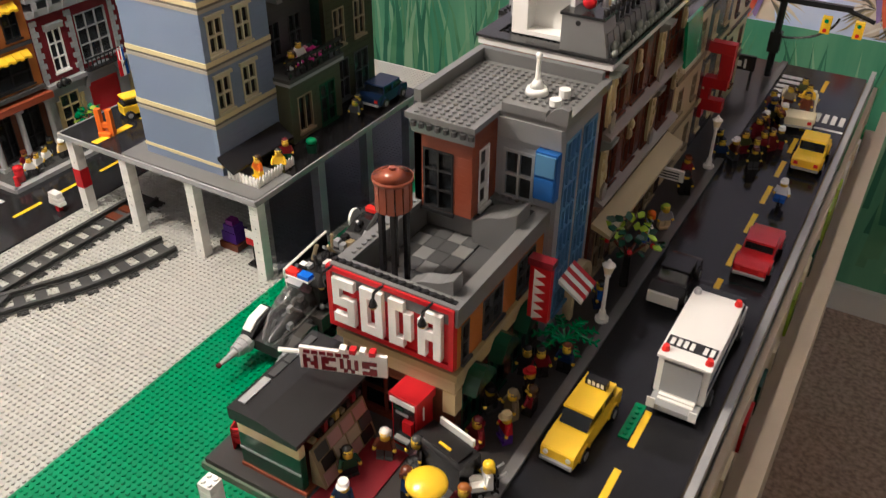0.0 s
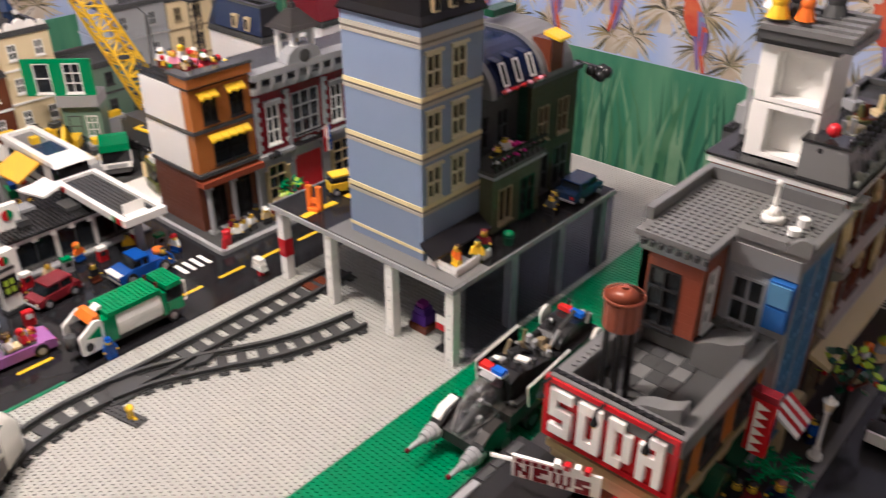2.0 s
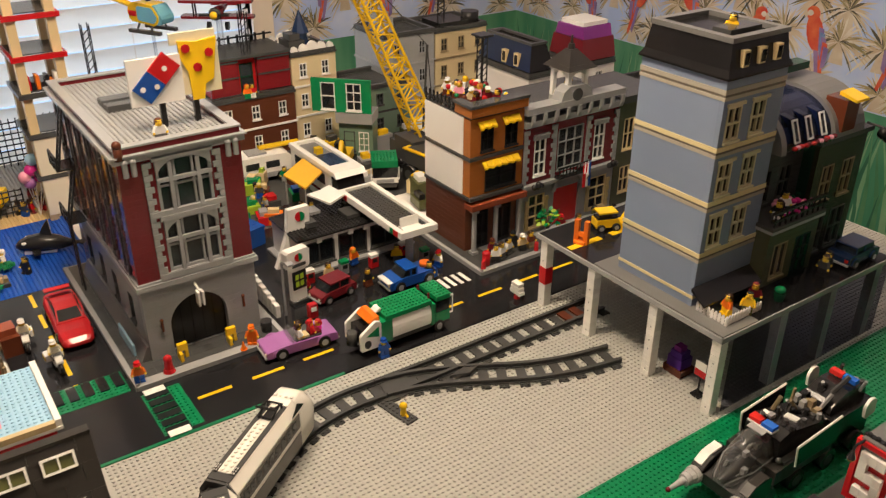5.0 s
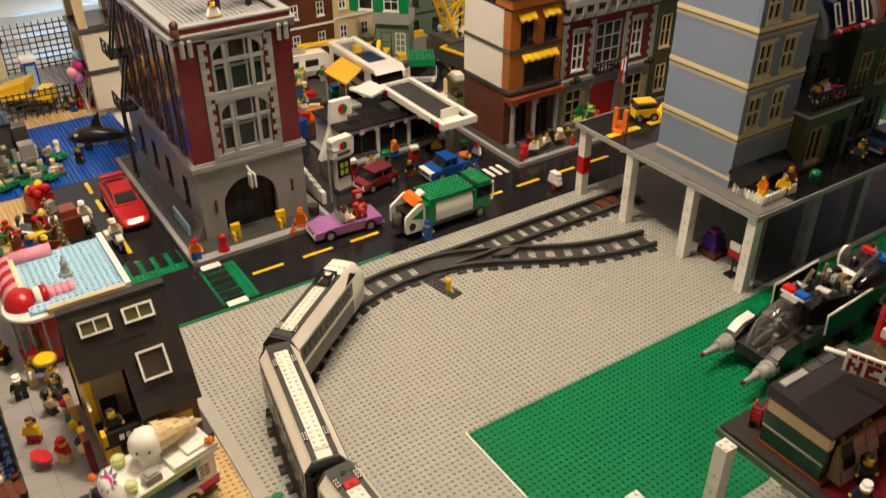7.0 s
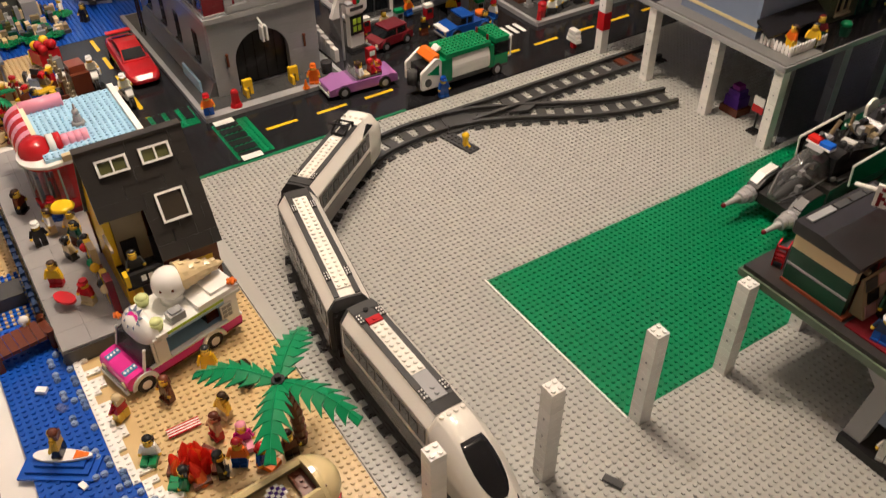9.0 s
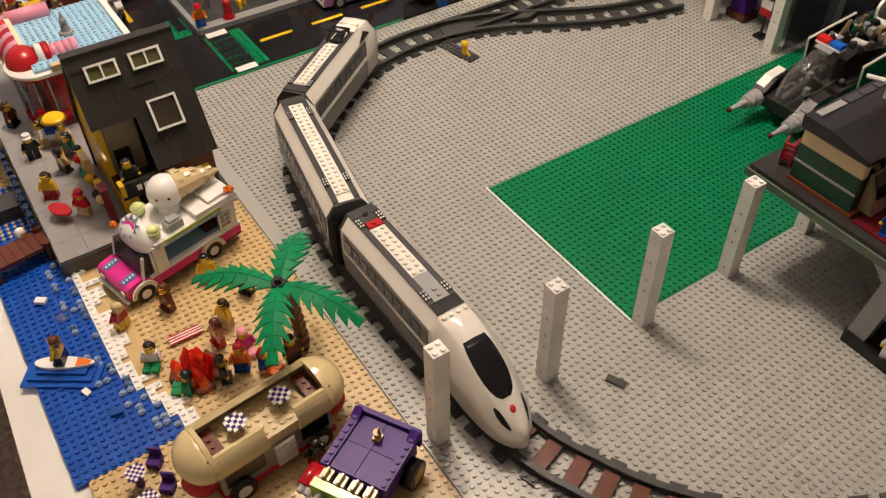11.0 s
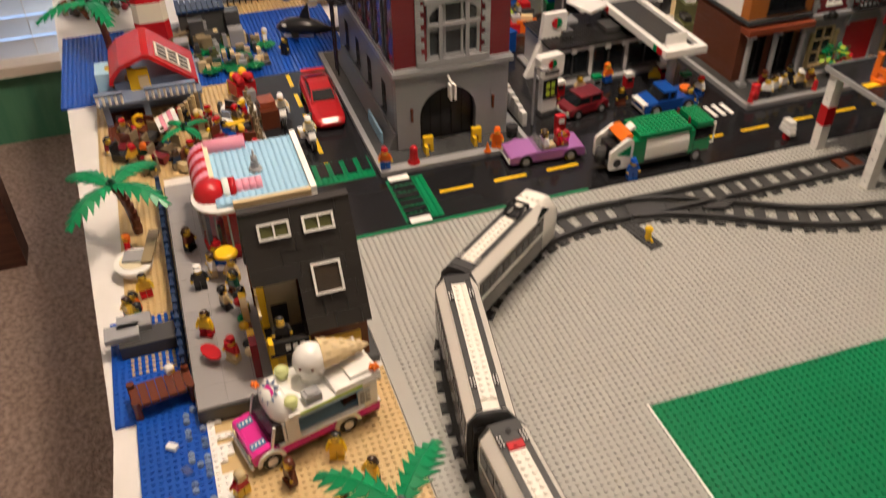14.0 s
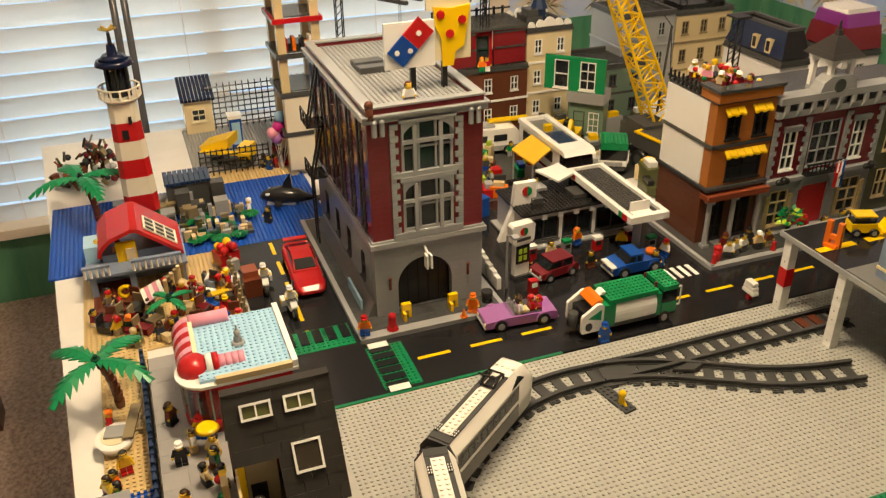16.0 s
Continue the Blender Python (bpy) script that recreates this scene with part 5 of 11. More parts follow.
o["kind"] = "stuff"
for a, zt in (((-.010, -.002, -.034, .10), .0190), ((.0722, .118, -.010, -.002), .0150), ((.132, .140, -.0018, .10), .012), ((-.0018, .1318, .092, .10), .0190)):
    bm = bm_new()
    box(bm, *a, HH + .0062, HH + zt)
    part("parapet", bm, "mid_grey", wh)
bm = bm_new()
prism(bm, [(.1182, HH + .0062), (.140, HH + .0062), (.140, HH + .021)] + [(.140 - .0218 * q, HH + .021 - .010 * q * q + .003 * math.sin(math.pi * q)) for q in np.linspace(.2, 1, 7)], -.010, -.002, "y")
part("corner_volute", bm, "mid_grey", wh)
for i in range(8):
    bm = bm_new()
    cyl(bm, (.004 + i * .009, -.0585, HH - .006), .003, .005, n=8)
    part("dentil", bm, "dark_grey", wh)
bm = bm_new()
prism(bm, [(-.0565, HH - .0002), (-.0495, HH - .0002), (-.0495, HH - .016), (-.0520, HH - .016)], -.002, .066, "x")
part("soffit", bm, "light_grey", wh)
bm = bm_new()
prism(bm, [(-.0094, HH - .0002), (-.0003, HH - .0002), (-.0003, HH - .024), (-.0040, HH - .024)], .068, .134, "x")
part("soffit", bm, "light_grey", wh)
bm = bm_new()
cyl(bm, (.085, .040, HH + .0078), .012, .006, .010, 14)
cyl(bm, (.085, .040, HH + .014), .0075, .008, .004, 12)
cyl(bm, (.085, .040, HH + .022), .0028, .022, .0022, 8)
ball(bm, (.085, .040, HH + .046), .0035)
cyl(bm, (.112, .046, HH + .0078), .006, .008, n=10)
cyl(bm, (.112, .024, HH + .0078), .006, .006, n=10)
part("finial", bm, "white", wh)

# long rust and tan emporium with white roof tower
em = thing("emporium", "long rust red house with tan window bays and black roof railing", "building", (.040, .585, .1296))
X, Y, HE = .146, .270, .276
bays = [(.018 + i * .062, .018 + i * .062 + .040, z, z + .064) for i in range(4) for z in (.122, .208)]
wall(em, "wall_maroon", (X, 0), 90, Y, .085, HE, bays)
wall(em, "wall_brown", (X, 0), 90, Y, 0, .085, [(.018 + i * .062, .058 + i * .062, .004, .066) for i in range(4)])
wall(em, "wall_rust", (0, 0), 0, X - S, 0, HE)
wall(em, "wall_dark_grey", (0, Y), -90, Y - S, 0, HE)
wall(em, "wall_rust", (X - S, Y), 180, X - 2 * S, 0, HE)
for o in bays:
    window(em, (X, 0), 90, *o, "brown", 2, 2, .0026, pane="smoke")
random.seed(63)
for k, (y, hw) in enumerate(((.010, .011), (.088, .007), (.168, .012), (.250, .007))):
    for za, zb in ((.124, .186), (.210, .268)):
        bm = bm_new()
        if k % 2:
            za = zb - .026
        lft, rgt = [], []
        for q in range(9):
            z = za + (zb - za) * q / 8
            grow = .60 + .40 * math.sin(math.pi * (.12 + .8 * q / 8))
            lft.append((y - hw * grow * (.82 if k % 2 == 0 else .3), z))
            rgt.append((y + hw * grow * (.84 + .16 * math.sin(q * 2.1)), z))
        prism(bm, lft + rgt[::-1], X + .0006, X + .0042, "x")
        for q in range(4 if k % 2 == 0 else 2):
            ball(bm, (X + .0042, y + random.uniform(-.4, .4) * hw, za + (zb - za) * (q + .6) / (4.4 if k % 2 == 0 else 2.4)), random.uniform(.003, .0045), 0, (.7, 1, 1.4), 8)
        part("carved_panel", bm, "panel_olive", em)
        if k % 2 == 0:
            bm = bm_new()
            prism(bm, [(X + .0006, zb - .004), (X + .0120, zb + .002), (X + .0135, zb + .0085), (X + .0006, zb + .0085)], y - hw * .95, y + hw * .95, "y")
            part("capital", bm, "weathered_grey", em)
            bm = bm_new()
            prism(bm, [(y - hw * .55, za - .001), (y, za - .012), (y + hw * .70, za - .004), (y + hw * .80, za + .010), (y + hw * .2, za + .016), (y - hw * .5, za + .010)], X + .0044, X + .0072, "x")
            part("carved_leaf", bm, "taupe", em)
for z in (.1965, .1135):
    bm = bm_new()
    prism(bm, [(X + .0006, z), (X + .0110, z), (X + .0110, z + .0030), (X + .0006, z + .0085)], 0, Y, "y")
    part("string_course", bm, "taupe", em)
for i in range(4):
    window(em, (X, 0), 90, .018 + i * .062, .058 + i * .062, .004, .066, "dark_tan", 2, 2, pane="smoke")
bm = bm_new()
prism(bm, [(X + .0006, .090), (X + .024, .080), (X + .024, .075), (X + .0006, .083)], 0, Y, "y")
part("long_awning", bm, "panel_olive", em)
ring(em, "white", 0, X, 0, Y, HE + .0002, HE + .008, .004)
ring(em, "black", 0, X, 0, Y, HE + .0082, HE + .011, .006)
slab(em, "black", .010, X - .010, .010, Y - .010, HE - .002, HE + .008, "roof", stud="black")
for i in range(17):
    bm = bm_new()
    y = .004 + i * .0160
    prism(bm, [(X - .030, HE + .0112), (X - .002, HE + .0112), (X - .008, HE + .034), (X - .024, HE + .034)], y, y + .0135, "y")
    part("roof_slope", bm, "mid_grey", em)
    b = bm_new()
    rod(b, (X - .014, y + .007, HE + .0342), (X - .014, y + .007, HE + .052), .0024)
    ball(b, (X - .014, y + .007, HE + .054), .0036, seg=8)
    part("railing_post", b, "black", em)
bm = bm_new()
rod(bm, (X - .014, .006, HE + .046), (X - .014, Y - .006, HE + .046), .0018)
part("handrail", bm, "black", em)
bm = bm_new()
prism(bm, [(X - .056, HE + .0112), (X - .004, HE + .0112), (X - .012, HE + .048), (X - .056, HE + .048)], -.002, .030, "y")
hut = part("roof_hut", bm, "wall_grey_smooth", em)
bm = bm_new()
box(bm, X - .058, X - .010, -.003, .031, HE + .0482, HE + .0512)
part("hut_cap", bm, "black", hut)
bm = bm_new()
cyl(bm, (X - .038, -.0026, HE + .042), .0028, .0005, n=10, axis="y")
part("pin_hole", bm, "black", hut)
for i in range(22):
    bm = bm_new()
    y = .006 + i * .0120
    ball(bm, (X + .0010, y, HE + .0150), .0044, 0, (.8, 1, 1), 8)
    if i % 3 == 0:
        ball(bm, (X - .0010, y + .004, HE + .0215), .0052, 0, (.8, 1, 1.1), 8)
    part("cresting", bm, "weathered_grey", em)
bm = bm_new()
ball(bm, (X - .034, .014, HE + .060), .0075)
part("beacon", bm, "red", em)
wtw = thing("white_tower", "white open-sided two-storey block tower on the roof", "tower", (.066, .600, .4178))
for z0 in (0, .060):
    bm = bm_new()
    lattice(bm, .070, z0, z0 + .0585, [(.018, .065, z0 + .005, z0 + .0530)], 0, .020, Matrix.Identity(4))
    box(bm, 0, .070, .0201, .060, z0, z0 + .0585)
    part("storey", bm, "white", wtw)
slab(wtw, "dark_grey", -.006, .076, -.006, .064, .1190, .1250, "cap")
slab(wtw, "dark_grey", -.004, .090, -.012, .062, .1252, .134, "roof_block")
for i in range(5):
    slab(wtw, "mid_grey", -.002, .088, -.014 + i * .015, -.002 + i * .015, .1342, .140 + .002 * i, "roof_ridge")
bw = thing("rear_wing", "dark grey rear wing with black roof", "building", (.004, .690, .1296))
wall(bw, "wall_dark_grey", (0, 0), 0, .036, 0, .268)
wall(bw, "wall_dark_grey", (0, .14), -90, .14 - S, 0, .268)
slab(bw, "black", 0, .036, 0, .14, .2682, .274, "roof", stud="black")
slab(bw, "light_grey", .004, .028, .02, .06, .2742, .296, "roof_box")

def rowhouse(name, at, w, d, h, mat, trim, label, storeys=3, roof="dark_grey"):
    """A plainer town house that faces +x."""
    t = thing(name, label, "building", at)
    hs = h / storeys
    n = max(1, int(w / .056))
    op = [((i + .5) * w / n - .0105, (i + .5) * w / n + .0105, s * hs + hs * .28, s * hs + hs * .74) for i in range(n) for s in range(storeys)]
    wall(t, mat, (0, 0), 90, w, 0, h, op)
    for o in op:
        window(t, (0, 0), 90, *o, trim, 2, 2)
    wall(t, mat, (-d, 0), 0, d - S, 0, h)
    wall(t, mat, (-S, w), 180, d - 2 * S, 0, h)
    wall(t, mat, (-d, w), -90, w - S, 0, h)
    for s in range(1, storeys + 1):
        ring(t, trim if s < storeys else roof, -d, 0, 0, w, s * hs - .003, s * hs + .002, .003, .006)
    slab(t, roof, -d + .001, -.001, .001, w - .001, h - .006, h - .0006, "roof", stud=roof)
    ring(t, roof, -d, 0, 0, w, h + .0022, h + .010, .001, .008, "parapet")
    return t

rowhouse("green_house", (.186, .862, .1296), .128, .15, .235, "wall_tan", "dark_tan", "tan street house with green shop blind")
rowhouse("grey_house", (.186, .992, .1296), .128, .15, .225, "wall_dark_grey", "tan", "dark grey street house")
rowhouse("cream_house", (.186, 1.122, .1296), .13, .15, .215, "wall_cream", "brown", "cream street house with brown trim")
rowhouse("brick_inn", (-1.600, .295, -.001), .215, .15, .155, "wall_brown", "white", "dark brown brick row house with white windows", 2)
t = thing("inn_attic", "dark red attic storey with grey roof and green door", "building", (-1.610, .300, .166))
wall(t, "wall_attic_red", (0, 0), 90, .072, 0, .085)
wall(t, "wall_attic_red", (0, .122), 90, .085, 0, .085)
wall(t, "wall_red", (-.014, .072), 90, .05, 0, .085, [(.008, .042, .004, .07)])
window(t, (-.014, .072), 90, .008, .042, .004, .07, "dark_green", 1, 2)
wall(t, "wall_red", (-.13, 0), 0, .13 - S, 0, .085)
wall(t, "wall_red", (-S, .207), 180, .13 - S, 0, .085)
for z in (.040, .078):
    for ya, yb in ((0, .072), (.122, .207)):
        bm = bm_new()
        box(bm, .0004, .003, ya, yb, z, z + .004)
        part("band", bm, "dark_grey", t)
slab(t, "dark_grey", -.13, .004, -.003, .21, .0852, .092, "roof", stud="dark_grey")
for i in range(9):
    bm = bm_new()
    box(bm, -.128, -.124, .004 + i * .024, .010 + i * .024, .0922, .112)
    box(bm, -.128, -.124, .0102 + i * .024, .0278 + i * .024, .104, .108)
    part("railing", bm, "black", t)
rowhouse("tan_villa", (-1.615, .514, -.001), .125, .14, .236, "wall_cream", "white", "tan house with white trim and grey roof")
rowhouse("sand_green_house", (-1.560, .640, -.001), .19, .16, .135, "wall_sand_green", "dark_grey", "sand green house with white framed windows", 2)
rowhouse("grey_block", (-1.640, .800, -.001), .164, .16, .236, "wall_grey", "light_grey", "light grey flat-roofed block with white bands")
rowhouse("tan_block", (-1.640, .968, -.001), .178, .16, .230, "wall_tan", "dark_tan", "tan flat-roofed block at the back")
t = thing("roof_tank", "black box and tank on the tan block roof", "roof unit", (-1.70, 1.060, .2292))
slab(t, "black", -.04, .05, -.07, .03, 0, .020, "box")
bm = bm_new()
cyl(bm, (.02, .055, 0), .026, .036, n=14)
part("drum", bm, "black", t)
for y in (-.012, .010):
    bm = bm_new()
    rod(bm, (-.045, y, 0), (-.045, y, .115), .0022)
    part("mast_leg", bm, "black", t)
for i in range(8):
    bm = bm_new()
    rod(bm, (-.045, -.012 if i % 2 else .010, .006 + i * .013), (-.045, .010 if i % 2 else -.012, .018 + i * .013), .0014, 5)
    part("mast_brace", bm, "black", t)
rowhouse("blue_roof_house", (-1.135, .885, -.001), .074, .195, .238, "wall_white", "light_grey", "white house with dark blue mansard roof")
t = thing("mansard", "dark blue and black mansard roof with two pale dormers", "roof", (-1.135, .885, .250))
lo = ((-.195, 0, 0), (.0, 0, 0), (.0, .074, 0), (-.195, .074, 0))
hi = ((-.180, .016, .056), (-.016, .016, .056), (-.016, .060, .056), (-.180, .060, .056))
for k, (mt, nm) in enumerate((("roof_blue", "slope"), ("roof_black", "slope"), ("roof_black", "slope"), ("roof_black", "slope"))):
    bm = bm_new()
    a_, b_ = k, (k + 1) % 4
    q_ = [Vector(lo[a_]), Vector(lo[b_]), Vector(hi[b_]), Vector(hi[a_])]
    c_ = Vector((-.0975, .037, .0))
    vo = [bm.verts.new(p) for p in q_]
    vi = [bm.verts.new(p + (c_ - p) * .06) for p in q_]
    bm.faces.new(vo), bm.faces.new(vi[::-1])
    for i in range(4):
        bm.faces.new((vo[i], vo[(i + 1) % 4], vi[(i + 1) % 4], vi[i]))
    part(nm, bm, mt, t)
slab(t, "black", -.178, -.018, .018, .058, .040, .054, "roof_deck")
for x in (-.105, -.060):
    bm = bm_new()
    box(bm, x, x + .017, .0005, .016, .004, .034)
    box(bm, x + .0035, x + .0135, -.0004, .0004, .008, .030, 1)
    part("dormer", bm, ["tan", "smoke"], t)
ring(t, "dark_grey", -.180, -.016, .016, .060, .0562, .062, .002, .006, "rim")
rowhouse("red_roof_house", (-1.170, 1.090, -.001), .105, .13, .225, "wall_white", "light_grey", "white house with dark red roof")
t = thing("red_roof", "dark red sloping roof with violet upper band and white rim", "roof", (-1.170, 1.090, .236))
bm = bm_new()
prism(bm, [(-.13, 0), (.0, 0), (-.012, .050), (-.118, .050)], 0, .105, "y")
part("slope", bm, "dark_red", t)
bm = bm_new()
prism(bm, [(-.118, .0502), (-.012, .0502), (-.020, .078), (-.110, .078)], .006, .099, "y")
part("upper_roof", bm, "violet", t)
slab(t, "white", -.105, -.025, .012, .093, .0782, .088, "roof_rim")
rowhouse("back_house", (-1.08, 1.20, -.001), .10, .1, .17, "wall_dark_grey", "tan", "dark grey back house with tan windows")
# open green window wall panel beside the crane
t = thing("green_wall_panel", "green wall panel with two white windows", "wall panel", (-1.515, .515, .094), -45)
wall(t, "green", (0, 0), 90, .150, .030, .113, [(.024, .060, .036, .104), (.088, .126, .036, .104)])
window(t, (0, 0), 90, .024, .060, .036, .104, "white", 1, 2, pane="smoke")
window(t, (0, 0), 90, .088, .126, .036, .104, "white", 2, 3, pane="smoke")
slab(t, "light_grey", -.06, .006, .060, .152, .004, .0298, "floor_plate")
slab(t, "wall_sand_green", -.055, -.006, .064, .150, -.095, .0038, "under_storey")
window(t, (-.006, .064), 90, .012, .040, -.070, -.020, "dark_grey", 1, 2)
window(t, (-.006, .064), 90, .050, .076, -.070, -.020, "white", 2, 3)

# white scalloped gables on the tan villa
t = thing("scalloped_gable", "white scalloped roof gables on tan house", "gable", (-1.615, .514, .2362))
for x in (-.004, -.136):
    for i in range(5):
        bm = bm_new()
        r = (.009, .012, .016, .012, .009)[i]
        prism(bm, [(.0125 + i * .025 + r * math.cos(q), .010 + r * 1.3 * math.sin(q)) for q in np.linspace(0, math.pi, 9)] + [(.0125 + i * .025 - r, 0), (.0125 + i * .025 + r, 0)], x - .004, x + .004 + .0002 * (i % 2), "x")
        part("scallop", bm, "white", t)
t = thing("blue_spire", "small dark blue pointed turret on roof", "turret", (-1.680, .575, .2362))
bm = bm_new()
cyl(bm, (0, 0, 0), .022, .04, .018, 8)
part("drum", bm, "dark_blue", t)
bm = bm_new()
cyl(bm, (0, 0, .0402), .024, .055, .002, 8)
part("cone", bm, "dark_blue", t)

# ---- railway ----
def curve(points, step=.004):
    """Evenly spaced places along a smooth line through the points."""
    pts = [Vector(p) for p in points]
    pts = [2 * pts[0] - pts[1], *pts, 2 * pts[-1] - pts[-2]]
    fine = []
    for i in range(1, len(pts) - 2):
        for k in range(24):
            t = k / 24
            a, b, c, d = pts[i - 1:i + 3]
            fine.append(.5 * (2 * b + (c - a) * t + (2 * a - 5 * b + 4 * c - d) * t * t + (3 * b - a - 3 * c + d) * t ** 3))
    fine.append(pts[-2])
    out, acc = [fine[0]], 0
    for p, q in zip(fine, fine[1:]):
        acc += (q - p).length
        if acc >= step:
            out.append(q)
            acc = 0
    return out

def normals(line):
    ns = []
    for i in range(len(line)):
        d = (line[min(i + 1, len(line) - 1)] - line[max(i - 1, 0)]).normalized()
        ns.append(Vector((-d.y, d.x)))
    return ns

def track(name, points, label, z=.0, ties=True, tiles=False, tie_from=0):
    t = thing(name, label, "railway track", (0, 0, 0), kind="")
    line = curve(points)
    ns = normals(line)
    for s in (-1, 1):
        bm = bm_new()
        for (w0, w1, za, zb) in ((-.0042, .0042, .0034, .0050), (-.0016, .0016, .0051, .0098), (-.0030, .0030, .0099, .0116)):
            rows = []
            for p, n in zip(line, ns):
                a, b = p + n * (s * .0200 + w0), p + n * (s * .0200 + w1)
                rows.append([bm.verts.new((q.x, q.y, zz + z)) for q, zz in ((a, za), (b, za), (b, zb), (a, zb))])
            for r0, r1 in zip(rows, rows[1:]):
                for k in range(4):
                    bm.faces.new((r0[k], r0[(k + 1) % 4], r1[(k + 1) % 4], r1[k]))
            bm.faces.new(rows[0]), bm.faces.new(rows[-1][::-1])
        part("rail", bm, "dark_grey", t)
    bm = bm_new()
    box(bm, -.0078, .0078, -.0318, .0318, 0, .0032)
    for yy in (-.028, .028):
        for xx in (-.004, .004):
            cyl(bm, (xx, yy, .0032), .0024, .0017, n=6)
    tie = finish("sleeper", bm, "dark_grey")
    bm = bm_new()
    box(bm, -.0076, .0076, -.0155, .0155, .0034, .0066)
    tile = finish("sleeper_tile", bm, "brown")
    d = .012
    i, nxt = 0, .012
    while i < len(line) - 1:
        seg = (line[i + 1] - line[i]).length
        nxt -= seg
        if nxt <= 0 and i >= tie_from:
            n = ns[i]
            o = new("sleeper", tie)
            o.parent = t
            o.matrix_local = pose(line[i].x, line[i].y, z, 0, 0, math.degrees(math.atan2(-n.x, n.y)))
            if tiles:
                q = new("sleeper_tile", tile)
                q.parent = o
            nxt = .0262
        i += 1
    return t

main_line = [(.345, .125), (.297, .018), (.241, -.073), (.180, -.128), (.118, -.162), (.055, -.184), (-.05, -.194), (-.15, -.198), (-.258, -.198), (-.33, -.189), (-.404, -.171), (-.470, -.134), (-.530, -.072), (-.572, .000), (-.588, .050), (-.594, .100), (-.592, .150)]
track("main_curve", main_line[:9], "dark grey curved railway track with brown tiled sleepers", tiles=True)
track("far_curve", main_line[8:], "dark grey curved railway track under the train")
siding = track("straight_siding", [(-.592, .152), (-.590, .25), (-.590, .38), (-.589, .50), (-.588, .60)], "dark grey straight railway track running under the platform")
for y in (.520, .546):
    bm = bm_new()
    box(bm, -.604, -.575, y, y + .0155, .0034, .0066)
    part("sleeper_tile", bm, "brown", siding)
branch = track("branch_siding", [(-.590, .165), (-.579, .212), (-.558, .260), (-.531, .310), (-.496, .375), (-.473, .440), (-.4575, .515)], "dark grey branch railway track that ends on the plate", z=.0004, tie_from=8)
bm = bm_new()
prism(bm, [(-.606, .158), (-.562, .150), (-.560, .176), (-.572, .214), (-.606, .200)], .0034, .0052, "z")
part("switch_plate", bm, "dark_grey", branch)
bm = bm_new()
prism(bm, [(-.556, .256), (-.545, .286), (-.552, .306), (-.566, .300)], .0056, .0108, "z")
part("frog_plate", bm, "dark_grey", branch)
sw = thing("switch_stand", "dark grey switch lever base with small yellow lever", "switch lever", (-.528, .149, 0), 11)
slab(sw, "dark_grey", -.042, .024, -.010, .010, 0, .004, "base", stud="dark_grey")
bm = bm_new()
cyl(bm, (.004, 0, .0042), .005, .012, .004, 10)
ball(bm, (.004, 0, .020), .006)
rod(bm, (.004, 0, .010), (.014, 0, .004), .0022)
part("lever", bm, "yellow", sw)

def loft(bm, secs, mi=0, caps=True):
    rows = [[bm.verts.new(p) for p in s] for s in secs]
    for a, b in zip(rows, rows[1:]):
        for k in range(len(a)):
            j = (k + 1) % len(a)
            f = bm.faces.new((a[k], a[j], b[j], b[k]))
            f.material_index = mi
    if caps:
        bm.faces.new(rows[0]).material_index = mi
        bm.faces.new(rows[-1][::-1]).material_index = mi

ROOF, HALF = .0945, .0252

def flat_at(f):
    return .60 - .03 * f

def coach_section(x, k=1.0, h=ROOF, base=.021, belt=.053, shoulder=.0810, flat=.60, w=HALF):
    w *= k
    return [(x, -w * .93, base), (x, w * .93, base), (x, w, belt), (x, w * .97, shoulder), (x, w * (flat + .05), h - .0022), (x, w * flat, h), (x, 0, h + .0007),
            (x, -w * flat, h), (x, -w * (flat + .05), h - .0022), (x, -w * .97, shoulder), (x, -w, belt)]

def nose_long(f):
    """Width factor, roof, shoulder, belt and base heights along the streamlined nose, f from 0 to 1."""
    k = max(.14, (1 - min(1, max(0, (f - .42) / .585)) ** 2.7) ** .55)
    h = ROOF - .0600 * (max(0, f - .12) / .88) ** 1.45
    sh = min(.0810, h - .0100 * k - .0012)
    be = min(.053, sh - .0040 * k - .0015)
    return k, h, sh, be, min(.021 - .004 * f, be - .003)

def nose_blunt(f):
    k = max(.30, (1 - min(1, max(0, (f - .45) / .62)) ** 2.6) ** .55)
    h = ROOF - .0480 * (max(0, f - .30) / .70) ** 1.9
    sh = min(.0810, h - .0100 * k - .0012)
    be = min(.053, sh - .0040 * k - .0015)
    return k, h, sh, be, .020

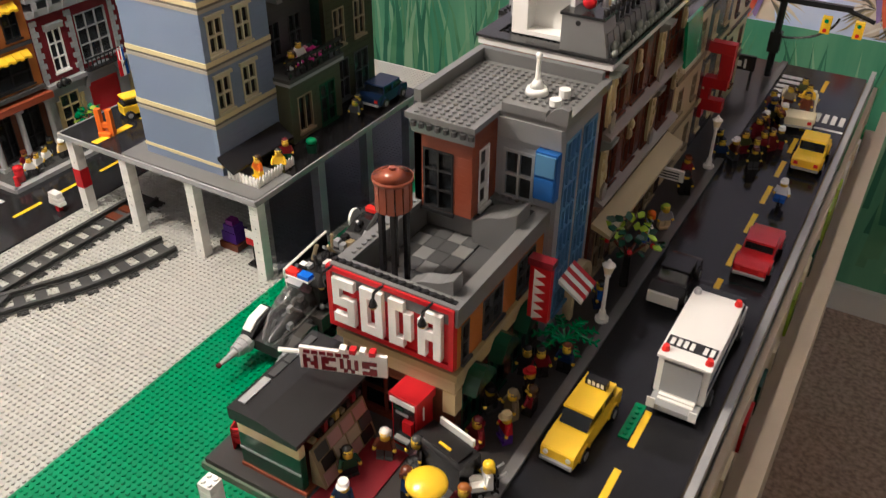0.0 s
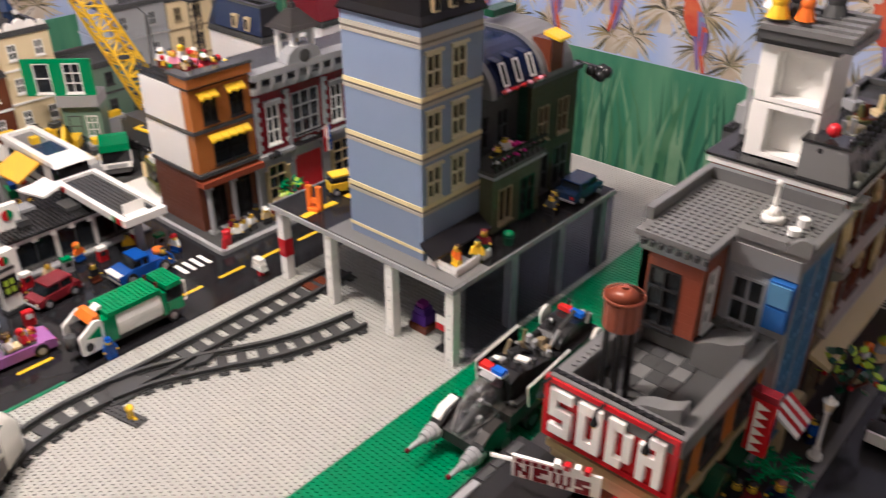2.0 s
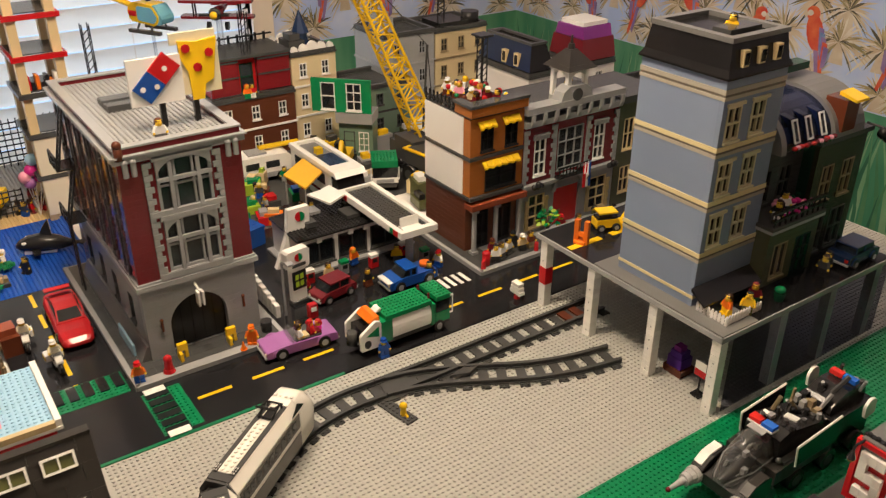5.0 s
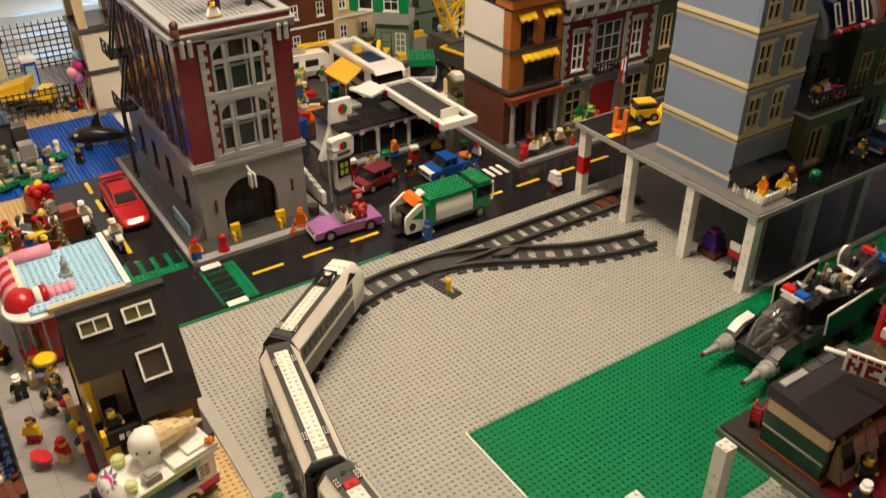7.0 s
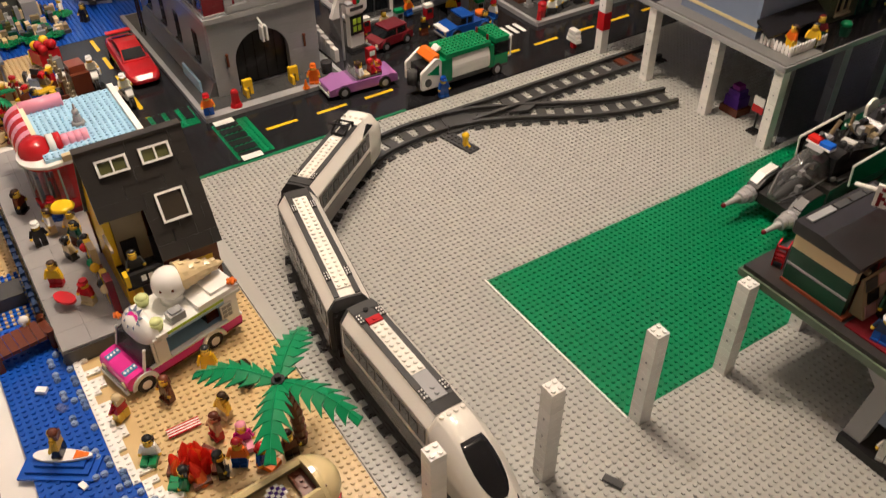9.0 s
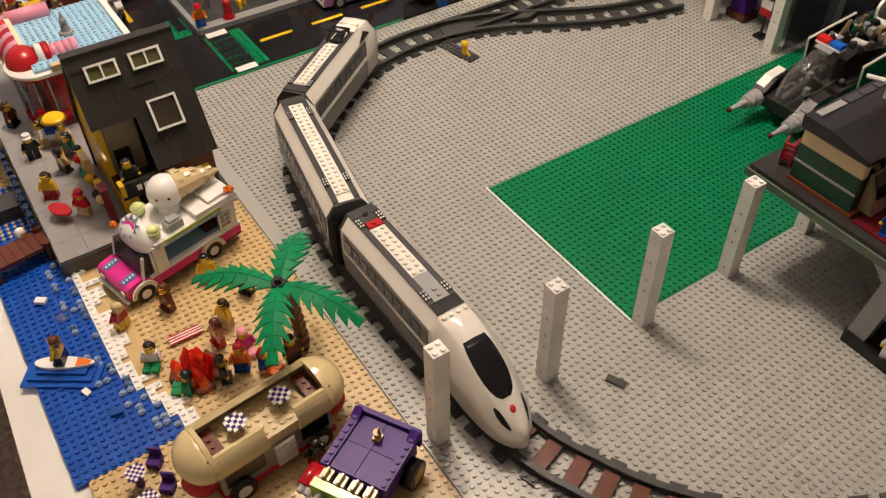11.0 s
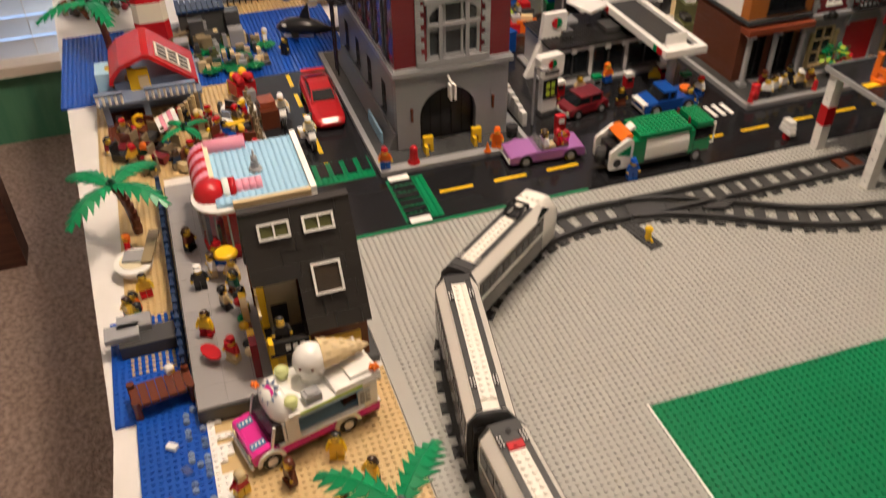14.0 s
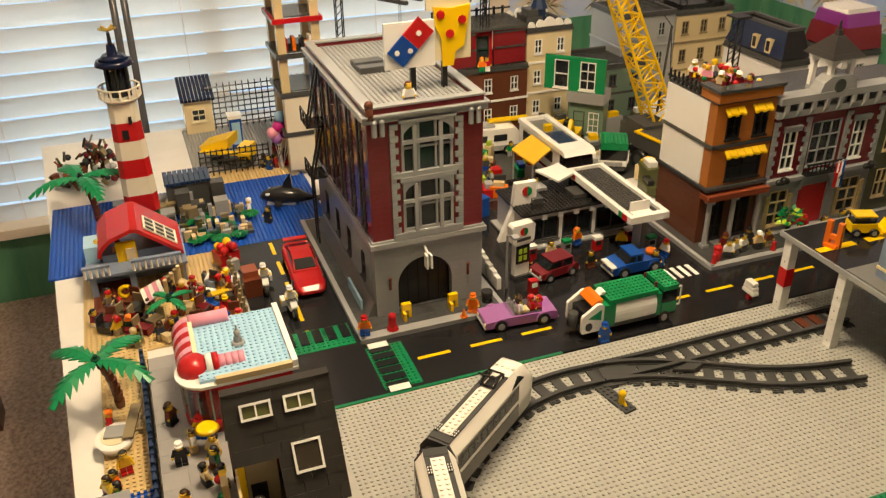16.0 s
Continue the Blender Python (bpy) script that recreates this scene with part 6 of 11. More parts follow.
def nose_skin(b, t, h, nose, at, fs, edges, lift, mat, name, label=""):
    """A thin curved panel that lies on the nose between two outlines, given as shares of the half width."""
    def place(f, q):
        k, hh, sh, be, ba = at(f)
        w = HALF * k
        fl = flat_at(f) * w
        y = q * w * .97
        a = abs(y)
        z = hh + .0007 * max(0, 1 - a / fl) if a <= fl else hh - (hh - sh) * (a - fl) / (w * .97 - fl)
        return h + nose * f, y, z
    rows = []
    for f, (q0, q1) in zip(fs, edges):
        top = [place(f, q0 + (q1 - q0) * j / 6) for j in range(7)]
        rows.append(([b.verts.new((x, y, z + lift)) for x, y, z in top], [b.verts.new((x, y, z - .0012)) for x, y, z in top]))
    for (ta, la), (tb, lb) in zip(rows, rows[1:]):
        for j in range(6):
            b.faces.new((ta[j], ta[j + 1], tb[j + 1], tb[j])).smooth = True
            b.faces.new((la[j + 1], la[j], lb[j], lb[j + 1]))
        for j in (0, 6):
            b.faces.new((ta[j], tb[j], lb[j], la[j]))
    for ta, la in (rows[0], rows[-1]):
        for j in range(6):
            b.faces.new((ta[j + 1], ta[j], la[j], la[j + 1]))
    return part(name, b, mat, t, label)

def coach(name, at, rz, L, label, nose=0.0, pantograph=False, red=False):
    t = thing(name, label, "train", at, rz, "train coaches")
    h = L - nose
    shape = nose_long if red else nose_blunt
    R = ROOF + .0008
    bm = bm_new()
    loft(bm, [coach_section(0), coach_section(h)])
    part("body", bm, "train_white", t)
    if nose:
        bm = bm_new()
        secs = []
        for i in range(21):
            f = i / 20
            k, hh, sh, be, ba = shape(f)
            secs.append(coach_section(h + .0003 + nose * f, k, hh, ba, be, sh, flat_at(f)))
        loft(bm, secs)
        for f in bm.faces:
            f.smooth = len(f.verts) == 4
        part("nose", bm, "train_white", t)
        bm = bm_new()
        for q in (-1.5, -.5, .5, 1.5):
            cyl(bm, (h + .005, q * S, R), .0024, .0017, n=8)
        nst = part("roof_studs", bm, "train_white", t)
        nst["kind"] = "stuff"
    r0 = .033 if red else .014
    r1 = h - (.046 if red else .052 if nose else .010)
    for s in (-1, 1):
        bm = bm_new()
        box(bm, .004, h - .003, s * .0254 - .0005, s * .0254 + .0005, .0560, .0785)
        wb = part("window_band", bm, "band_brown", t)
        b0 = bm_new()
        box(b0, 0, .0125, s * .0261 - .0003, s * .0261 + .0003, .0600, .0750)
        me = finish("pane", b0, "screen_black")
        for i in range(int((h - .020) / .016)):
            o = new("pane", me)
            o.parent, o.location = wb, (.010 + i * .016, 0, 0)
        bm = bm_new()
        box(bm, .002, h - .001, s * .0250 - .0005, s * .0250 + .0007, .0240, .0475)
        part("skirt", bm, "band_brown", t)
        bm = bm_new()
        box(bm, .0005, h - .0145 if nose else h - .001, s * .0117 - .0031, s * .0117 + .0031, R - .0004, R + .0012)
        part("roof_stripe", bm, "dark_grey", t)
        for x in ((.012, h - .034) if red else (.012,) if nose else (.026, h - .044)):
            b = bm_new()
            box(b, x, x + .0150, s * .0118 - .0032, s * .0118 + .0032, R + .0013, R + .0021)
            g_ = part("roof_grille", b, "black", t)
            b = bm_new()
            for q in (.0010, .0056, .0102):
                for e in (-.0015, .0015):
                    box(b, x + q + .0006, x + q + .0028, s * .0118 + e - .0007, s * .0118 + e + .0007, R + .0022, R + .0028)
            part("grille_inlay", b, "white", g_)
    bm = bm_new()
    box(bm, .0005, r0 - .0002, -.0084, .0084, R - .0004, R + .0012)
    box(bm, .0003, .0100, -.0149, .0149, R - .0002, R + .0016)
    part("roof_end", bm, "dark_grey", t)
    n = int((r1 - r0) / S)
    bm = bm_new()
    box(bm, r0, r0 + n * S, -.0084, .0084, R - .0004, R + .0016)
    studs(bm, r0, -S, n, 2, R + .0016, n=8)
    part("roof_strip", bm, "train_white", t)
    for x in (.036, L - .062 if nose else h - .036):
        bm = bm_new()
        box(bm, x - .024, x + .024, -.017, .017, .0125, .0208)
        for q in (-.015, .015):
            for s in (-1, 1):
                cyl(bm, (x + q, s * .0185 - .0025, .0195), .0082, .005, n=14, axis="y")
        part("bogie", bm, "black", t)
    for x0, x1 in ((-.0038, -.0003), (h + .0003, h + .0038)) if not nose else ((-.0038, -.0003),):
        bm = bm_new()
        secs = [coach_section(x, 1.002, ROOF + .0010) for x in (x0, x1)]
        loft(bm, secs)
        ef = part("end_frame", bm, "dark_grey", t)
        bm = bm_new()
        e0, e1 = (x0 - .010, x0 - .0002) if x0 < 0 else (x1 + .0002, x1 + .010)
        loft(bm, [coach_section(e0, .80, .0800), coach_section(e1, .80, .0860)])
        part("bellows", bm, "black", ef)
    if nose:
        if red:
            fs = [.30, .36, .44, .52, .60, .66, .71, .745]
            wd = [.48, .55, .59, .60, .58, .52, .42, .22]
        else:
            fs = [.62, .70, .78, .86, .92]
            wd = [.55, .66, .68, .60, .40]
        nose_skin(bm_new(), t, h, nose, shape, fs, [(-w, w) for w in wd], .0008, "screen_black", "windscreen", "black glossy sloping windscreen")
        if red:
            for s in (-1, 1):
                nose_skin(bm_new(), t, h, nose, shape, [.755, .80, .85, .89, .92], [(s * a, s * b) for a, b in ((.68, .74), (.62, .80), (.62, .82), (.66, .80), (.70, .76))], .0008, "screen_black", "headlight")
            nose_skin(bm_new(), t, h, nose, shape, [.800, .825, .850], [(-.07, .07), (-.17, .17), (-.07, .07)], .0006, "red", "emblem")
        for s in () if red else (-1, 1):
            bm = bm_new()
            xa = h - .020
            def on_side(x, q, d):
                return x, s * (HALF * (.97 - .24 * q) + d), .0810 + (ROOF - .0022 - .0810) * q + d * .5
            outer = [bm.verts.new(on_side(x, q, .0007)) for x, q in ((xa, .08), (xa + .034, .08), (xa + .024, .70))]
            inner = [bm.verts.new(on_side(x, q, -.0012)) for x, q in ((xa, .08), (xa + .034, .08), (xa + .024, .70))]
            bm.faces.new(outer), bm.faces.new(inner[::-1])
            for q in range(3):
                bm.faces.new((outer[q], outer[(q + 1) % 3], inner[(q + 1) % 3], inner[q]))
            part("cab_window", bm, "screen_black", t)
        if red:
            bm = bm_new()
            box(bm, r0 + n * S + .0003, h - .0150, -.0084, .0084, R - .0004, R + .0016)
            studs(bm, h - .0330, -.0040, 2, 1, R + .0016, n=8)
            part("roof_hatch", bm, "light_grey", t)
        bm = bm_new()
        box(bm, h - .0145, h - .0006, -.0150, .0150, R - .0004, R + .0006)
        part("roof_recess", bm, "black" if red else "train_white", t)
    if red:
        bm = bm_new()
        box(bm, .0235, .0325, -.0080, .0080, R + .0013, R + .0036)
        cyl(bm, (.028, 0, R + .0036), .0026, .0014, n=8)
        part("roof_marker", bm, "red", t)
        bm = bm_new()
        cyl(bm, (.010, 0, R + .0013), .0030, .0014, n=10)
        part("roof_vent", bm, "black", t)
    if pantograph:
        bm = bm_new()
        x = h - .046
        box(bm, x, x + .024, -.0055, .0055, R - .0004, R + .0014)
        pg = part("pantograph", bm, "black", t)
        bm = bm_new()
        for s in (-1, 1):
            rod(bm, (x, s * .010, R + .0030), (x + .020, s * .010, R + .0100), .0016)
            rod(bm, (x + .020, s * .010, R + .0100), (x + .004, s * .010, R + .0150), .0016)
            rod(bm, (x + .026, s * .010, R + .0020), (x + .026, s * .010, R + .0080), .0018)
        rod(bm, (x + .004, -.0145, R + .0150), (x + .004, .0145, R + .0150), .0018)
        rod(bm, (x, -.010, R + .0030), (x, .010, R + .0030), .0018)
        rod(bm, (x + .026, -.012, R + .0080), (x + .026, .012, R + .0080), .0016)
        part("linkage", bm, "black", pg)["kind"] = "stuff"
    return t

def between(a, b):
    return math.degrees(math.atan2(b[1] - a[1], b[0] - a[0]))
a, b = (-.212, -.1965), (.070, -.1935)
coach("train_lead_car", (*a, .0008), between(a, b), .282, "white streamlined lead car with black windscreen on the track", .116, red=True)
a, b = (-.433, -.166), (-.233, -.201)
coach("train_coach", (*a, .0008), between(a, b), .203, "white passenger coach with dark grey roof stripes")
a, b = (-.447, -.156), (-.582, .018)
coach("train_rear_car", (*a, .0008), between(a, b), .222, "white streamlined rear car with black pantograph", .058, pantograph=True)

# ---- vehicles ----
def rounded(pts, r=.0015):
    out = []
    n = len(pts)
    for i in range(n):
        p, q, s = Vector(pts[i - 1]), Vector(pts[i]), Vector(pts[(i + 1) % n])
        a, b = (p - q), (s - q)
        ra, rb = min(r, a.length * .4), min(r, b.length * .4)
        out += [tuple(q + a.normalized() * ra), tuple(q + b.normalized() * rb)]
    return out

def car(name, label, at, rz, body, L=.072, W=.034, wr=.0075, cabin=(.30, .78), ch=.034, bh=.020, roof=None, glass_mat="smoke", open_top=False, group=""):
    """A small brick-built car that drives along its +x."""
    t = thing(name, label, "toy car", at, rz, group or "toy vehicles")
    h = L / 2
    bm = bm_new()
    prof = rounded([(-h, .007), (h, .007), (h, bh * .82), (h - L * .22, bh), (-h + L * .1, bh), (-h, bh * .9)])
    prism(bm, prof, -W / 2 + .0015, W / 2 - .0015, "y")
    part("body", bm, body, t)
    x0, x1 = -h + L * (1 - cabin[1]), -h + L * (1 - cabin[0])
    if not open_top:
        bm = bm_new()
        prism(bm, [(x0, bh + .0001), (x1 + .006, bh + .0001), (x1 - .004, ch - .003), (x0 + .003, ch - .003)], -W / 2 + .004, W / 2 - .004, "y")
        part("glazing", bm, glass_mat, t)
        bm = bm_new()
        box(bm, x0 + .001, x1 - .003, -W / 2 + .003, W / 2 - .003, ch - .0029, ch)
        part("roof", bm, roof or body, t)
        for s in (-1, 1):
            b = bm_new()
            for x in (x0 + .002, (x0 + x1) / 2):
                box(b, x - .001, x + .002, s * (W / 2 - .0034) - .0006, s * (W / 2 - .0034) + .0006, bh, ch - .003)
            part("pillar", b, body, t)
    else:
        bm = bm_new()
        prism(bm, [(x1, bh), (x1 + .003, bh), (x1 - .006, ch), (x1 - .008, ch)], -W / 2 + .004, W / 2 - .004, "y")
        part("windscreen", bm, "clear", t)
        bm = bm_new()
        box(bm, x0, x1 - .004, -W / 2 + .005, W / 2 - .005, bh + .0001, bh + .002)
        part("seat", bm, "dark_grey", t)
    for x in (-h + L * .20, h - L * .20):
        for s in (-1, 1):
            wheel(t, x, s * (W / 2 - .0015), wr, wr, .0065, "y")
            b = bm_new()
            prism(b, [(x + (wr + .003) * math.cos(q), wr + (wr + .003) * math.sin(q)) for q in np.linspace(.05, math.pi - .05, 9)] +
                  [(x + (wr + .0008) * math.cos(q), wr + (wr + .0008) * math.sin(q)) for q in np.linspace(math.pi - .05, .05, 9)], s * (W / 2 - .0012) - .0022, s * (W / 2 - .0012) + .0016, "y")
            part("mudguard", b, body, t)
    for s in (-1, 1):
        b = bm_new()
        cyl(b, (h - .0002, s * (W / 2 - .007), bh * .62), .0026, .0016, n=8, axis="x")
        part("headlight", b, "cream", t)
        b = bm_new()
        box(b, -h - .0012, -h + .0002, s * (W / 2 - .007) - .003, s * (W / 2 - .007) + .003, bh * .55, bh * .75)
        part("tail_light", b, "trans_red", t)
    bm = bm_new()
    box(bm, h + .0001, h + .003, -W / 2 + .002, W / 2 - .002, .0075, .0105)
    part("bumper", bm, "light_grey" if body not in ("black",) else "white", t)
    bm = bm_new()
    box(bm, -h - .003, -h - .0001, -W / 2 + .002, W / 2 - .002, .0075, .0105)
    part("bumper", bm, "light_grey", t)
    return t

RZ = .1292
taxi = car("taxi", "yellow toy taxi with black roof sign", (.276, .366, RZ), -93, "yellow", .108, .037, .0085, (.34, .86), .042, .027)
bm = bm_new()
box(bm, -.030, -.022, -.011, .011, .0422, .050)
part("roof_sign", bm, "black", taxi)
for i in range(4):
    b = bm_new()
    box(b, -.0218, -.0214, -.008 + i * .0045, -.005 + i * .0045, .0440, .0485)
    part("lettering", b, "white", taxi)

# white patrol van
van = thing("patrol_van", "white toy police van with black lettered roof strip", "toy van", (.345, .513, RZ), 90, "toy vehicles")
slab(van, "light_grey", -.090, .090, -.024, .024, .010, .016, "chassis")
slab(van, "white", -.070, .050, -.0255, .0255, .0162, .064, "body")
slab(van, "white", -.076, .045, -.0265, .0265, .0642, .0670, "roof")
slab(van, "white", .0505, .088, -.026, .026, .0162, .034, "bonnet")
bm = bm_new()
prism(bm, [(.0506, .0342), (.080, .0342), (.066, .060), (.0506, .060)], -.025, .025, "y")
part("windscreen", bm, "smoke", van)
slab(van, "dark_blue", -.069, .049, -.0260, .0260, .030, .040, "stripe")
bm = bm_new()
box(bm, -.058, -.042, -.0245, .0245, .0672, .0678)
rs_ = part("roof_strip", bm, "black", van)
for i in range(7):
    if i == 2:
        continue
    b = bm_new()
    box(b, -.056, -.045, -.022 + i * .0065, -.018 + i * .0065, .0679, .0682)
    part("lettering", b, "white", rs_)
for x in (-.066, .039):
    for s in (-1, 1):
        b = bm_new()
        cyl(b, (x, s * .0215, .0672), .0042, .006, .003, 10)
        part("corner_lamp", b, "trans_red" if x < 0 or s < 0 else "silver", van)
bm = bm_new()
box(bm, -.0735, -.0705, -.019, .019, .020, .058)
part("rear_door", bm, "light_grey", van)
for i in range(5):
    b = bm_new()
    prism(b, [(-.0738 - .0035 * i, .021 - .002 * i), (-.071, .021 - .002 * i), (-.071, .0195 - .002 * i), (-.0738 - .0035 * i, .0195 - .002 * i)], -.018, .018, "y")
    part("ramp_slat", b, "white", van)
for s in (-1, 1):
    b = bm_new()
    box(b, -.092, -.0905, s * .021 - .004, s * .021 + .004, .012, .024)
    part("bumper_arm", b, "white", van)
for x in (-.05, .066):
    for s in (-1, 1):
        wheel(van, x, s * .0255, .0105, .0105, .008, "y")

car("red_jeep", "red toy car on the raised street", (.352, .752, RZ), 90, "red", .108, .042, .0100, (.34, .66), .034, .022)
car("yellow_street_car", "yellow toy car on the raised street", (.356, 1.050, RZ), 90, "yellow", .094, .042, .0095, (.3, .7), .042, .026)
bc = car("black_roadster", "black and white toy roadster parked at the kerb", (.280, .640, RZ), -90, "black", .096, .040, .0090, (.35, .72), .034, .022)
slab(bc, "white", .0482, .0515, -.018, .018, .008, .022, "white_grille")
car("cream_cabriolet", "cream open toy car near the crossing", (.304, 1.205, RZ), 98, "cream", .13, .056, .011, (.35, .8), .036, .026, open_top=True)
moto = thing("street_motorbike", "small blue toy motorbike on the street", "toy motorbike", (.345, .905, RZ), 90, "toy vehicles")
wheel(moto, -.014, 0, .0065, .0065, .004, "y"), wheel(moto, .014, 0, .0065, .0065, .004, "y")
slab(moto, "blue", -.012, .012, -.003, .003, .006, .016, "frame")
figure((.345, .900, RZ + .011), 0, "white", "blue", hat="white", seated=True)

# table-level cars
car("purple_convertible", "lavender open toy convertible by the kerb", (-.776, .103, .0012), -94, "lavender", .124, .050, .0105, (.38, .78), .034, .023, open_top=True)
car("dark_red_car", "dark red toy hatchback at the filling station", (-.888, .228, .001), -80, "dark_red", .082, .042, .0085, (.25, .85), .038, .022)
bt_ = car("blue_pickup", "blue and white toy pickup with orange wheel load", (-.850, .368, .001), -90, "blue", .104, .046, .0105, (.30, .58), .042, .026)
slab(bt_, "white", .035, .056, -.0195, .0195, .0202, .0228, "bonnet_cap")
bm = bm_new()
cyl(bm, (-.036, 0, .0262), .010, .008, n=14)
part("load", bm, "orange", bt_)
rc = thing("red_sports_car", "glossy red toy sports car on the side street", "toy car", (-1.056, -.194, .001), 178, "toy vehicles")
bm = bm_new()
secs = []
for x, w, zb, zt in ((-.088, .018, .010, .016), (-.080, .025, .007, .022), (-.060, .028, .006, .026), (-.030, .0285, .006, .027), (.0, .0280, .006, .028), (.030, .0290, .006, .030), (.062, .0285, .006, .030), (.080, .026, .007, .028), (.086, .022, .010, .024)):
    secs.append([(x, w * c, zb + (zt - zb) * h) for c, h in ((-.9, 0), (.9, 0), (1, .3), (1, .62), (.88, .9), (.6, 1), (-.6, 1), (-.88, .9), (-1, .62), (-1, .3))])
loft(bm, secs)
part("body", bm, "red", rc)
bm = bm_new()
secs = []
for x, w, z in ((-.034, .021, .0286), (-.010, .0185, .0400), (.016, .0180, .0425), (.040, .0185, .0395), (.064, .0215, .0312)):
    secs.append([(x, w * 1.12, .0262), (x, w, z), (x, -w, z), (x, -w * 1.12, .0262)])
loft(bm, secs)
part("cabin", bm, "red", rc)
for xa, xb, za, zb, wa, wb, nm in ((-.032, -.012, .0302, .0397, .0185, .0165, "windscreen"), (.040, .058, .0400, .0338, .0150, .0165, "rear_window")):
    bm = bm_new()
    lo = [bm.verts.new(q) for q in ((xa, -wa, za), (xb, -wb, zb), (xb, wb, zb), (xa, wa, za))]
    hi = [bm.verts.new((v.co.x, v.co.y, v.co.z + .0014)) for v in lo]
    bm.faces.new(lo), bm.faces.new(hi[::-1])
    for q in range(4):
        bm.faces.new((lo[q], lo[(q + 1) % 4], hi[(q + 1) % 4], hi[q]))
    part(nm, bm, "screen_black", rc)
for s_ in (-1, 1):
    bm = bm_new()
    prism(bm, [(-.026, .030), (.046, .031), (.034, .038), (-.012, .038)], s_ * .0208 - .0008, s_ * .0208 + .0008, "y")
    part("side_window", bm, "screen_black", rc)
    bm = bm_new()
    box(bm, .0855, .0870, s_ * .016 - .004, s_ * .016 + .004, .018, .022)
    part("tail_light", bm, "trans_red", rc)
    for x in (-.054, .056):
        wheel(rc, x, s_ * .0262, .0110, .0110, .007, "y", "silver")
slab(rc, "black", .0872, .0890, -.018, .018, .008, .014, "diffuser")
slab(rc, "red", .076, .088, -.022, .022, .0325, .0345, "spoiler")
for i, (x, y) in enumerate(((-1.030, -.268), (-.938, -.240))):
    m_ = thing("police_motorbike", "white and yellow toy police motorbike", "toy motorbike", (x, y, .001), 8 * i - 4, "police motorbikes")
    wheel(m_, -.020, 0, .0095, .0095, .006, "y", "silver"), wheel(m_, .022, 0, .0095, .0095, .006, "y", "silver")
    b = bm_new()
    prism(b, rounded([(-.020, .012), (.014, .010), (.024, .022), (.016, .032), (.006, .022), (-.018, .022)], .002), -.0055, .0055, "y")
    part("fairing", b, "white", m_)
    for s in (-1, 1):
        b = bm_new()
        box(b, -.026, -.008, s * .0095 - .004, s * .0095 + .004, .011, .022)
        part("pannier", b, "white", m_)
        b = bm_new()
        box(b, -.024, -.010, s * .0139 - .0004, s * .0139 + .0004, .013, .019)
        part("yellow_stripe", b, "yellow", m_)
    b = bm_new()
    prism(b, [(.014, .032), (.018, .031), (.012, .044), (.009, .044)], -.007, .007, "y")
    part("windshield", b, "clear", m_)
    figure((x - .004, y, .0225), 90 + 8 * i, "cream", "dark_grey", hat="white", seated=True, arms=50)

# recycling lorry
gt = thing("recycling_lorry", "green and white toy recycling lorry with orange hopper", "toy lorry", (-.706, .260, .001), 90, "toy vehicles")
gt.scale = (.88, 1.0, 1.06)
slab(gt, "dark_grey", -.098, .098, -.020, .020, .010, .018, "chassis")
bm = bm_new()
prism(bm, rounded([(-.0255, .0182), (.0255, .0182), (.0285, .032), (.0275, .046), (.021, .0560), (-.021, .0560), (-.0275, .046), (-.0285, .032)], .004), -.036, .050, "x")
part("tank", bm, "white", gt)
slab(gt, "green", -.050, .052, -.0265, .0265, .0562, .0640, "tank_roof", stud="green")
slab(gt, "green", -.060, -.0362, -.027, .027, .0182, .0560, "rear_ring")
slab(gt, "green", .0502, .060, -.027, .027, .0182, .0560, "front_ring")
slab(gt, "black", -.094, -.0602, -.0215, .0215, .0182, .044, "hopper_inside")
for s in (-1, 1):
    bm = bm_new()
    prism(bm, rounded([(-.0604, .0150), (-.0604, .058), (-.072, .062), (-.104, .044), (-.104, .0150)], .002), s * .0245 - .0028, s * .0245 + .0028, "y")
    part("hopper_side", bm, "white", gt)
    bm = bm_new()
    prism(bm, [(-.066, .034), (-.066, .052), (-.092, .040)], s * .0275 - .0004, s * .0275 + .0004, "y")
    part("hopper_mark", bm, "green", gt)
bm = bm_new()
prism(bm, [(-.0606, .0585), (-.0606, .0655), (-.070, .0655), (-.082, .0580), (-.080, .0540), (-.070, .0585)], -.021, .021, "y")
part("orange_lamp", bm, "orange", gt)
bm = bm_new()
prism(bm, rounded([(-.0600, .0645), (-.0500, .0645), (-.046, .0690), (-.052, .0700)], .001), -.008, .008, "y")
part("roof_flap", bm, "white", gt)
bm = bm_new()
cyl(bm, (-.106, .0, .018), .010, .022, .009, 12)
part("refuse_bin", bm, "dark_grey", gt)
for s in (-1, 1):
    bm = bm_new()
    rod(bm, (.052, s * .016, .064), (.052, s * .016, .072), .0024)
    part("exhaust_stub", bm, "dark_red", gt)
slab(gt, "green", .0625, .094, -.026, .026, .0182, .036, "cab_base")
bm = bm_new()
box(bm, .064, .0945, -.0245, .0245, .0362, .058)
part("cab_glass", bm, "smoke", gt)
slab(gt, "green", .0625, .096, -.0265, .0265, .0582, .0660, "cab_roof", stud="green")
for s in (-1, 1):
    b = bm_new()
    cyl(b, (-.090, s * .0278 - .0006, .026), .0070, .0012, n=16, axis="y", mi=0)
    part("recycle_mark", b, "black", gt)
    b = bm_new()
    rod(b, (.100, s * .026, .030), (.100, s * .026, .062), .0015)
    rod(b, (.094, s * .026, .030), (.100, s * .026, .030), .0015)
    rod(b, (.094, s * .026, .062), (.100, s * .026, .062), .0015)
    part("mirror_frame", b, "white", gt)
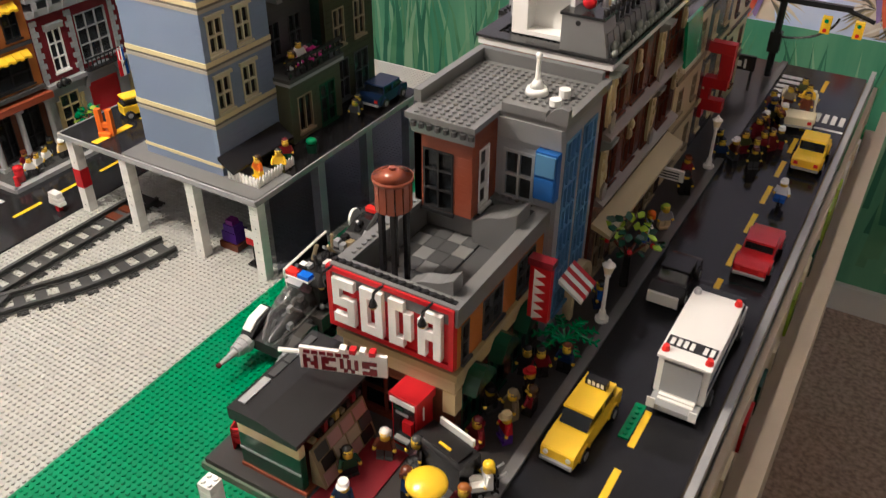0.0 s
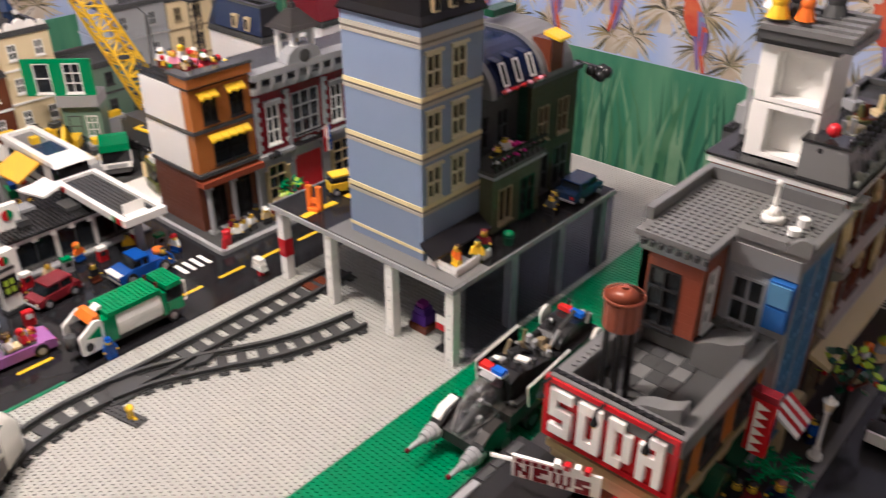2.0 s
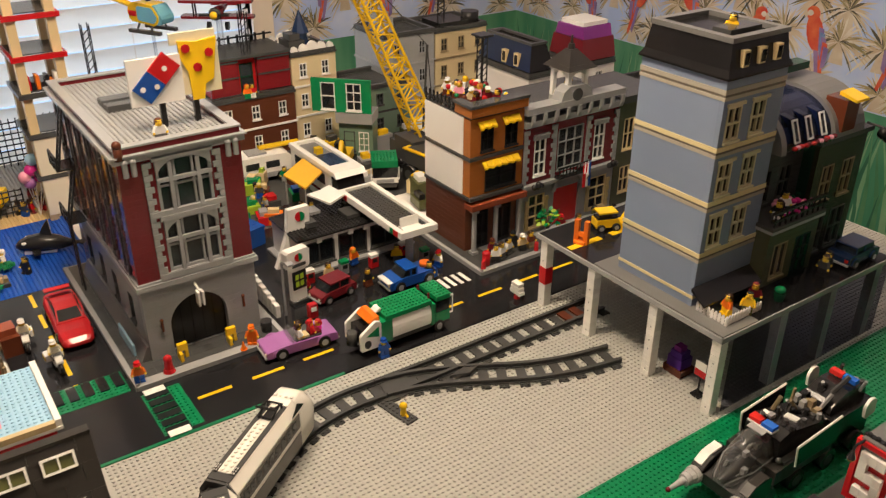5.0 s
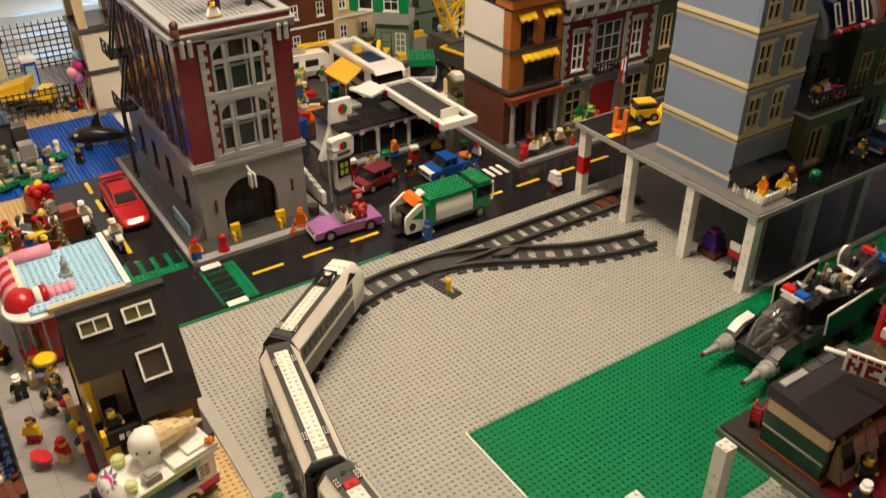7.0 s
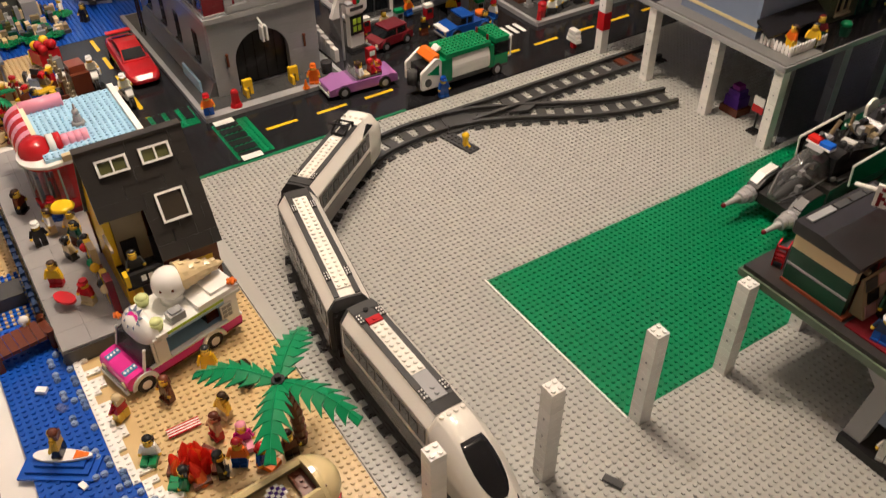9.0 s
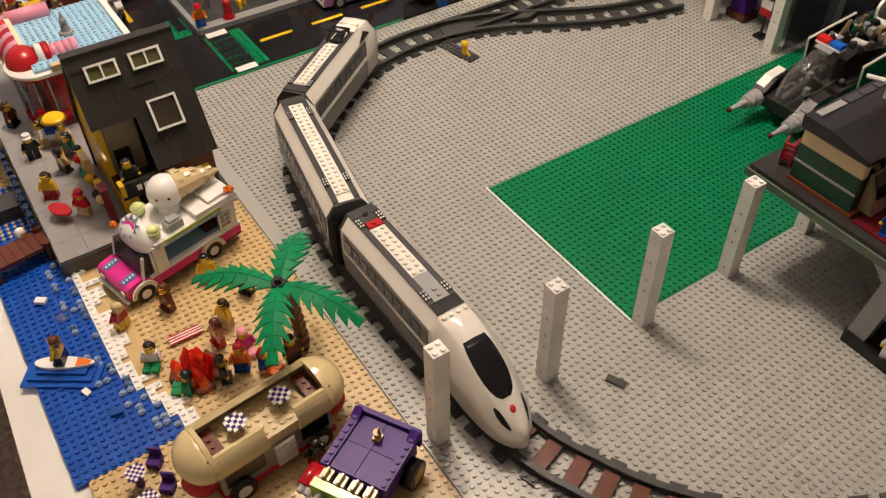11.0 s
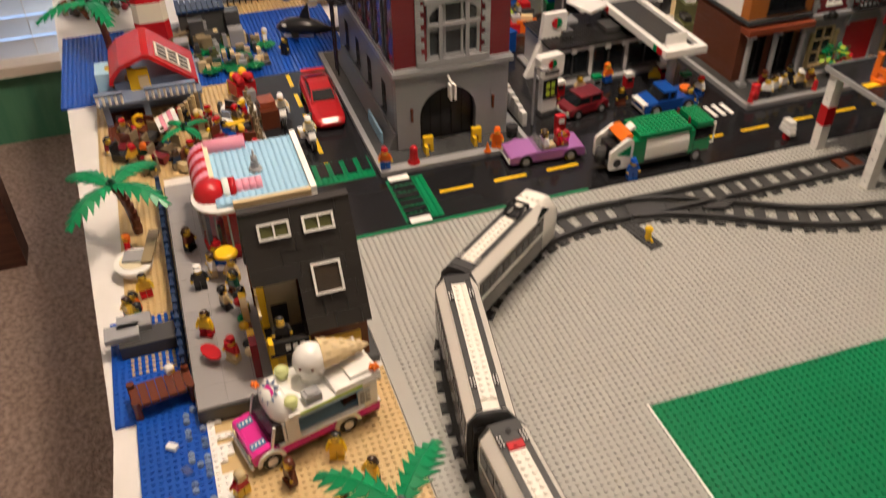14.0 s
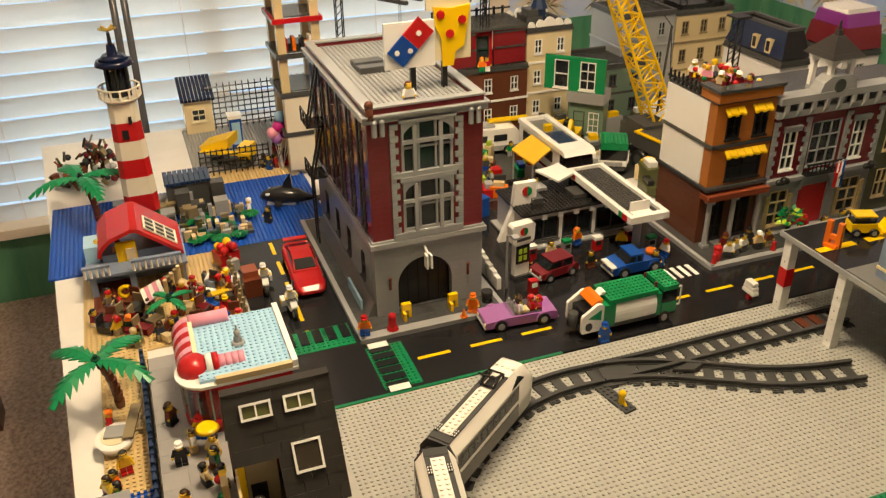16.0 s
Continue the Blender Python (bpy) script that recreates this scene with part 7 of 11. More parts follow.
for x in (-.058, .070):
    for s in (-1, 1):
        wheel(gt, x, s * .0225, .011, .011, .008, "y")
figure((-.671, .205, .0012), 85, "blue", "blue", hat="blue")

# black and white armoured police vehicle with drills
pv = thing("armoured_police_truck", "large black and white toy police truck with grey drills", "toy truck", (-.145, .489, .001), -90, "toy vehicles")
slab(pv, "black", -.175, .080, -.032, .032, .016, .040, "chassis")
slab(pv, "black", -.175, -.080, -.034, .034, .0402, .072, "rear_body")
bm = bm_new()
prism(bm, [(-.0795, .0402), (.030, .0402), (.030, .088), (.010, .094), (-.050, .080), (-.0795, .074)], -.026, .026, "y")
part("mid_body", bm, "black", pv)
bm = bm_new()
prism(bm, [(-.0795, .030), (.044, .030), (.044, .052), (-.0795, .060)], -.0385, .0385, "y")
part("side_body", bm, "roof_dark", pv)
bm = bm_new()
prism(bm, [(.0305, .014), (.092, .014), (.106, .022), (.104, .036), (.080, .044), (.0305, .046)], -.0245, .0245, "y")
part("nose", bm, "black", pv)
bm = bm_new()
prism(bm, rounded([(-.172, .0722), (-.084, .0722), (-.092, .088), (-.120, .098), (-.165, .094)], .004), -.022, .022, "y")
part("rear_hump", bm, "black", pv)
def bubble(k, z0, dz):
    out = []
    for x, w, h in ((.030, .025, .063), (.048, .0265, .059), (.066, .0262, .050), (.084, .0225, .036), (.098, .0165, .020), (.106, .008, .008)):
        out.append([(.030 + (x - .030) * (.98 if k < 1 else 1), w * k * math.cos(q), z0 + h * k * math.sin(q) + dz) for q in np.linspace(0, math.pi, 13)])
    return out
bm = bm_new()
loft(bm, bubble(1, .038, 0))
for f in bm.faces:
    f.smooth = len(f.verts) == 4
part("canopy", bm, "canopy_clear", pv)
bm = bm_new()
loft(bm, bubble(.34, .040, .002))
part("cockpit", bm, "dark_grey", pv)
random.seed(72)
for q in range(16):
    b = bm_new()
    x, y, z = random.uniform(.036, .080), random.uniform(-.014, .014), random.uniform(.044, .066)
    z -= max(0, x - .055) * .6
    if q % 2:
        rod(b, (x, y, z), (x + random.uniform(-.008, .010), y + random.uniform(-.006, .006), z + .008), .0020)
    else:
        box(b, x - .004, x + .004, y - .003, y + .003, z, z + .008)
    part("cockpit_gear", b, random.choice(("dark_grey", "mid_grey", "mid_grey", "light_grey", "pink", "cream")), pv)
bm = bm_new()
box(bm, .054, .068, -.009, .009, 0, .0012, m=pose(.014, 0, .082, 0, 33, 0) @ pose(-.050, 0, .0))
part("control_panel", bm, "pink", pv)
bm = bm_new()
box(bm, .033, .049, -.012, .012, 0, .0010, m=pose(.0, 0, .1010, 0, 12, 0) @ pose(0, 0, .0062))
part("canopy_pane", bm, "light_grey", pv)
for q in (-1, 1):
    bm = bm_new()
    for a_, c_ in (((.031, q * .0225, .060), (.070, q * .0240, .056)), ((.070, q * .0240, .056), (.104, q * .0090, .043))):
        rod(bm, a_, c_, .0009)
    part("canopy_rib", bm, "mid_grey", pv)
bm = bm_new()
box(bm, .036, .046, -.007, .007, .0905, .0960)
part("headrest", bm, "light_grey", pv)
for s in (-1, 1):
    b = bm_new()
    prism(b, rounded([(.058, .026), (.104, .026), (.110, .038), (.090, .054), (.058, .058)], .004), s * .034 - .009, s * .034 + .009, "y")
    part("front_guard", b, "black", pv)
    b = bm_new()
    prism(b, [(.066, .0600), (.090, .0560), (.104, .046), (.102, .0425), (.088, .0530), (.066, .0570)], s * .036 - .0065, s * .036 + .0065, "y")
    if s < 0:
        part("white_hood", b, "white", pv)
    else:
        part("dark_hood", b, "roof_dark", pv)
    b = bm_new()
    prism(b, [(-.078, .050), (.010, .050), (.014, .082), (-.076, .090)], s * .0430 - .0014, s * .042 + .0014, "y")
    pn_ = part("side_shield", b, "roof_black", pv)
    b = bm_new()
    rod(b, (-.078, s * .043, .0905), (.015, s * .043, .0825), .0019)
    rod(b, (.015, s * .043, .0825), (.011, s * .043, .050), .0017)
    part("shield_rim", b, "white", pn_)
    b = bm_new()
    x = .098
    prof = []
    for r0, r1, dx in ((.0105, .0105, .010), (.0125, .0120, .007), (.0105, .0100, .008), (.0092, .0085, .007), (.0052, .0044, .011), (.0040, .0028, .017)):
        prof += [(x, r0), (x + dx - .0004, r1)]
        x += dx
    loft(b, [[(px, s * .034 + pr * math.cos(q), .030 + pr * math.sin(q)) for q in np.linspace(0, 2 * math.pi, 15)[:-1]] for px, pr in prof])
    dl = part("drill", b, "silver", pv)
    b = bm_new()
    ball(b, (x + .001, s * .034, .030), .0036)
    part("drill_tip", b, "dark_red", dl)
    b = bm_new()
    for q in range(4):
        rod(b, (-.010 + q * .012, s * .030, .044), (.002 + q * .012, s * .036, .052), .0022)
    box(b, .006, .026, s * .032 - .004, s * .032 + .004, .044, .058)
    ball(b, (.030, s * .030, .060), .0045, seg=8)
    part("machinery", b, "dark_grey", pv)
    b = bm_new()
    prism(b, rounded([(-.160, .064), (-.136, .060), (-.132, .082), (-.142, .092), (-.156, .088)], .003), s * .044 - .0022, s * .044 + .0022, "y")
    part("white_fin", b, "white", pv)
    for x in (-.140, -.075, -.005, .055):
        wheel(pv, x, s * .035, .0165, .0165, .013, "y", "dark_grey")
slab(pv, "white", .026, .040, -.0185, .0185, .0985, .1010, "light_bar")
for s, mt in ((-1, "trans_red"), (1, "trans_blue")):
    b = bm_new()
    box(b, .027, .039, min(s * .001, s * .0180), max(s * .001, s * .0180), .1012, .1068)
    part("beacon", b, mt, pv)
bm = bm_new()
box(bm, -.012, .002, -.009, .009, 0, .0026, m=pose(-.020, .006, .0870, 0, -12, 12))
part("hatch", bm, "white", pv)
random.seed(71)
for q in range(40):
    b = bm_new()
    x, y = random.uniform(-.165, .010), random.uniform(-.024, .024)
    z = .090 if x < -.092 else .078 + max(0, x + .055) * .16
    if q % 3 == 0:
        rod(b, (x, y, z), (x + random.uniform(-.02, .03), y + random.uniform(-.01, .01), z + random.uniform(.012, .030)), random.uniform(.002, .0036))
    elif q % 3 == 1:
        box(b, x - .005, x + .005, y - .004, y + .004, z - .004, z + random.uniform(.004, .012))
    else:
        cyl(b, (x, y, z - .003), .0042, random.uniform(.008, .016), .0036, 10)
    part("gear", b, random.choice(("black", "black", "dark_grey", "light_grey", "white", "dark_tan")), pv)
for s, mt in ((-1, "trans_red"), (1, "trans_blue")):
    b = bm_new()
    box(b, -.150, -.140, s * .010 - .0095, s * .010 + .0095, .0985, .1050)
    part("rear_beacon", b, mt, pv)

# ---- beach and wharf ----
def frond_mesh(L):
    """A flat toothed palm frond along +x, slightly folded along its rib."""
    bm = bm_new()
    m = 7
    th = .0016
    def z_at(f):
        return L * (.10 * math.sin(math.pi * f) - .13 * f * f)
    def half(f):
        return L * .205 * (math.sin(math.pi * min(1, f * .80 + .17)) ** .9)
    xs = [i / m for i in range(m + 1)]
    for s in (-1, 1):
        for a, b in zip(xs, xs[1:]):
            w = half((a + b) / 2)
            tip = min(a + .75 / m + w / L * .55, 1.05)
            pts = [(a, 0), (b, 0), (b, half(b) * .50 if b < .99 else 0), (tip, w * 1.10), (a + .10 / m, half(a) * .52)]
            lo, hi = [], []
            for f, y in pts:
                z = z_at(min(f, 1)) - y * .34
                lo.append(bm.verts.new((.004 + L * f, s * y, z)))
                hi.append(bm.verts.new((.004 + L * f, s * y, z + th)))
            bm.faces.new(hi), bm.faces.new(lo[::-1])
            for i in range(5):
                j = (i + 1) % 5
                bm.faces.new((lo[i], lo[j], hi[j], hi[i]))
    rows = []
    for f in np.linspace(0, 1, 9):
        r = .0016 * (1.2 - f)
        z = z_at(f) + th - .0009
        rows.append([bm.verts.new((.004 + L * f, -r, z)), bm.verts.new((.004 + L * f, r, z)), bm.verts.new((.004 + L * f, 0, z + .0014))])
    for a, b in zip(rows, rows[1:]):
        for q in range(3):
            bm.faces.new((a[q], a[(q + 1) % 3], b[(q + 1) % 3], b[q]))
    return finish("frond", bm, "leaf_green")

def palm(at, h, angles, L, label):
    t = thing("palm_tree", label, "palm tree", at, 0, "palm trees")
    k = int(h / .012)
    for i in range(k):
        bm = bm_new()
        f = i / k
        cyl(bm, (.012 * f * f, -.016 * f * f, i * h / k), .0062 - .001 * f, h / k * .98, .0078 - .001 * f, 10)
        part("trunk_segment", bm, "brown", t)
    bm = bm_new()
    cyl(bm, (.012, -.016, h - .001), .0075, .007, .0065, 10)
    cyl(bm, (.012, -.016, h + .006), .0032, .005, n=8)
    part("crown_hub", bm, "black" if h > .1 else "dark_green", t)
    me = frond_mesh(L)
    for a in angles:
        o = new("frond", me)
        o.parent = t
        o.matrix_local = pose(.012, -.016, h + .003, 0, random.uniform(-3, 5), a)
    return t

palm((-.159, -.302, 0), .112, (33, 140, 225, 330), .082, "palm tree with four bright green toothed fronds on beach")
palm((-.785, -.522, 0), .092, (50, 140, 222, 318), .086, "palm tree with large green fronds beside wharf fence")
palm((-1.43, -.540, 0), .104, (20, 95, 200, 290), .098, "palm tree with green fronds behind the lighthouse")
palm((-1.00, -.415, .002), .040, (30, 120, 210, 300), .040, "low palm plant with dark green fronds")

# grey wharf
bm = bm_new()
box(bm, -.86, -.395, -.478, -.312, -.004, .0205)
box(bm, -.664, -.43, -.3118, -.264, -.004, .0045)
wf = solid("wharf", bm, "dark_grey", "dark grey raised wharf under the shops", "wharf", kind="structure")
bm = bm_new()
box(bm, 0, .0325, 0, .0325, 0, .0024)
me = finish("deck_tile", bm, "deck_grey")
for i in range(14):
    for j in range(5):
        o = new("deck_tile", me)
        o.parent, o.location = wf, (-.856 + i * .0328, -.4765 + j * .0328, .0206)
fn = thing("wharf_fence", "dark blue grey ornamental fence along the wharf", "fence", (-.86, -.484, .0))
bm = bm_new()
box(bm, -.0035, .0035, -.003, .003, 0, .040)
fp = finish("fence_post", bm, "dark_blue")
bm = bm_new()
for z in (.012, .022, .032):
    box(bm, .0036, .0124, -.0018, .0018, z, z + .0035)
fl_ = finish("fence_panel", bm, "dark_blue")
for i in range(25):
    o = new("fence_post", fp)
    o.parent, o.location = fn, (i * .016, .0, 0)
    o = new("fence_panel", fl_)
    o.parent, o.location = fn, (i * .016, .0, (i % 2) * .003)
dk = thing("small_dock", "brown plank dock over blue water", "dock", (-.448, -.512, .016), 8)
for i in range(7):
    bm = bm_new()
    box(bm, -.017, .017, -.034 + i * .0098, -.0248 + i * .0098, 0, .005)
    part("plank", bm, "brown", dk)
for x in (-.015, .015):
    for y in (-.031, .030):
        bm = bm_new()
        cyl(bm, (x, y, -.016), .0045, .026, n=10)
        part("post", bm, "brown", dk)
slab(thing("jetty_step", "light grey stone step by the pool", "step", (-.545, -.52, 0)), "dark_grey", -.016, .016, -.035, .030, 0, .018, "block")

# surf shop with a steep dark plank roof and a balcony cut into it
ss = thing("surf_shop", "yellow shop with dark plank roof and white skylight", "shop", (-.483, -.400, .0206))
W_ = .123
prf = [(-.070, 0), (.060, 0), (.060, .064), (.0, .180), (-.070, .064)]
for y0_ in (.010, W_ - S):
    bm = bm_new()
    if y0_ < .05:
        prism(bm, [(-.070, 0), (.060, 0), (.060, .040), (.026, .040), (.026, .126), (.0, .180), (-.070, .064)], y0_, y0_ + S, "y")
    else:
        prism(bm, prf, y0_, y0_ + S, "y")
    part("gable_wall", bm, "yellow" if y0_ < .05 else "brown", ss)
wall(ss, "wall_yellow", (.060, S + .010), 90, W_ - 2 * S - .010, 0, .040, [(.010, .034, .002, .034)])
wall(ss, "wall_brown", (.060, .058), 90, W_ - .066, .0402, .064)
wall(ss, "wall_brown", (-.070, W_ - S), -90, W_ - 2 * S, 0, .064)
sl = math.degrees(math.atan2(.1165, .070))
Lr = .139
rm = pose(.0, 0, .1845, 0, sl, 0)
n = 9
for i in range(n):
    a, b = Lr * i / n, Lr * (i + 1) / n
    y0_, y1_ = (.006, W_ + .003) if (a + b) / 2 < .070 else (.055, W_ + .003)
    cut = [y0_] + [y0_ + (y1_ - y0_) * q for q in ((.31, .68) if i % 2 else (.45, .86))] + [y1_]
    for ya, yb in zip(cut, cut[1:]):
        bm = bm_new()
        box(bm, a + .0003, b + .002, ya + .0002, yb - .0002, .0005 - .0005 * (i % 2), .0045 - .0008 * (i % 2) - random.uniform(0, .0006), m=rm)
        part("roof_plank", bm, "roof_dark", ss)
bm = bm_new()
prism(bm, [(.0, .1845), (-.072, .066), (-.072, .062), (.0, .1790)], .006, W_ + .003, "y")
part("back_slope", bm, "roof_dark", ss)
bm = bm_new()
box(bm, -.006, .006, .006, W_ + .003, .1845, .1885)
part("ridge", bm, "roof_dark", ss)
for y0_ in (.023, .071):
    mw = rm @ pose(.0135, y0_, .0048)
    bm = bm_new()
    lattice(bm, .0345, 0, .0185, [(.0026, .0163, .0026, .0160), (.0182, .0319, .0026, .0160)], 0, .0034, mw @ pose(0, 0, 0, 0, 0, 0) @ Matrix(((0, 0, 1, 0), (1, 0, 0, 0), (0, 1, 0, 0), (0, 0, 0, 1))))
    w_ = part("roof_window", bm, "white", ss)
    b = bm_new()
    box(b, .0028, .0158, .003, .0315, 0, .0010, m=mw)
    part("pane", b, "olive", w_)
mw = rm @ pose(.0660, .0705, .0050)
bm = bm_new()
lattice(bm, .0325, 0, .0350, [(.0026, .0299, .0026, .0324)], 0, .0034, mw @ Matrix(((0, 0, 1, 0), (1, 0, 0, 0), (0, 1, 0, 0), (0, 0, 0, 1))))
w_ = part("skylight", bm, "white", ss)
b = bm_new()
box(b, .0028, .0322, .0028, .0297, 0, .0012, m=mw)
part("pane", b, "pane_brown", w_)
slab(ss, "black", .026, .074, .0105, .0545, .0404, .0430, "balcony_floor")
bm = bm_new()
box(bm, .068, .0735, .016, .0545, .0432, .0600)
part("balcony_front", bm, "black", ss)
for i in range(3):
    b = bm_new()
    box(b, .0737, .0745, .028 + i * .008, .0335 + i * .008, .0480, .0555)
    part("lettering", b, "white", ss)
slab(ss, "yellow", .060, .0725, .0105, .0155, .0432, .0590, "balcony_corner")
slab(ss, "dark_tan", .0262, .030, .0185, .0540, .0432, .110, "balcony_wall")
slab(ss, "black", .0302, .0330, .022, .040, .050, .078, "balcony_window")
slab(ss, "tan", .026, .060, .0070, .0099, .088, .0915, "balcony_beam")
figure((-.430, -.372, .0638), 90, "dark_grey", "black", skin="skin", hair="black")
for i in range(6):
    b = bm_new()
    x = -.066 + i * .022
    box(b, x, x + .017, -.009, -.001, 0, .034 + .010 * (i % 3))
    part("shop_rack", b, ("dark_green", "yellow", "tan", "brown", "yellow", "dark_red")[i], ss)
    b = bm_new()
    ball(b, (x + .008, -.010, .030 + .008 * (i % 2)), .006, seg=8)
    part("rack_item", b, ("black", "red", "green", "yellow", "black", "tan")[i], ss)

# diner with light blue studded roof
dn = thing("diner", "red diner with light blue studded roof and rounded striped awning", "diner", (-.800, -.440, .0306))
slab(dn, "dark_red", .004, .152, .030, .152, -.0098, -.0002, "plinth")
bm = bm_new()
box(bm, .006, .150, .034, .150, 0, .068)
part("wall", bm, "wall_red", dn)
bm = bm_new()
cyl(bm, (.118, .040, 0), .034, .066, n=20)
part("round_bay", bm, "clear", dn)
bm = bm_new()
cyl(bm, (.118, .022, .014), .006, .036, .004, 10)
ball(bm, (.118, .022, .053), .005)
part("bay_figurine", bm, "pink", dn)
for q_, (bx, by) in enumerate(((.100, .024), (.134, .026), (.128, .014), (.108, .014))):
    bm = bm_new()
    box(bm, bx - .004, bx + .004, by - .003, by + .003, .014, .030 + .008 * (q_ % 3))
    part("bay_ware", bm, ("brown", "dark_grey", "sand_blue", "dark_red")[q_], dn)
bm = bm_new()
cyl(bm, (.118, .040, 0), .0352, .014, n=20)
part("bay_band", bm, "red", dn)
bm = bm_new()
cyl(bm, (.118, .040, .064), .0352, .006, n=20)
part("bay_band", bm, "red", dn)
for q in range(7):
    b = bm_new()
    a_ = -math.pi * .95 + q * .5
    rod(b, (.118 + .0346 * math.cos(a_), .040 + .0346 * math.sin(a_), .014), (.118 + .0346 * math.cos(a_), .040 + .0346 * math.sin(a_), .064), .0014)
    part("bay_mullion", b, "silver", dn)
bm = bm_new()
box(bm, .002, .158, .028, .158, .0702, .0745)
cyl(bm, (.118, .040, .0698), .040, .0043, n=24)
part("eave", bm, "white", dn)
slab(dn, "light_blue", .006, .150, .030, .150, .0747, .0790, "roof", stud="light_blue")
slab(dn, "white", .004, .156, .1502, .158, .0747, .0850, "parapet")
slab(dn, "tan", .1502, .158, .050, .150, .0747, .0830, "parapet")
for i in range(8):
    b = bm_new()
    x = .004 + i * .0125
    pts = [(.030 - .026 * math.sin(q), .060 + .030 * math.cos(q)) for q in np.linspace(0, math.pi / 2, 7)]
    prism(b, [(.030, .060)] + pts, x, x + .0118, "x")
    part("awning_rib", b, "red" if i % 2 else "pink", dn)
bm = bm_new()
ball(bm, (.112, .026, .0745), .022, 0, (1.1, 1, .95), 18)
part("awning_dome", bm, "red", dn)
for i, mt in enumerate(("white", "red", "pink", "pink", "pink", "pink")):
    b = bm_new()
    cyl(b, (.116, .042 + i * .0085, .0785), .0160 - (.0050 if i > 1 else 0), .0084, n=14, axis="y")
    part("sign_tube", b, mt, dn)
bm = bm_new()
cyl(bm, (.010, .030, .084), .0105, .056, n=14, axis="y")
part("roof_tube", bm, "pink", dn)
slab(dn, "cream", .006, .104, .0285, .0345, .0792, .0900, "roof_beam")
bm = bm_new()
cyl(bm, (.082, .090, .0792), .010, .005, .008, 12)
cyl(bm, (.082, .090, .0842), .006, .008, .005, 10)
ball(bm, (.082, .090, .098), .0048)
cyl(bm, (.082, .090, .102), .002, .008, .0012, 6)
part("roof_statue", bm, "light_grey", dn)

# ice cream van: drives along its +x, open counter on its +y side
ic = thing("ice_cream_van", "white and pink toy ice cream van with giant cone on roof", "toy van", (-.354, -.3715, .0), -76, "toy vehicles")
slab(ic, "dark_grey", -.078, .080, -.024, .024, .007, .0115, "chassis")
slab(ic, "van_pink", -.080, .046, -.029, .029, .0117, .0236, "lower_body")
slab(ic, "white", -.081, .044, -.030, .030, .0238, .0262, "belt")
slab(ic, "dark_red", -.079, .044, -.0296, .0296, .0100, .0116, "sill")
bm = bm_new()
lattice(bm, .108, .0264, .060, [(.016, .090, .031, .0545)], 0, .003, pose(.030, .030, 0, 0, 0, 180))
part("counter_wall", bm, "white", ic)
slab(ic, "white", -.078, .030, -.030, -.026, .0264, .060, "rear_wall")
slab(ic, "white", -.078, -.074, -.0258, .0268, .0264, .060, "end_wall")
slab(ic, "light_blue", -.0735, .026, -.0255, .0265, .0264, .0278, "van_floor")
bm = bm_new()
box(bm, -.066, -.030, -.0255, -.012, .0280, .044)
box(bm, -.026, .004, -.0255, -.014, .0280, .050)
part("freezer", bm, "sand_blue", ic)
bm = bm_new()
box(bm, -.058, -.042, .004, .018, .0280, .040)
part("stool", bm, "brown", ic)
slab(ic, "white", -.060, .014, .0268, .0345, .0290, .0306, "serving_ledge")
bm = bm_new()
box(bm, -.070, -.054, .0302, .0318, .033, .053)
mb = part("menu_board", bm, "white", ic)
for i in range(3):
    for j in range(2):
        b = bm_new()
        box(b, -.068 + j * .0065, -.0625 + j * .0065, .0319, .0324, .035 + i * .006, .0395 + i * .006)
        part("menu_bar", b, "light_grey", mb)
slab(ic, "white", -.083, .024, -.032, .032, .0602, .0640, "roof")
slab(ic, "white", -.083, -.030, -.031, .031, .0642, .0700, "roof_step")
slab(ic, "white", -.079, -.050, -.026, .026, .0702, .0740, "roof_step")
slab(ic, "lime", -.060, .012, .0322, .0328, .0605, .0636, "roof_stripe")
slab(ic, "light_blue", -.060, .012, .0322, .0328, .0566, .0590, "side_stripe")
bm = bm_new()
secs = []
for f in np.linspace(0, 1, 8):
    a = f * math.pi / 2
    w, hh = .031 * math.cos(a * .82), .010 + .016 * math.cos(a)
    x = .0185 + .026 * math.sin(a)
    secs.append([(x, w * math.cos(q), .0555 + hh * math.sin(q)) for q in np.linspace(0, math.pi, 11)])
loft(bm, secs)
for f in bm.faces:
    f.smooth = len(f.verts) == 4
part("front_dome", bm, "white", ic)
sm = pose(.0322, 0, .0768, 0, 34, 0)
b = bm_new()
for i in range(9):
    prism(b, [(.0085, -.0032), (.0160, 0), (.0085, .0032)], .0, .0010, "z", 0, sm @ pose(0, 0, 0, 0, 0, i * 40))
part("star_print", b, "sand_blue", ic)
b = bm_new()
cyl(b, (0, .0024, 0), .0058, .0014, n=12, m=sm)
cyl(b, (0, -.0030, 0), .0058, .0016, n=12, m=sm)
part("cone_print", b, "van_pink", ic)
bm = bm_new()
prism(bm, [(.0442, .0264), (.0560, .0264), (.0470, .0520), (.0310, .0552), (.0310, .0264)], -.0262, .0262, "y")
part("windscreen", bm, "van_glass", ic)
for s in (-1, 1):
    b = bm_new()
    prism(b, [(.0535, .0264), (.0570, .0264), (.0480, .0545), (.0445, .0545)], s * .0278 - .0014, s * .0278 + .0014, "y")
    prism(b, [(.0310, .0264), (.0345, .0264), (.0345, .0545), (.0310, .0545)], s * .0278 - .0014, s * .0278 + .0014, "y")
    part("window_pillar", b, "white", ic)
bm = bm_new()
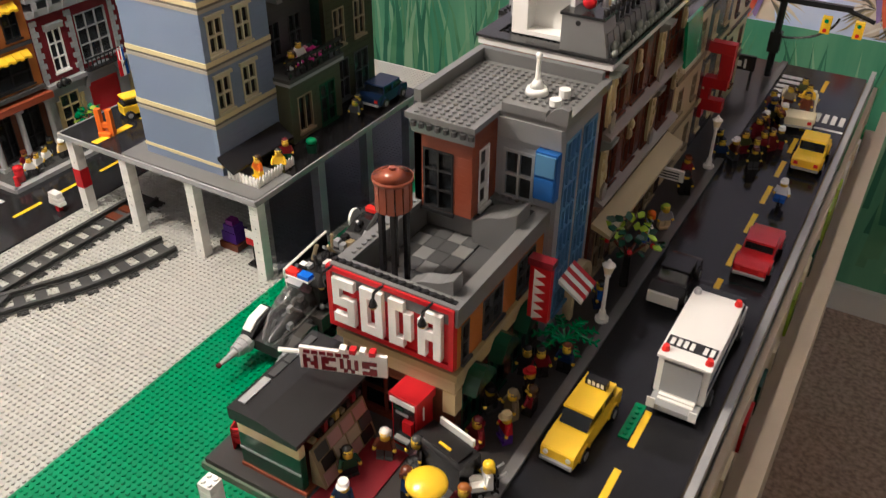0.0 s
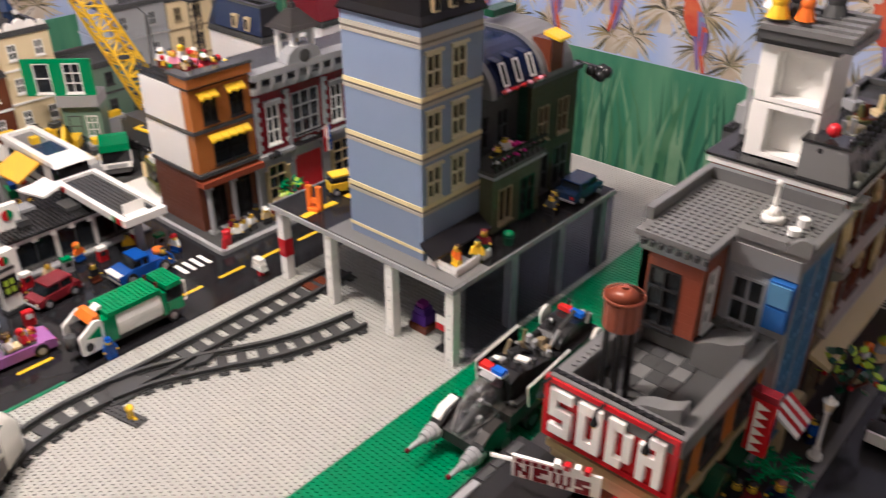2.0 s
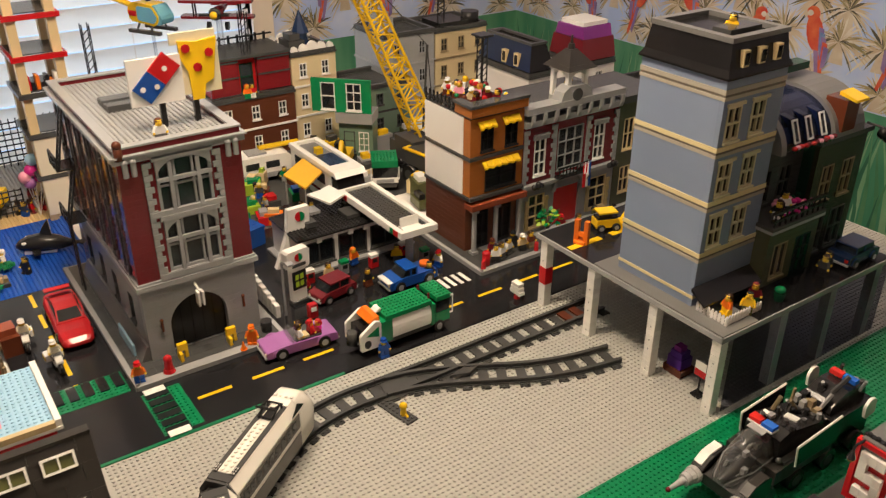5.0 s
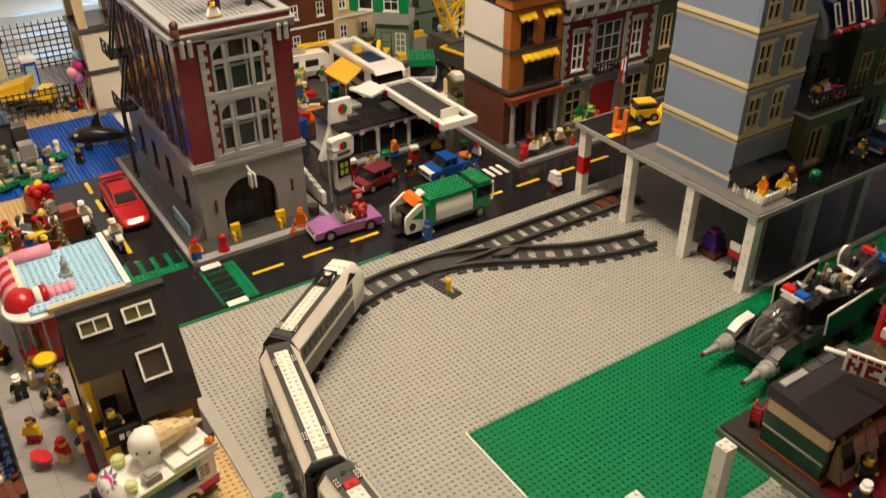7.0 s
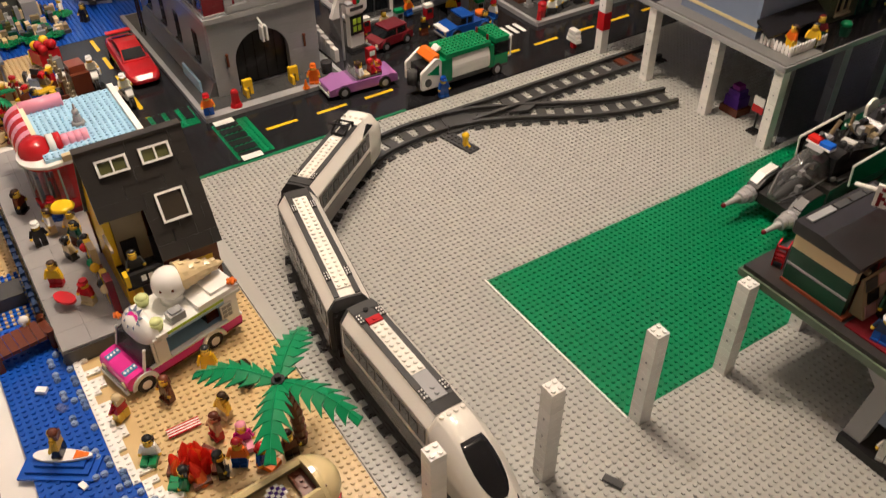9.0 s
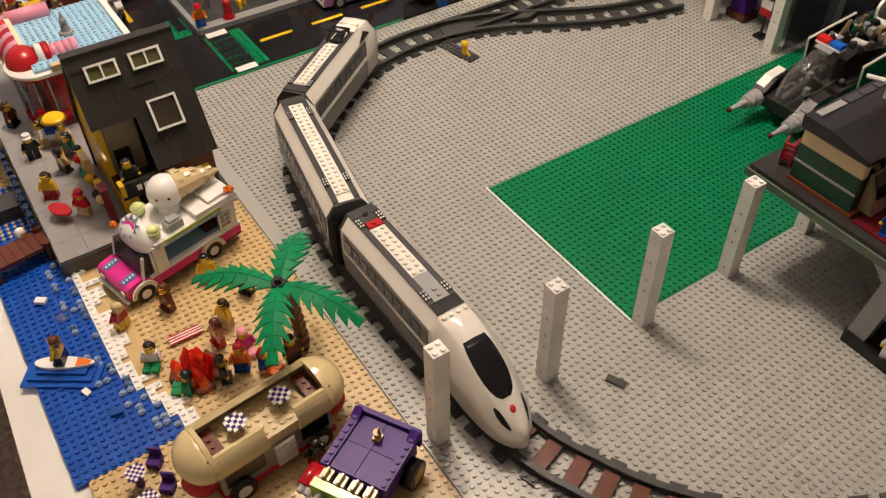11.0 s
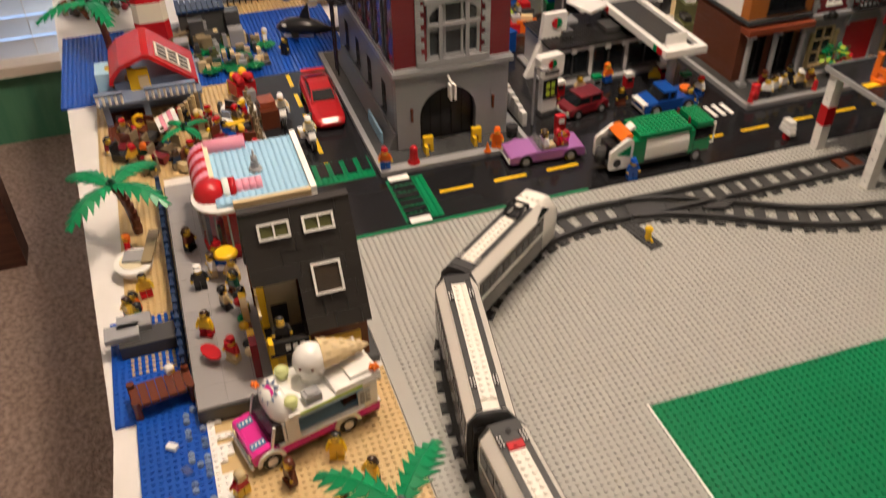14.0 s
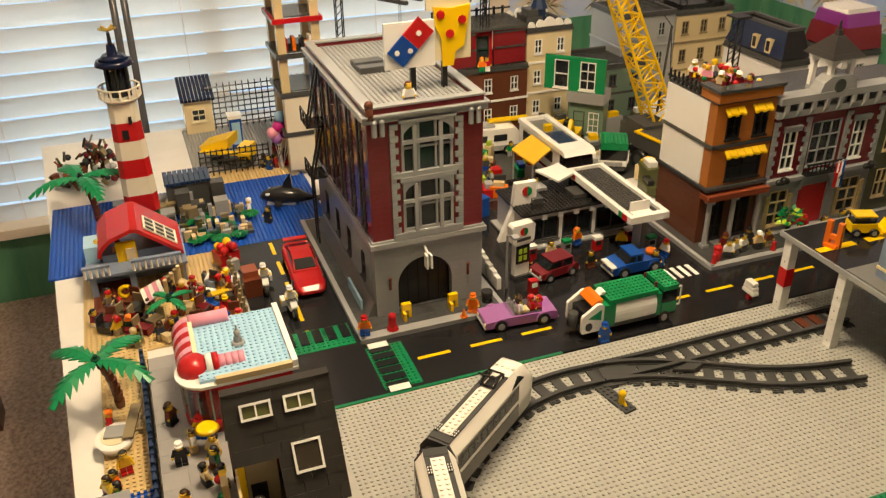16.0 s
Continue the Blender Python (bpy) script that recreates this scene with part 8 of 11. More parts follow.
prism(bm, rounded([(.0465, .0117), (.0860, .0117), (.0860, .0240), (.0820, .0275), (.0575, .0305), (.0465, .0262)], .003), -.029, .029, "y")
part("bonnet", bm, "van_pink", ic)
for s in (-1, 1):
    b = bm_new()
    prism(b, [(.0585, .0304), (.0815, .0278), (.0815, .0284), (.0585, .0311)], s * .017 - .0042, s * .017 + .0042, "y")
    st_ = part("bonnet_stripe", b, "bay_blue", ic)
    for k in range(4):
        b = bm_new()
        cyl(b, (.0615 + k * .0056, s * .017, .0302 - k * .0007), .0017, .0014, n=6)
        part("star", b, "white", st_)
    for x in (-.040, .049):
        wheel(ic, x, s * .0275, .0105, .0105, .008, "y", "white")
        b = bm_new()
        prism(b, [(x + .0160 * math.cos(q), .0105 + .0160 * math.sin(q)) for q in np.linspace(.0, math.pi, 13)] + [(x + .0115 * math.cos(q), .0105 + .0115 * math.sin(q)) for q in np.linspace(math.pi, .0, 13)], s * .0290 - .003, s * .0290 + .0025, "y")
        part("wheel_arch", b, "white", ic)
    b = bm_new()
    cyl(b, (.0860, s * .020, .0175), .004, .002, n=10, axis="x")
    part("headlight", b, "cream", ic)
slab(ic, "light_grey", .0865, .0890, -.024, .024, .0080, .0155, "radiator")
slab(ic, "white", .0862, .0905, -.029, .029, .0085, .0115, "bumper")
bm = bm_new()
ball(bm, (-.022, -.008, .0880), .0195, 0, (1, 1, 1), 20)
cyl(bm, (-.022, -.008, .0640), .0140, .0120, .0120, 14)
part("ice_cream_scoop", bm, "white", ic)
bm = bm_new()
cm_ = pose(-.033, -.009, .0890, 0, 4, 168)
secs = []
for f in (0, .12, .3, .5, .7, .88, 1):
    r = .0185 * (1 - f) ** .8 + .0012
    secs.append([(.054 * f, r * math.cos(q) * (1 + .05 * math.sin(5 * q + 9 * f)), r * .85 * math.sin(q) * (1 + .05 * math.sin(4 * q + 7 * f))) for q in np.linspace(0, 2 * math.pi, 15)[:-1]])
loft(bm, [[cm_ @ Vector(p) for p in s] for s in secs])
part("waffle_cone", bm, "tan", ic)
for k in range(5):
    for q in range(7):
        bm = bm_new()
        a_ = q * 2 * math.pi / 7 + k * .45
        r = .0185 * (1 - k * .17) ** .9
        box(bm, .004 + k * .009, .0095 + k * .009, -.0022, .0022, r * .84, r * .84 + .0014, m=cm_ @ pose(0, 0, 0, math.degrees(a_), 0, 0))
        part("waffle_ridge", bm, "tan", ic)
bm = bm_new()
for q in (.35, -.35):
    ball(bm, (-.022 + .0185 * math.cos(q + .9), -.008 + .0185 * math.sin(q + .9), .0905), .0018, seg=8)
part("chip", bm, "brown", ic)
bm = bm_new()
box(bm, -.016, .002, .014, .028, .0642, .0740)
box(bm, -.013, -.001, .016, .026, .0742, .0765)
part("roof_vent", bm, "light_grey", ic)
for x, y, z in ((.016, .020, .0640), (.006, -.024, .0642)):
    b = bm_new()
    cyl(b, (x, y, z), .0060, .010, .0082, 12)
    cp = part("sundae_cup", b, "lime_pale", ic)
    b = bm_new()
    ball(b, (x, y, z + .0105), .0070, 0, (1, 1, .6), 10)
    part("sundae", b, "lime_pale", cp)
for x, y in ((.040, -.028), (-.078, .026)):
    b = bm_new()
    ball(b, (x, y, .0660 if x > 0 else .0745), .0042, seg=8)
    for q in range(5):
        ball(b, (x + .004 * math.cos(q * 1.26), y + .004 * math.sin(q * 1.26), .0660 if x > 0 else .0745), .0024, seg=6)
    part("flower", b, "orange", ic)

# short nose: everything ahead of the counter is drawn in
for ob in list(ic.children_recursive):
    if ob.type == 'MESH' and not ob.name.startswith(("tyre", "rim", "wheel_arch")):
        for vert in ob.data.vertices:
            if vert.co.x > .024:
                vert.co.x = .024 + (vert.co.x - .024) * .72

# hot dog bus: closed bun side on -y, two short bun pieces on +y
hd = thing("sausage_bus", "tan hot dog shaped toy bus with open dining deck", "toy bus", (-.064, -.384, .0), -84, "toy vehicles")
slab(hd, "light_grey", -.056, .056, -.0225, .0225, .012, .044, "body")
slab(hd, "smoke", -.052, -.024, .0227, .0236, .024, .042, "side_window")
slab(hd, "smoke", .014, .052, .0227, .0236, .024, .042, "side_window")
slab(hd, "red", -.058, .058, -.0235, .0235, .0095, .0150, "sill")
for i in range(6):
    b = bm_new()
    box(b, -.016, .004, .0240, .0268, .015 + i * .005, .0175 + i * .005)
    part("ladder_rung", b, "white", hd)
slab(hd, "tan", -.058, .058, -.0225, .0225, .0442, .0560, "deck", stud="tan")
def bun(x0, x1, s, z1=.0770):
    b = bm_new()
    qs = np.linspace(-.95, .74 if s > 0 else .92, 12)
    outer = [(s * .0285 * math.cos(q), .0560 + .0245 * math.sin(q)) for q in qs]
    inner = [(s * (.0285 * math.cos(q) - .0042), .0562 + .0215 * math.sin(q)) for q in qs[::-1]]
    prism(b, [(y, min(z, z1)) for y, z in outer + inner], x0, x1, "x")
    return part("bun_side", b, "bun_tan", hd)
bun(-.0565, .0565, -1, .0785)
bun(.0080, .0565, 1, .0775)
bun(-.0565, -.0230, 1, .0775)
for sx in (-1, 1):
    b = bm_new()
    secs = []
    for f in np.linspace(0, 1, 8):
        a = f * math.pi / 2 * .97
        secs.append([(sx * (.0568 + .0250 * math.sin(a)), .0287 * math.cos(a) * math.cos(q), .0560 + .0247 * math.cos(a) * math.sin(q) * (.92 if math.sin(q) > 0 else .9)) for q in np.linspace(0, 2 * math.pi, 25)[:-1]])
    loft(b, secs)
    for f in b.faces:
        f.smooth = len(f.verts) == 4
    be = part("bun_end", b, "bun_tan", hd)
    b = bm_new()
    prism(b, [(.0296 * math.cos(q), .0560 + .0236 * math.sin(q)) for q in np.linspace(-.1, math.pi + .1, 17)] + [(.0240 * math.cos(q), .0560 + .0180 * math.sin(q)) for q in np.linspace(math.pi + .1, -.1, 17)],
          min(sx * .0545, sx * .0590), max(sx * .0545, sx * .0590), "x")
    part("rim", b, "bun_tan", be)
    b = bm_new()
    for k in (-1, 1):
        box(b, min(sx * .0592, sx * .0605), max(sx * .0592, sx * .0605), .015, .021, .0690 + k * .002 - .0012, .0690 + k * .002 + .0012)
    part("clip_slot", b, "brown", be)
    b = bm_new()
    ball(b, (sx * .0640, 0, .0260), .0185, 0, (1, 1, .62), 16)
    part("sausage_end", b, "red", hd)
for x in (-.048, .048):
    b = bm_new()
    box(b, x - .007, x + .007, -.0165, .0165, .0562, .0630)
    studs(b, x - .004, -.016, 1, 4, .0630, n=6)
    part("bench", b, "brown", hd)
for x in (-.022, .022):
    b = bm_new()
    cyl(b, (x, -.002, .0562), .003, .0110, n=8)
    part("table_stem", b, "white", hd)
    for i in range(5):
        for j in range(5):
            if (i in (0, 4)) and (j in (0, 4)):
                continue
            b = bm_new()
            box(b, x - .0092 + i * .00368, x - .0056 + i * .00368, -.0112 + j * .00368, -.0076 + j * .00368, .0674, .0690)
            part("table_square", b, "white" if (i + j) % 2 else "purple", hd)
for x in (-.040, .040):
    for s in (-1, 1):
        wheel(hd, x, s * .0235, .0125, .0125, .008, "y", "white")
figure((-.030, -.352, .0016), -84, "black", "red", hair="black")

# purple hot rod
pu = thing("purple_hot_rod", "purple and lime toy hot rod truck with red canisters", "toy truck", (.027, -.344, .0), -60, "toy vehicles")
slab(pu, "dark_grey", -.058, .075, -.022, .022, .010, .018, "chassis")
slab(pu, "purple", -.060, .000, -.0285, .0285, .0182, .0430, "body")
for i, (a, b_) in enumerate(((-.0590, -.0305), (-.0300, -.0015))):
    for j, (c, d) in enumerate(((-.0235, -.0003), (.0003, .0235))):
        bm = bm_new()
        box(bm, a, b_, c, d, .0432, .0462)
        part("deck_tile", bm, "purple", pu)
for s in (-1, 1):
    b = bm_new()
    box(b, -.0600, .000, s * .0280 - .0040, s * .0280 + .0040, .0432, .0490)
    studs(b, -.0560, s * .0280 - .004, 7, 1, .0490, n=8)
    part("side_rail", b, "purple", pu)
    b = bm_new()
    prism(b, [(-.0600, .0492), (-.0500, .0492), (-.0600, .0545)], s * .0280 - .004, s * .0280 + .004, "y")
    part("fin", b, "purple", pu)
slab(pu, "purple", -.0650, -.0602, -.0318, .0318, .0300, .0505, "tailboard")
b = bm_new()
box(b, -.0470, -.0390, -.0040, .0040, .0464, .0492)
cyl(b, (-.043, 0, .0492), .0030, .0070, .0040, 8)
cyl(b, (-.043, .002, .0560), .0018, .0080, .0008, 8)
part("golden_mascot", b, "gold", pu)
slab(pu, "lime", .0120, .0205, -.0300, .0300, .0182, .0450, "lime_beam")
for y in (-.022, -.008, .006, .020):
    b = bm_new()
    box(b, .0005, .0110, y - .005, y + .005, .0400, .0455)
    rod(b, (.0008, y, .0480), (.0110, y, .0480), .0018)
    part("engine_block", b, "gold", pu)
for y in (-.020, -.007, .007, .020):
    b = bm_new()
    rod(b, (.0210, y, .0360), (.0300, y, .0400), .0034)
    part("exhaust", b, "silver", pu)
slab(pu, "lime", .0450, .0850, -.0260, .0260, .0182, .0260, "front_deck", stud="lime")
slab(pu, "dark_grey", .0220, .0445, -.0220, .0220, .0182, .0300, "engine_bed")
for y in (-.040, -.033):
    b = bm_new()
    cyl(b, (-.004, y, .030), .0062, .022, n=12, axis="x")
    cn_ = part("canister", b, "red", pu)
    b = bm_new()
    cyl(b, (.0182, y, .030), .0045, .006, .003, 10, "x")
    part("nozzle", b, "silver", cn_)
for x in (-.042, .055):
    for s in (-1, 1):
        wheel(pu, x, s * .0335, .0145, .0145, .012, "y", "gold")
figure((.039, -.386, .0265), -60, "green", "purple", hat="dark_green", seated=True)
figure((.060, -.374, .0265), -50, "red", "green", hair="white", seated=True)

# campfire, towel, surfboard, tables
fr = thing("campfire", "red orange transparent flames over brown logs on beach", "campfire", (-.186, -.406, .001))
for i in range(22):
    b = bm_new()
    a = i * 2.4
    r = .0012 * i * .75
    h_ = (.042 - .0012 * i) * (.8 + .25 * ((i * 7) % 3) / 2)
    secs = []
    for f in (0, .3, .6, .85, 1):
        w = .0066 * (1 - f) ** .7 * (1 + .6 * f) + .0004
        secs.append([(r * math.cos(a) + .003 * math.sin(3 * f + i) + w * math.cos(q), r * math.sin(a) + .003 * math.cos(2 * f + i) + w * math.sin(q), .002 + h_ * f) for q in np.linspace(0, 2 * math.pi, 8)[:-1]])
    loft(b, secs)
    part("flame", b, "flame_orange" if i % 3 == 0 else "flame_red", fr)
for i in range(6):
    b = bm_new()
    a = i * math.pi / 3
    box(b, -.009, .009, -.004, .004, 0, .006, m=pose(.022 * math.cos(a), .022 * math.sin(a), 0, 0, 0, math.degrees(a) + 90))
    part("log", b, "brown", fr)
tl = thing("beach_towel", "red and white striped beach towel on sand", "towel", (-.2405, -.398, .0010), 90)
for i in range(7):
    b = bm_new()
    box(b, -.0175, .0175, -.0060 + i * .0018, -.0043 + i * .0018, .0016, .0026)
    part("stripe", b, "white" if i % 2 else "red", tl)
sb = thing("surfboard", "white surfboard with orange tip on blue water", "surfboard", (-.265, -.512, .0105), 57)
bm = bm_new()
prism(bm, [(.030 * math.cos(q), .0075 * math.sin(q) * (1 - .25 * math.cos(q))) for q in np.linspace(0, 2 * math.pi, 21)[:-1]], 0, .0030, "z")
part("board", bm, "white", sb)
bm = bm_new()
prism(bm, [(.012, -.0055), (.026, -.002), (.026, .002), (.012, .0055)], .0031, .0036, "z")
part("print", bm, "orange", sb)
wv = thing("wave_block", "blue stacked wave plates under surfboard", "wave", (-.262, -.514, .001), 55)
slab(wv, "plate_blue", -.040, .036, -.020, .012, 0, .0032, "plate")
slab(wv, "plate_blue", -.034, .030, -.014, .010, .0034, .0064, "plate")
slab(wv, "plate_blue", -.026, .024, -.008, .008, .0066, .0094, "plate")
for i, (x, y, q) in enumerate(((-.099, -.495, 0), (-.068, -.494, 20))):
    tb = thing("checkered_table", "small round purple and white checkered table", "table", (x, y, 0), q, "checkered tables")
    b = bm_new()
    cyl(b, (0, 0, 0), .004, .019, n=8)
    part("stem", b, "purple", tb)
    for a in range(6):
        for c in range(6):
            if a in (0, 5) and c in (0, 5):
                continue
            b = bm_new()
            box(b, -.0084 + a * .0028, -.0057 + a * .0028, -.0084 + c * .0028, -.0057 + c * .0028, .0192, .0210)
            part("square", b, "white" if (a + c) % 2 else "purple", tb)
    ch = thing("purple_chair", "small purple plastic chair by checkered table", "chair", (x - .012, y + .018, 0), 50, "purple chairs")
    slab(ch, "purple", -.006, .006, -.005, .005, 0, .009, "seat")
    slab(ch, "purple", -.006, .006, .0052, .0072, .003, .019, "backrest")
sbx = thing("shark_fin_tile", "white tile floating on water", "tile", (-.225, -.505, .0028), 20)
slab(sbx, "white", -.005, .005, -.003, .003, 0, .002, "tile")
for x, y in ((-.335, -.498), (-.372, -.510), (-.185, -.488)):
    slab(thing("water_tile", "loose tile on the blue water", "tile", (x, y, .0028), random.uniform(0, 90), "water tiles"), random.choice(("white", "blue", "clear")), -.006, .006, -.004, .004, 0, .004, "tile")
gp = thing("loose_part", "small loose dark grey piece on grey plate", "loose piece", (.054, -.068, .0017), 25)
slab(gp, "dark_grey", -.010, .010, -.004, .004, 0, .0032, "plate")

# figures on the beach and wharf
for x, y, q, to, le, hr, se in (
    (-.290, -.447, -60, "red", "skin", "tan", 0), (-.225, -.437, 60, "white", "green", "black", 1), (-.212, -.372, 10, "flesh", "red", "brown", 0),
    (-.288, -.398, 20, "brown", "brown", "brown", 0), (-.305, -.345, 70, "yellow", "skin", "black", 0), (-.262, -.318, 30, "skin", "black", "hair", 0),
    (-.172, -.420, -30, "green", "green", "black", 1), (-.165, -.385, 160, "black", "black", "black", 0), (-.190, -.352, 80, "magenta", "pink", "pink", 1),
    (-.155, -.345, 120, "blue", "orange", "red", 1), (-.150, -.318, 90, "brown", "hair", "hair", 0), (-.268, -.513, -30, "skin", "black", "brown", 0),
    (-.168, -.365, 60, "orange", "blue", "red", 0), (-.232, -.355, 20, "skin", "tan", "hair", 0)):
    figure((x, y, .0137 if abs(x + .268) < .001 else .0016), q, to, le, hr, seated=bool(se), skin="skin" if to != "flesh" else "flesh")
for x, y, q, to, le, hr, hat in (
    (-.462, -.428, 40, "red", "tan", "red", "red"), (-.515, -.452, 60, "yellow", "red", "hair", None), (-.555, -.425, 200, "tan", "dark_grey", "black", None),
    (-.605, -.450, 90, "black", "black", "white", "white"), (-.625, -.432, 10, "white", "tan", "hair", None), (-.648, -.420, 70, "yellow", "blue", "red", "red"),
    (-.580, -.410, 30, "dark_green", "brown", "black", None), (-.690, -.455, 140, "brown", "black", "hair", None), (-.545, -.404, 180, "tan", "olive", "black", None), (-.605, -.408, 60, "tan", "gold", "hair", None)):
    figure((x, y, .0232), q, to, le, hr, hat)
b = bm_new()
cyl(b, (0, 0, 0), .016, .004, .012, 16)
solid("round_parasol", b, "yellow", "flat yellow parasol over cafe table", "parasol", (-.618, -.412, .058))
fin_ = thing("red_flippers", "red swim fin held by a figure", "swim fin", (-.470, -.452, .034), 30)
b = bm_new()
prism(b, [(.016 * math.cos(q), .009 * math.sin(q)) for q in np.linspace(0, 2 * math.pi, 15)[:-1]], 0, .003, "z")
part("fin", b, "red", fin_)
bath = thing("bath_tub", "white oval tub with grey plank across", "tub", (-.700, -.530, 0), -12)
b = bm_new()
cyl(b, (0, 0, .002), .021, .014, .026, 24)
for v in b.verts:
    v.co.x *= 1.15
part("basin", b, "white", bath)
b = bm_new()
cyl(b, (0, 0, .0162), .019, .0008, n=20)
part("foam", b, "cream", bath)
slab(bath, "light_grey", -.018, .006, -.014, .018, .0172, .0205, "plank")
slab(bath, "dark_tan", -.060, .012, .012, .026, .018, .022, "grey_board")
for x, y, q, to, le, hr in ((-.600, -.542, 30, "skin", "black", "hair"), (-.615, -.535, 60, "orange", "red", "black"), (-.585, -.530, 10, "green", "dark_green", "black"), (-.640, -.520, 100, "skin", "red", "black"), (-.735, -.536, 0, "red", "blue", "orange"), (-.470, -.500, 200, "white", "tan", "white")):
    figure((x, y, .0012), q, to, le, hr, seated=q in (60, 200))
for x, y in ((-.565, -.535), (-.55, -.55)):
    slab(thing("planter_box", "small grey stone trough", "trough", (x, y, .018), 0, "troughs"), "light_grey", -.012, .012, -.02, .02, 0, .009, "block")

# ---- raised street ----
SZ = .1298
ns = thing("news_stand", "green and tan newspaper kiosk with black sloping roof", "kiosk", (.022, .168, SZ), 0)
wall(ns, "dark_green", (0, 0), 0, .070, .004, .044)
wall(ns, "tan", (0, 0), 0, .070, .0442, .064)
slab(ns, "rust", -.0012, .074, -.0014, .10, 0, .0038, "base")
wall(ns, "dark_green", (0, .108), -90, .108 - S, .004, .044)
wall(ns, "tan", (0, .108), -90, .108 - S, .0442, .064)
slab(ns, "light_grey", .0, .070, -.0012, -.0002, .024, .0262, "groove")
slab(ns, "black", .010, .066, .060, .100, .004, .062, "inner_wall")
bm = bm_new()
prism(bm, [(-.002, .0642), (.074, .0642), (.074, .069), (.030, .078), (-.002, .078)], -.006, .116, "y")
part("roof", bm, "black", ns)
slab(ns, "light_grey", .002, .010, .004, .040, .0782, .0798, "roof_tile")
for i in range(3):
    slab(ns, "dark_grey", .002, .010, .044 + i * .022, .064 + i * .022, .0782, .0792, "roof_grille")
b = bm_new()
prism(b, [(.0705, .004), (.086, .004), (.0725, .046), (.0705, .046)], .012, .092, "y")
rack = part("magazine_rack", b, "dark_tan", ns)
for i in range(4):
    for j in range(3):
        b = bm_new()
        y_, z_ = .015 + i * .019 + (j % 2) * .003, .006 + j * .0135
        mm = pose(.0875 - z_ * .31, y_, z_, 0, -18, 0)
        box(b, 0, .0010, 0, .0165, 0, .0125, m=mm)
        part("magazine", b, ("mag_pink", "mag_buff", "black", "mag_pink", "dark_grey", "mag_buff", "mag_pink")[(i * 3 + j * 2) % 7], rack)
for i in range(9):
    b = bm_new()
    box(b, .060, .071, .018 + i * .0085, .0235 + i * .0085, .048, .052 + (i * 7 % 5) * .002)
    part("shelf_item", b, ("dark_tan", "black", "dark_red", "dark_grey", "gold")[i % 5], ns)
sgn = thing("news_sign", "white and red sign board with block lettering NEWS", "sign", (.080, .236, .2200), 20)
sgn.scale = (1.12, 1, 1)
bm = bm_new()
box(bm, -.026, .046, 0, .0035, 0, .024)
part("board", bm, "white", sgn)
bm = bm_new()
rod(bm, (-.044, .002, .016), (-.026, .002, .017), .0022)
part("arm", bm, "white", sgn)
NEWS = {"N": ["#..#", "##.#", "#.##", "#..#"], "E": ["####", "##..", "#...", "####"], "W": ["#.#.#", "#.#.#", "#.#.#", ".#.#."], "S": ["####", "##..", "..##", "####"]}
ox = -.023
for ch in "NEWS":
    b = bm_new()
    g = NEWS[ch]
    cw = .0030
    for r, line in enumerate(g):
        for c, q in enumerate(line):
            if q == "#":
                box(b, ox + c * cw, ox + (c + 1) * cw + .00005, -.0011, -.0001, .0165 - (r + 1) * .0038, .0165 - r * .0038 + .00005)
    part("letter", b, "dark_red", sgn)
    ox += (len(g[0]) + 1.1) * cw
for i in range(6):
    b = bm_new()
    box(b, -.022 + i * .0065, -.017 + i * .0065, -.0011, -.0001, .0185, .0222)
    part("lettering", b, "dark_red", sgn)
for i in range(4):
    b = bm_new()
    box(b, .008 + i * .008, .013 + i * .008, -.002, .005, .0242, .0292)
    part("top_stud_tile", b, "white" if i % 2 == 0 else "red", sgn)
ch = thing("red_chair", "small bright red slatted chair", "chair", (.004, .186, SZ), 200)
slab(ch, "red", -.006, .006, -.006, .006, .006, .009, "seat")
for i in range(3):
    slab(ch, "red", -.006, .006, .006, .008, .012 + i * .006, .015 + i * .006, "slat")
slab(ch, "red", -.006, -.0045, -.006, .008, 0, .028, "leg")
slab(ch, "red", .0045, .006, -.006, .008, 0, .028, "leg")
pb = thing("red_booth", "red dispenser booth with white sign band", "booth", (.141, .274, SZ), -4)
slab(pb, "red", -.014, .014, -.013, .013, 0, .056, "cabinet")
slab(pb, "red", -.016, .016, -.015, .015, .0562, .066, "cap")
slab(pb, "white", -.014, .014, -.0162, -.0152, .0575, .0635, "sign_band")
slab(pb, "black", -.012, .012, -.0142, -.0132, .004, .054, "hatch")
slab(pb, "silver", -.008, .006, -.0156, -.0144, .045, .048, "panel")
slab(pb, "dark_green", -.010, .000, -.0152, -.0144, .050, .0535, "panel")
slab(pb, "red", .002, .012, -.019, -.0144, .028, .042, "tap_block")
slab(pb, "light_grey", -.008, .010, -.020, -.0144, .014, .0165, "tray")
slab(pb, "white", .0162, .0168, -.006, -.004, .040, .056, "side_strip")
cs = thing("shop_counter", "long black display counter with white sign", "counter", (.187, .258, SZ), -14)
slab(cs, "black", -.030, .030, -.014, .014, 0, .034, "cabinet")
slab(cs, "white", -.022, .020, .0142, .017, .034, .042, "sign")
slab(cs, "yellow", -.004, .010, -.006, -.003, .0372, .0380, "stripe")
slab(cs, "black", -.024, .024, -.010, .010, .0342, .037, "tray")
slab(thing("red_carpet", "dark red tile floor before the kiosk", "carpet", (.118, .205, SZ)), "dark_red", -.018, .030, -.040, .050, 0, .0016, "tile_floor")
ub = thing("yellow_parasol", "round yellow parasol over the pavement", "parasol", (.200, .203, SZ))
b = bm_new()
rod(b, (0, 0, 0), (0, 0, .046), .0018)
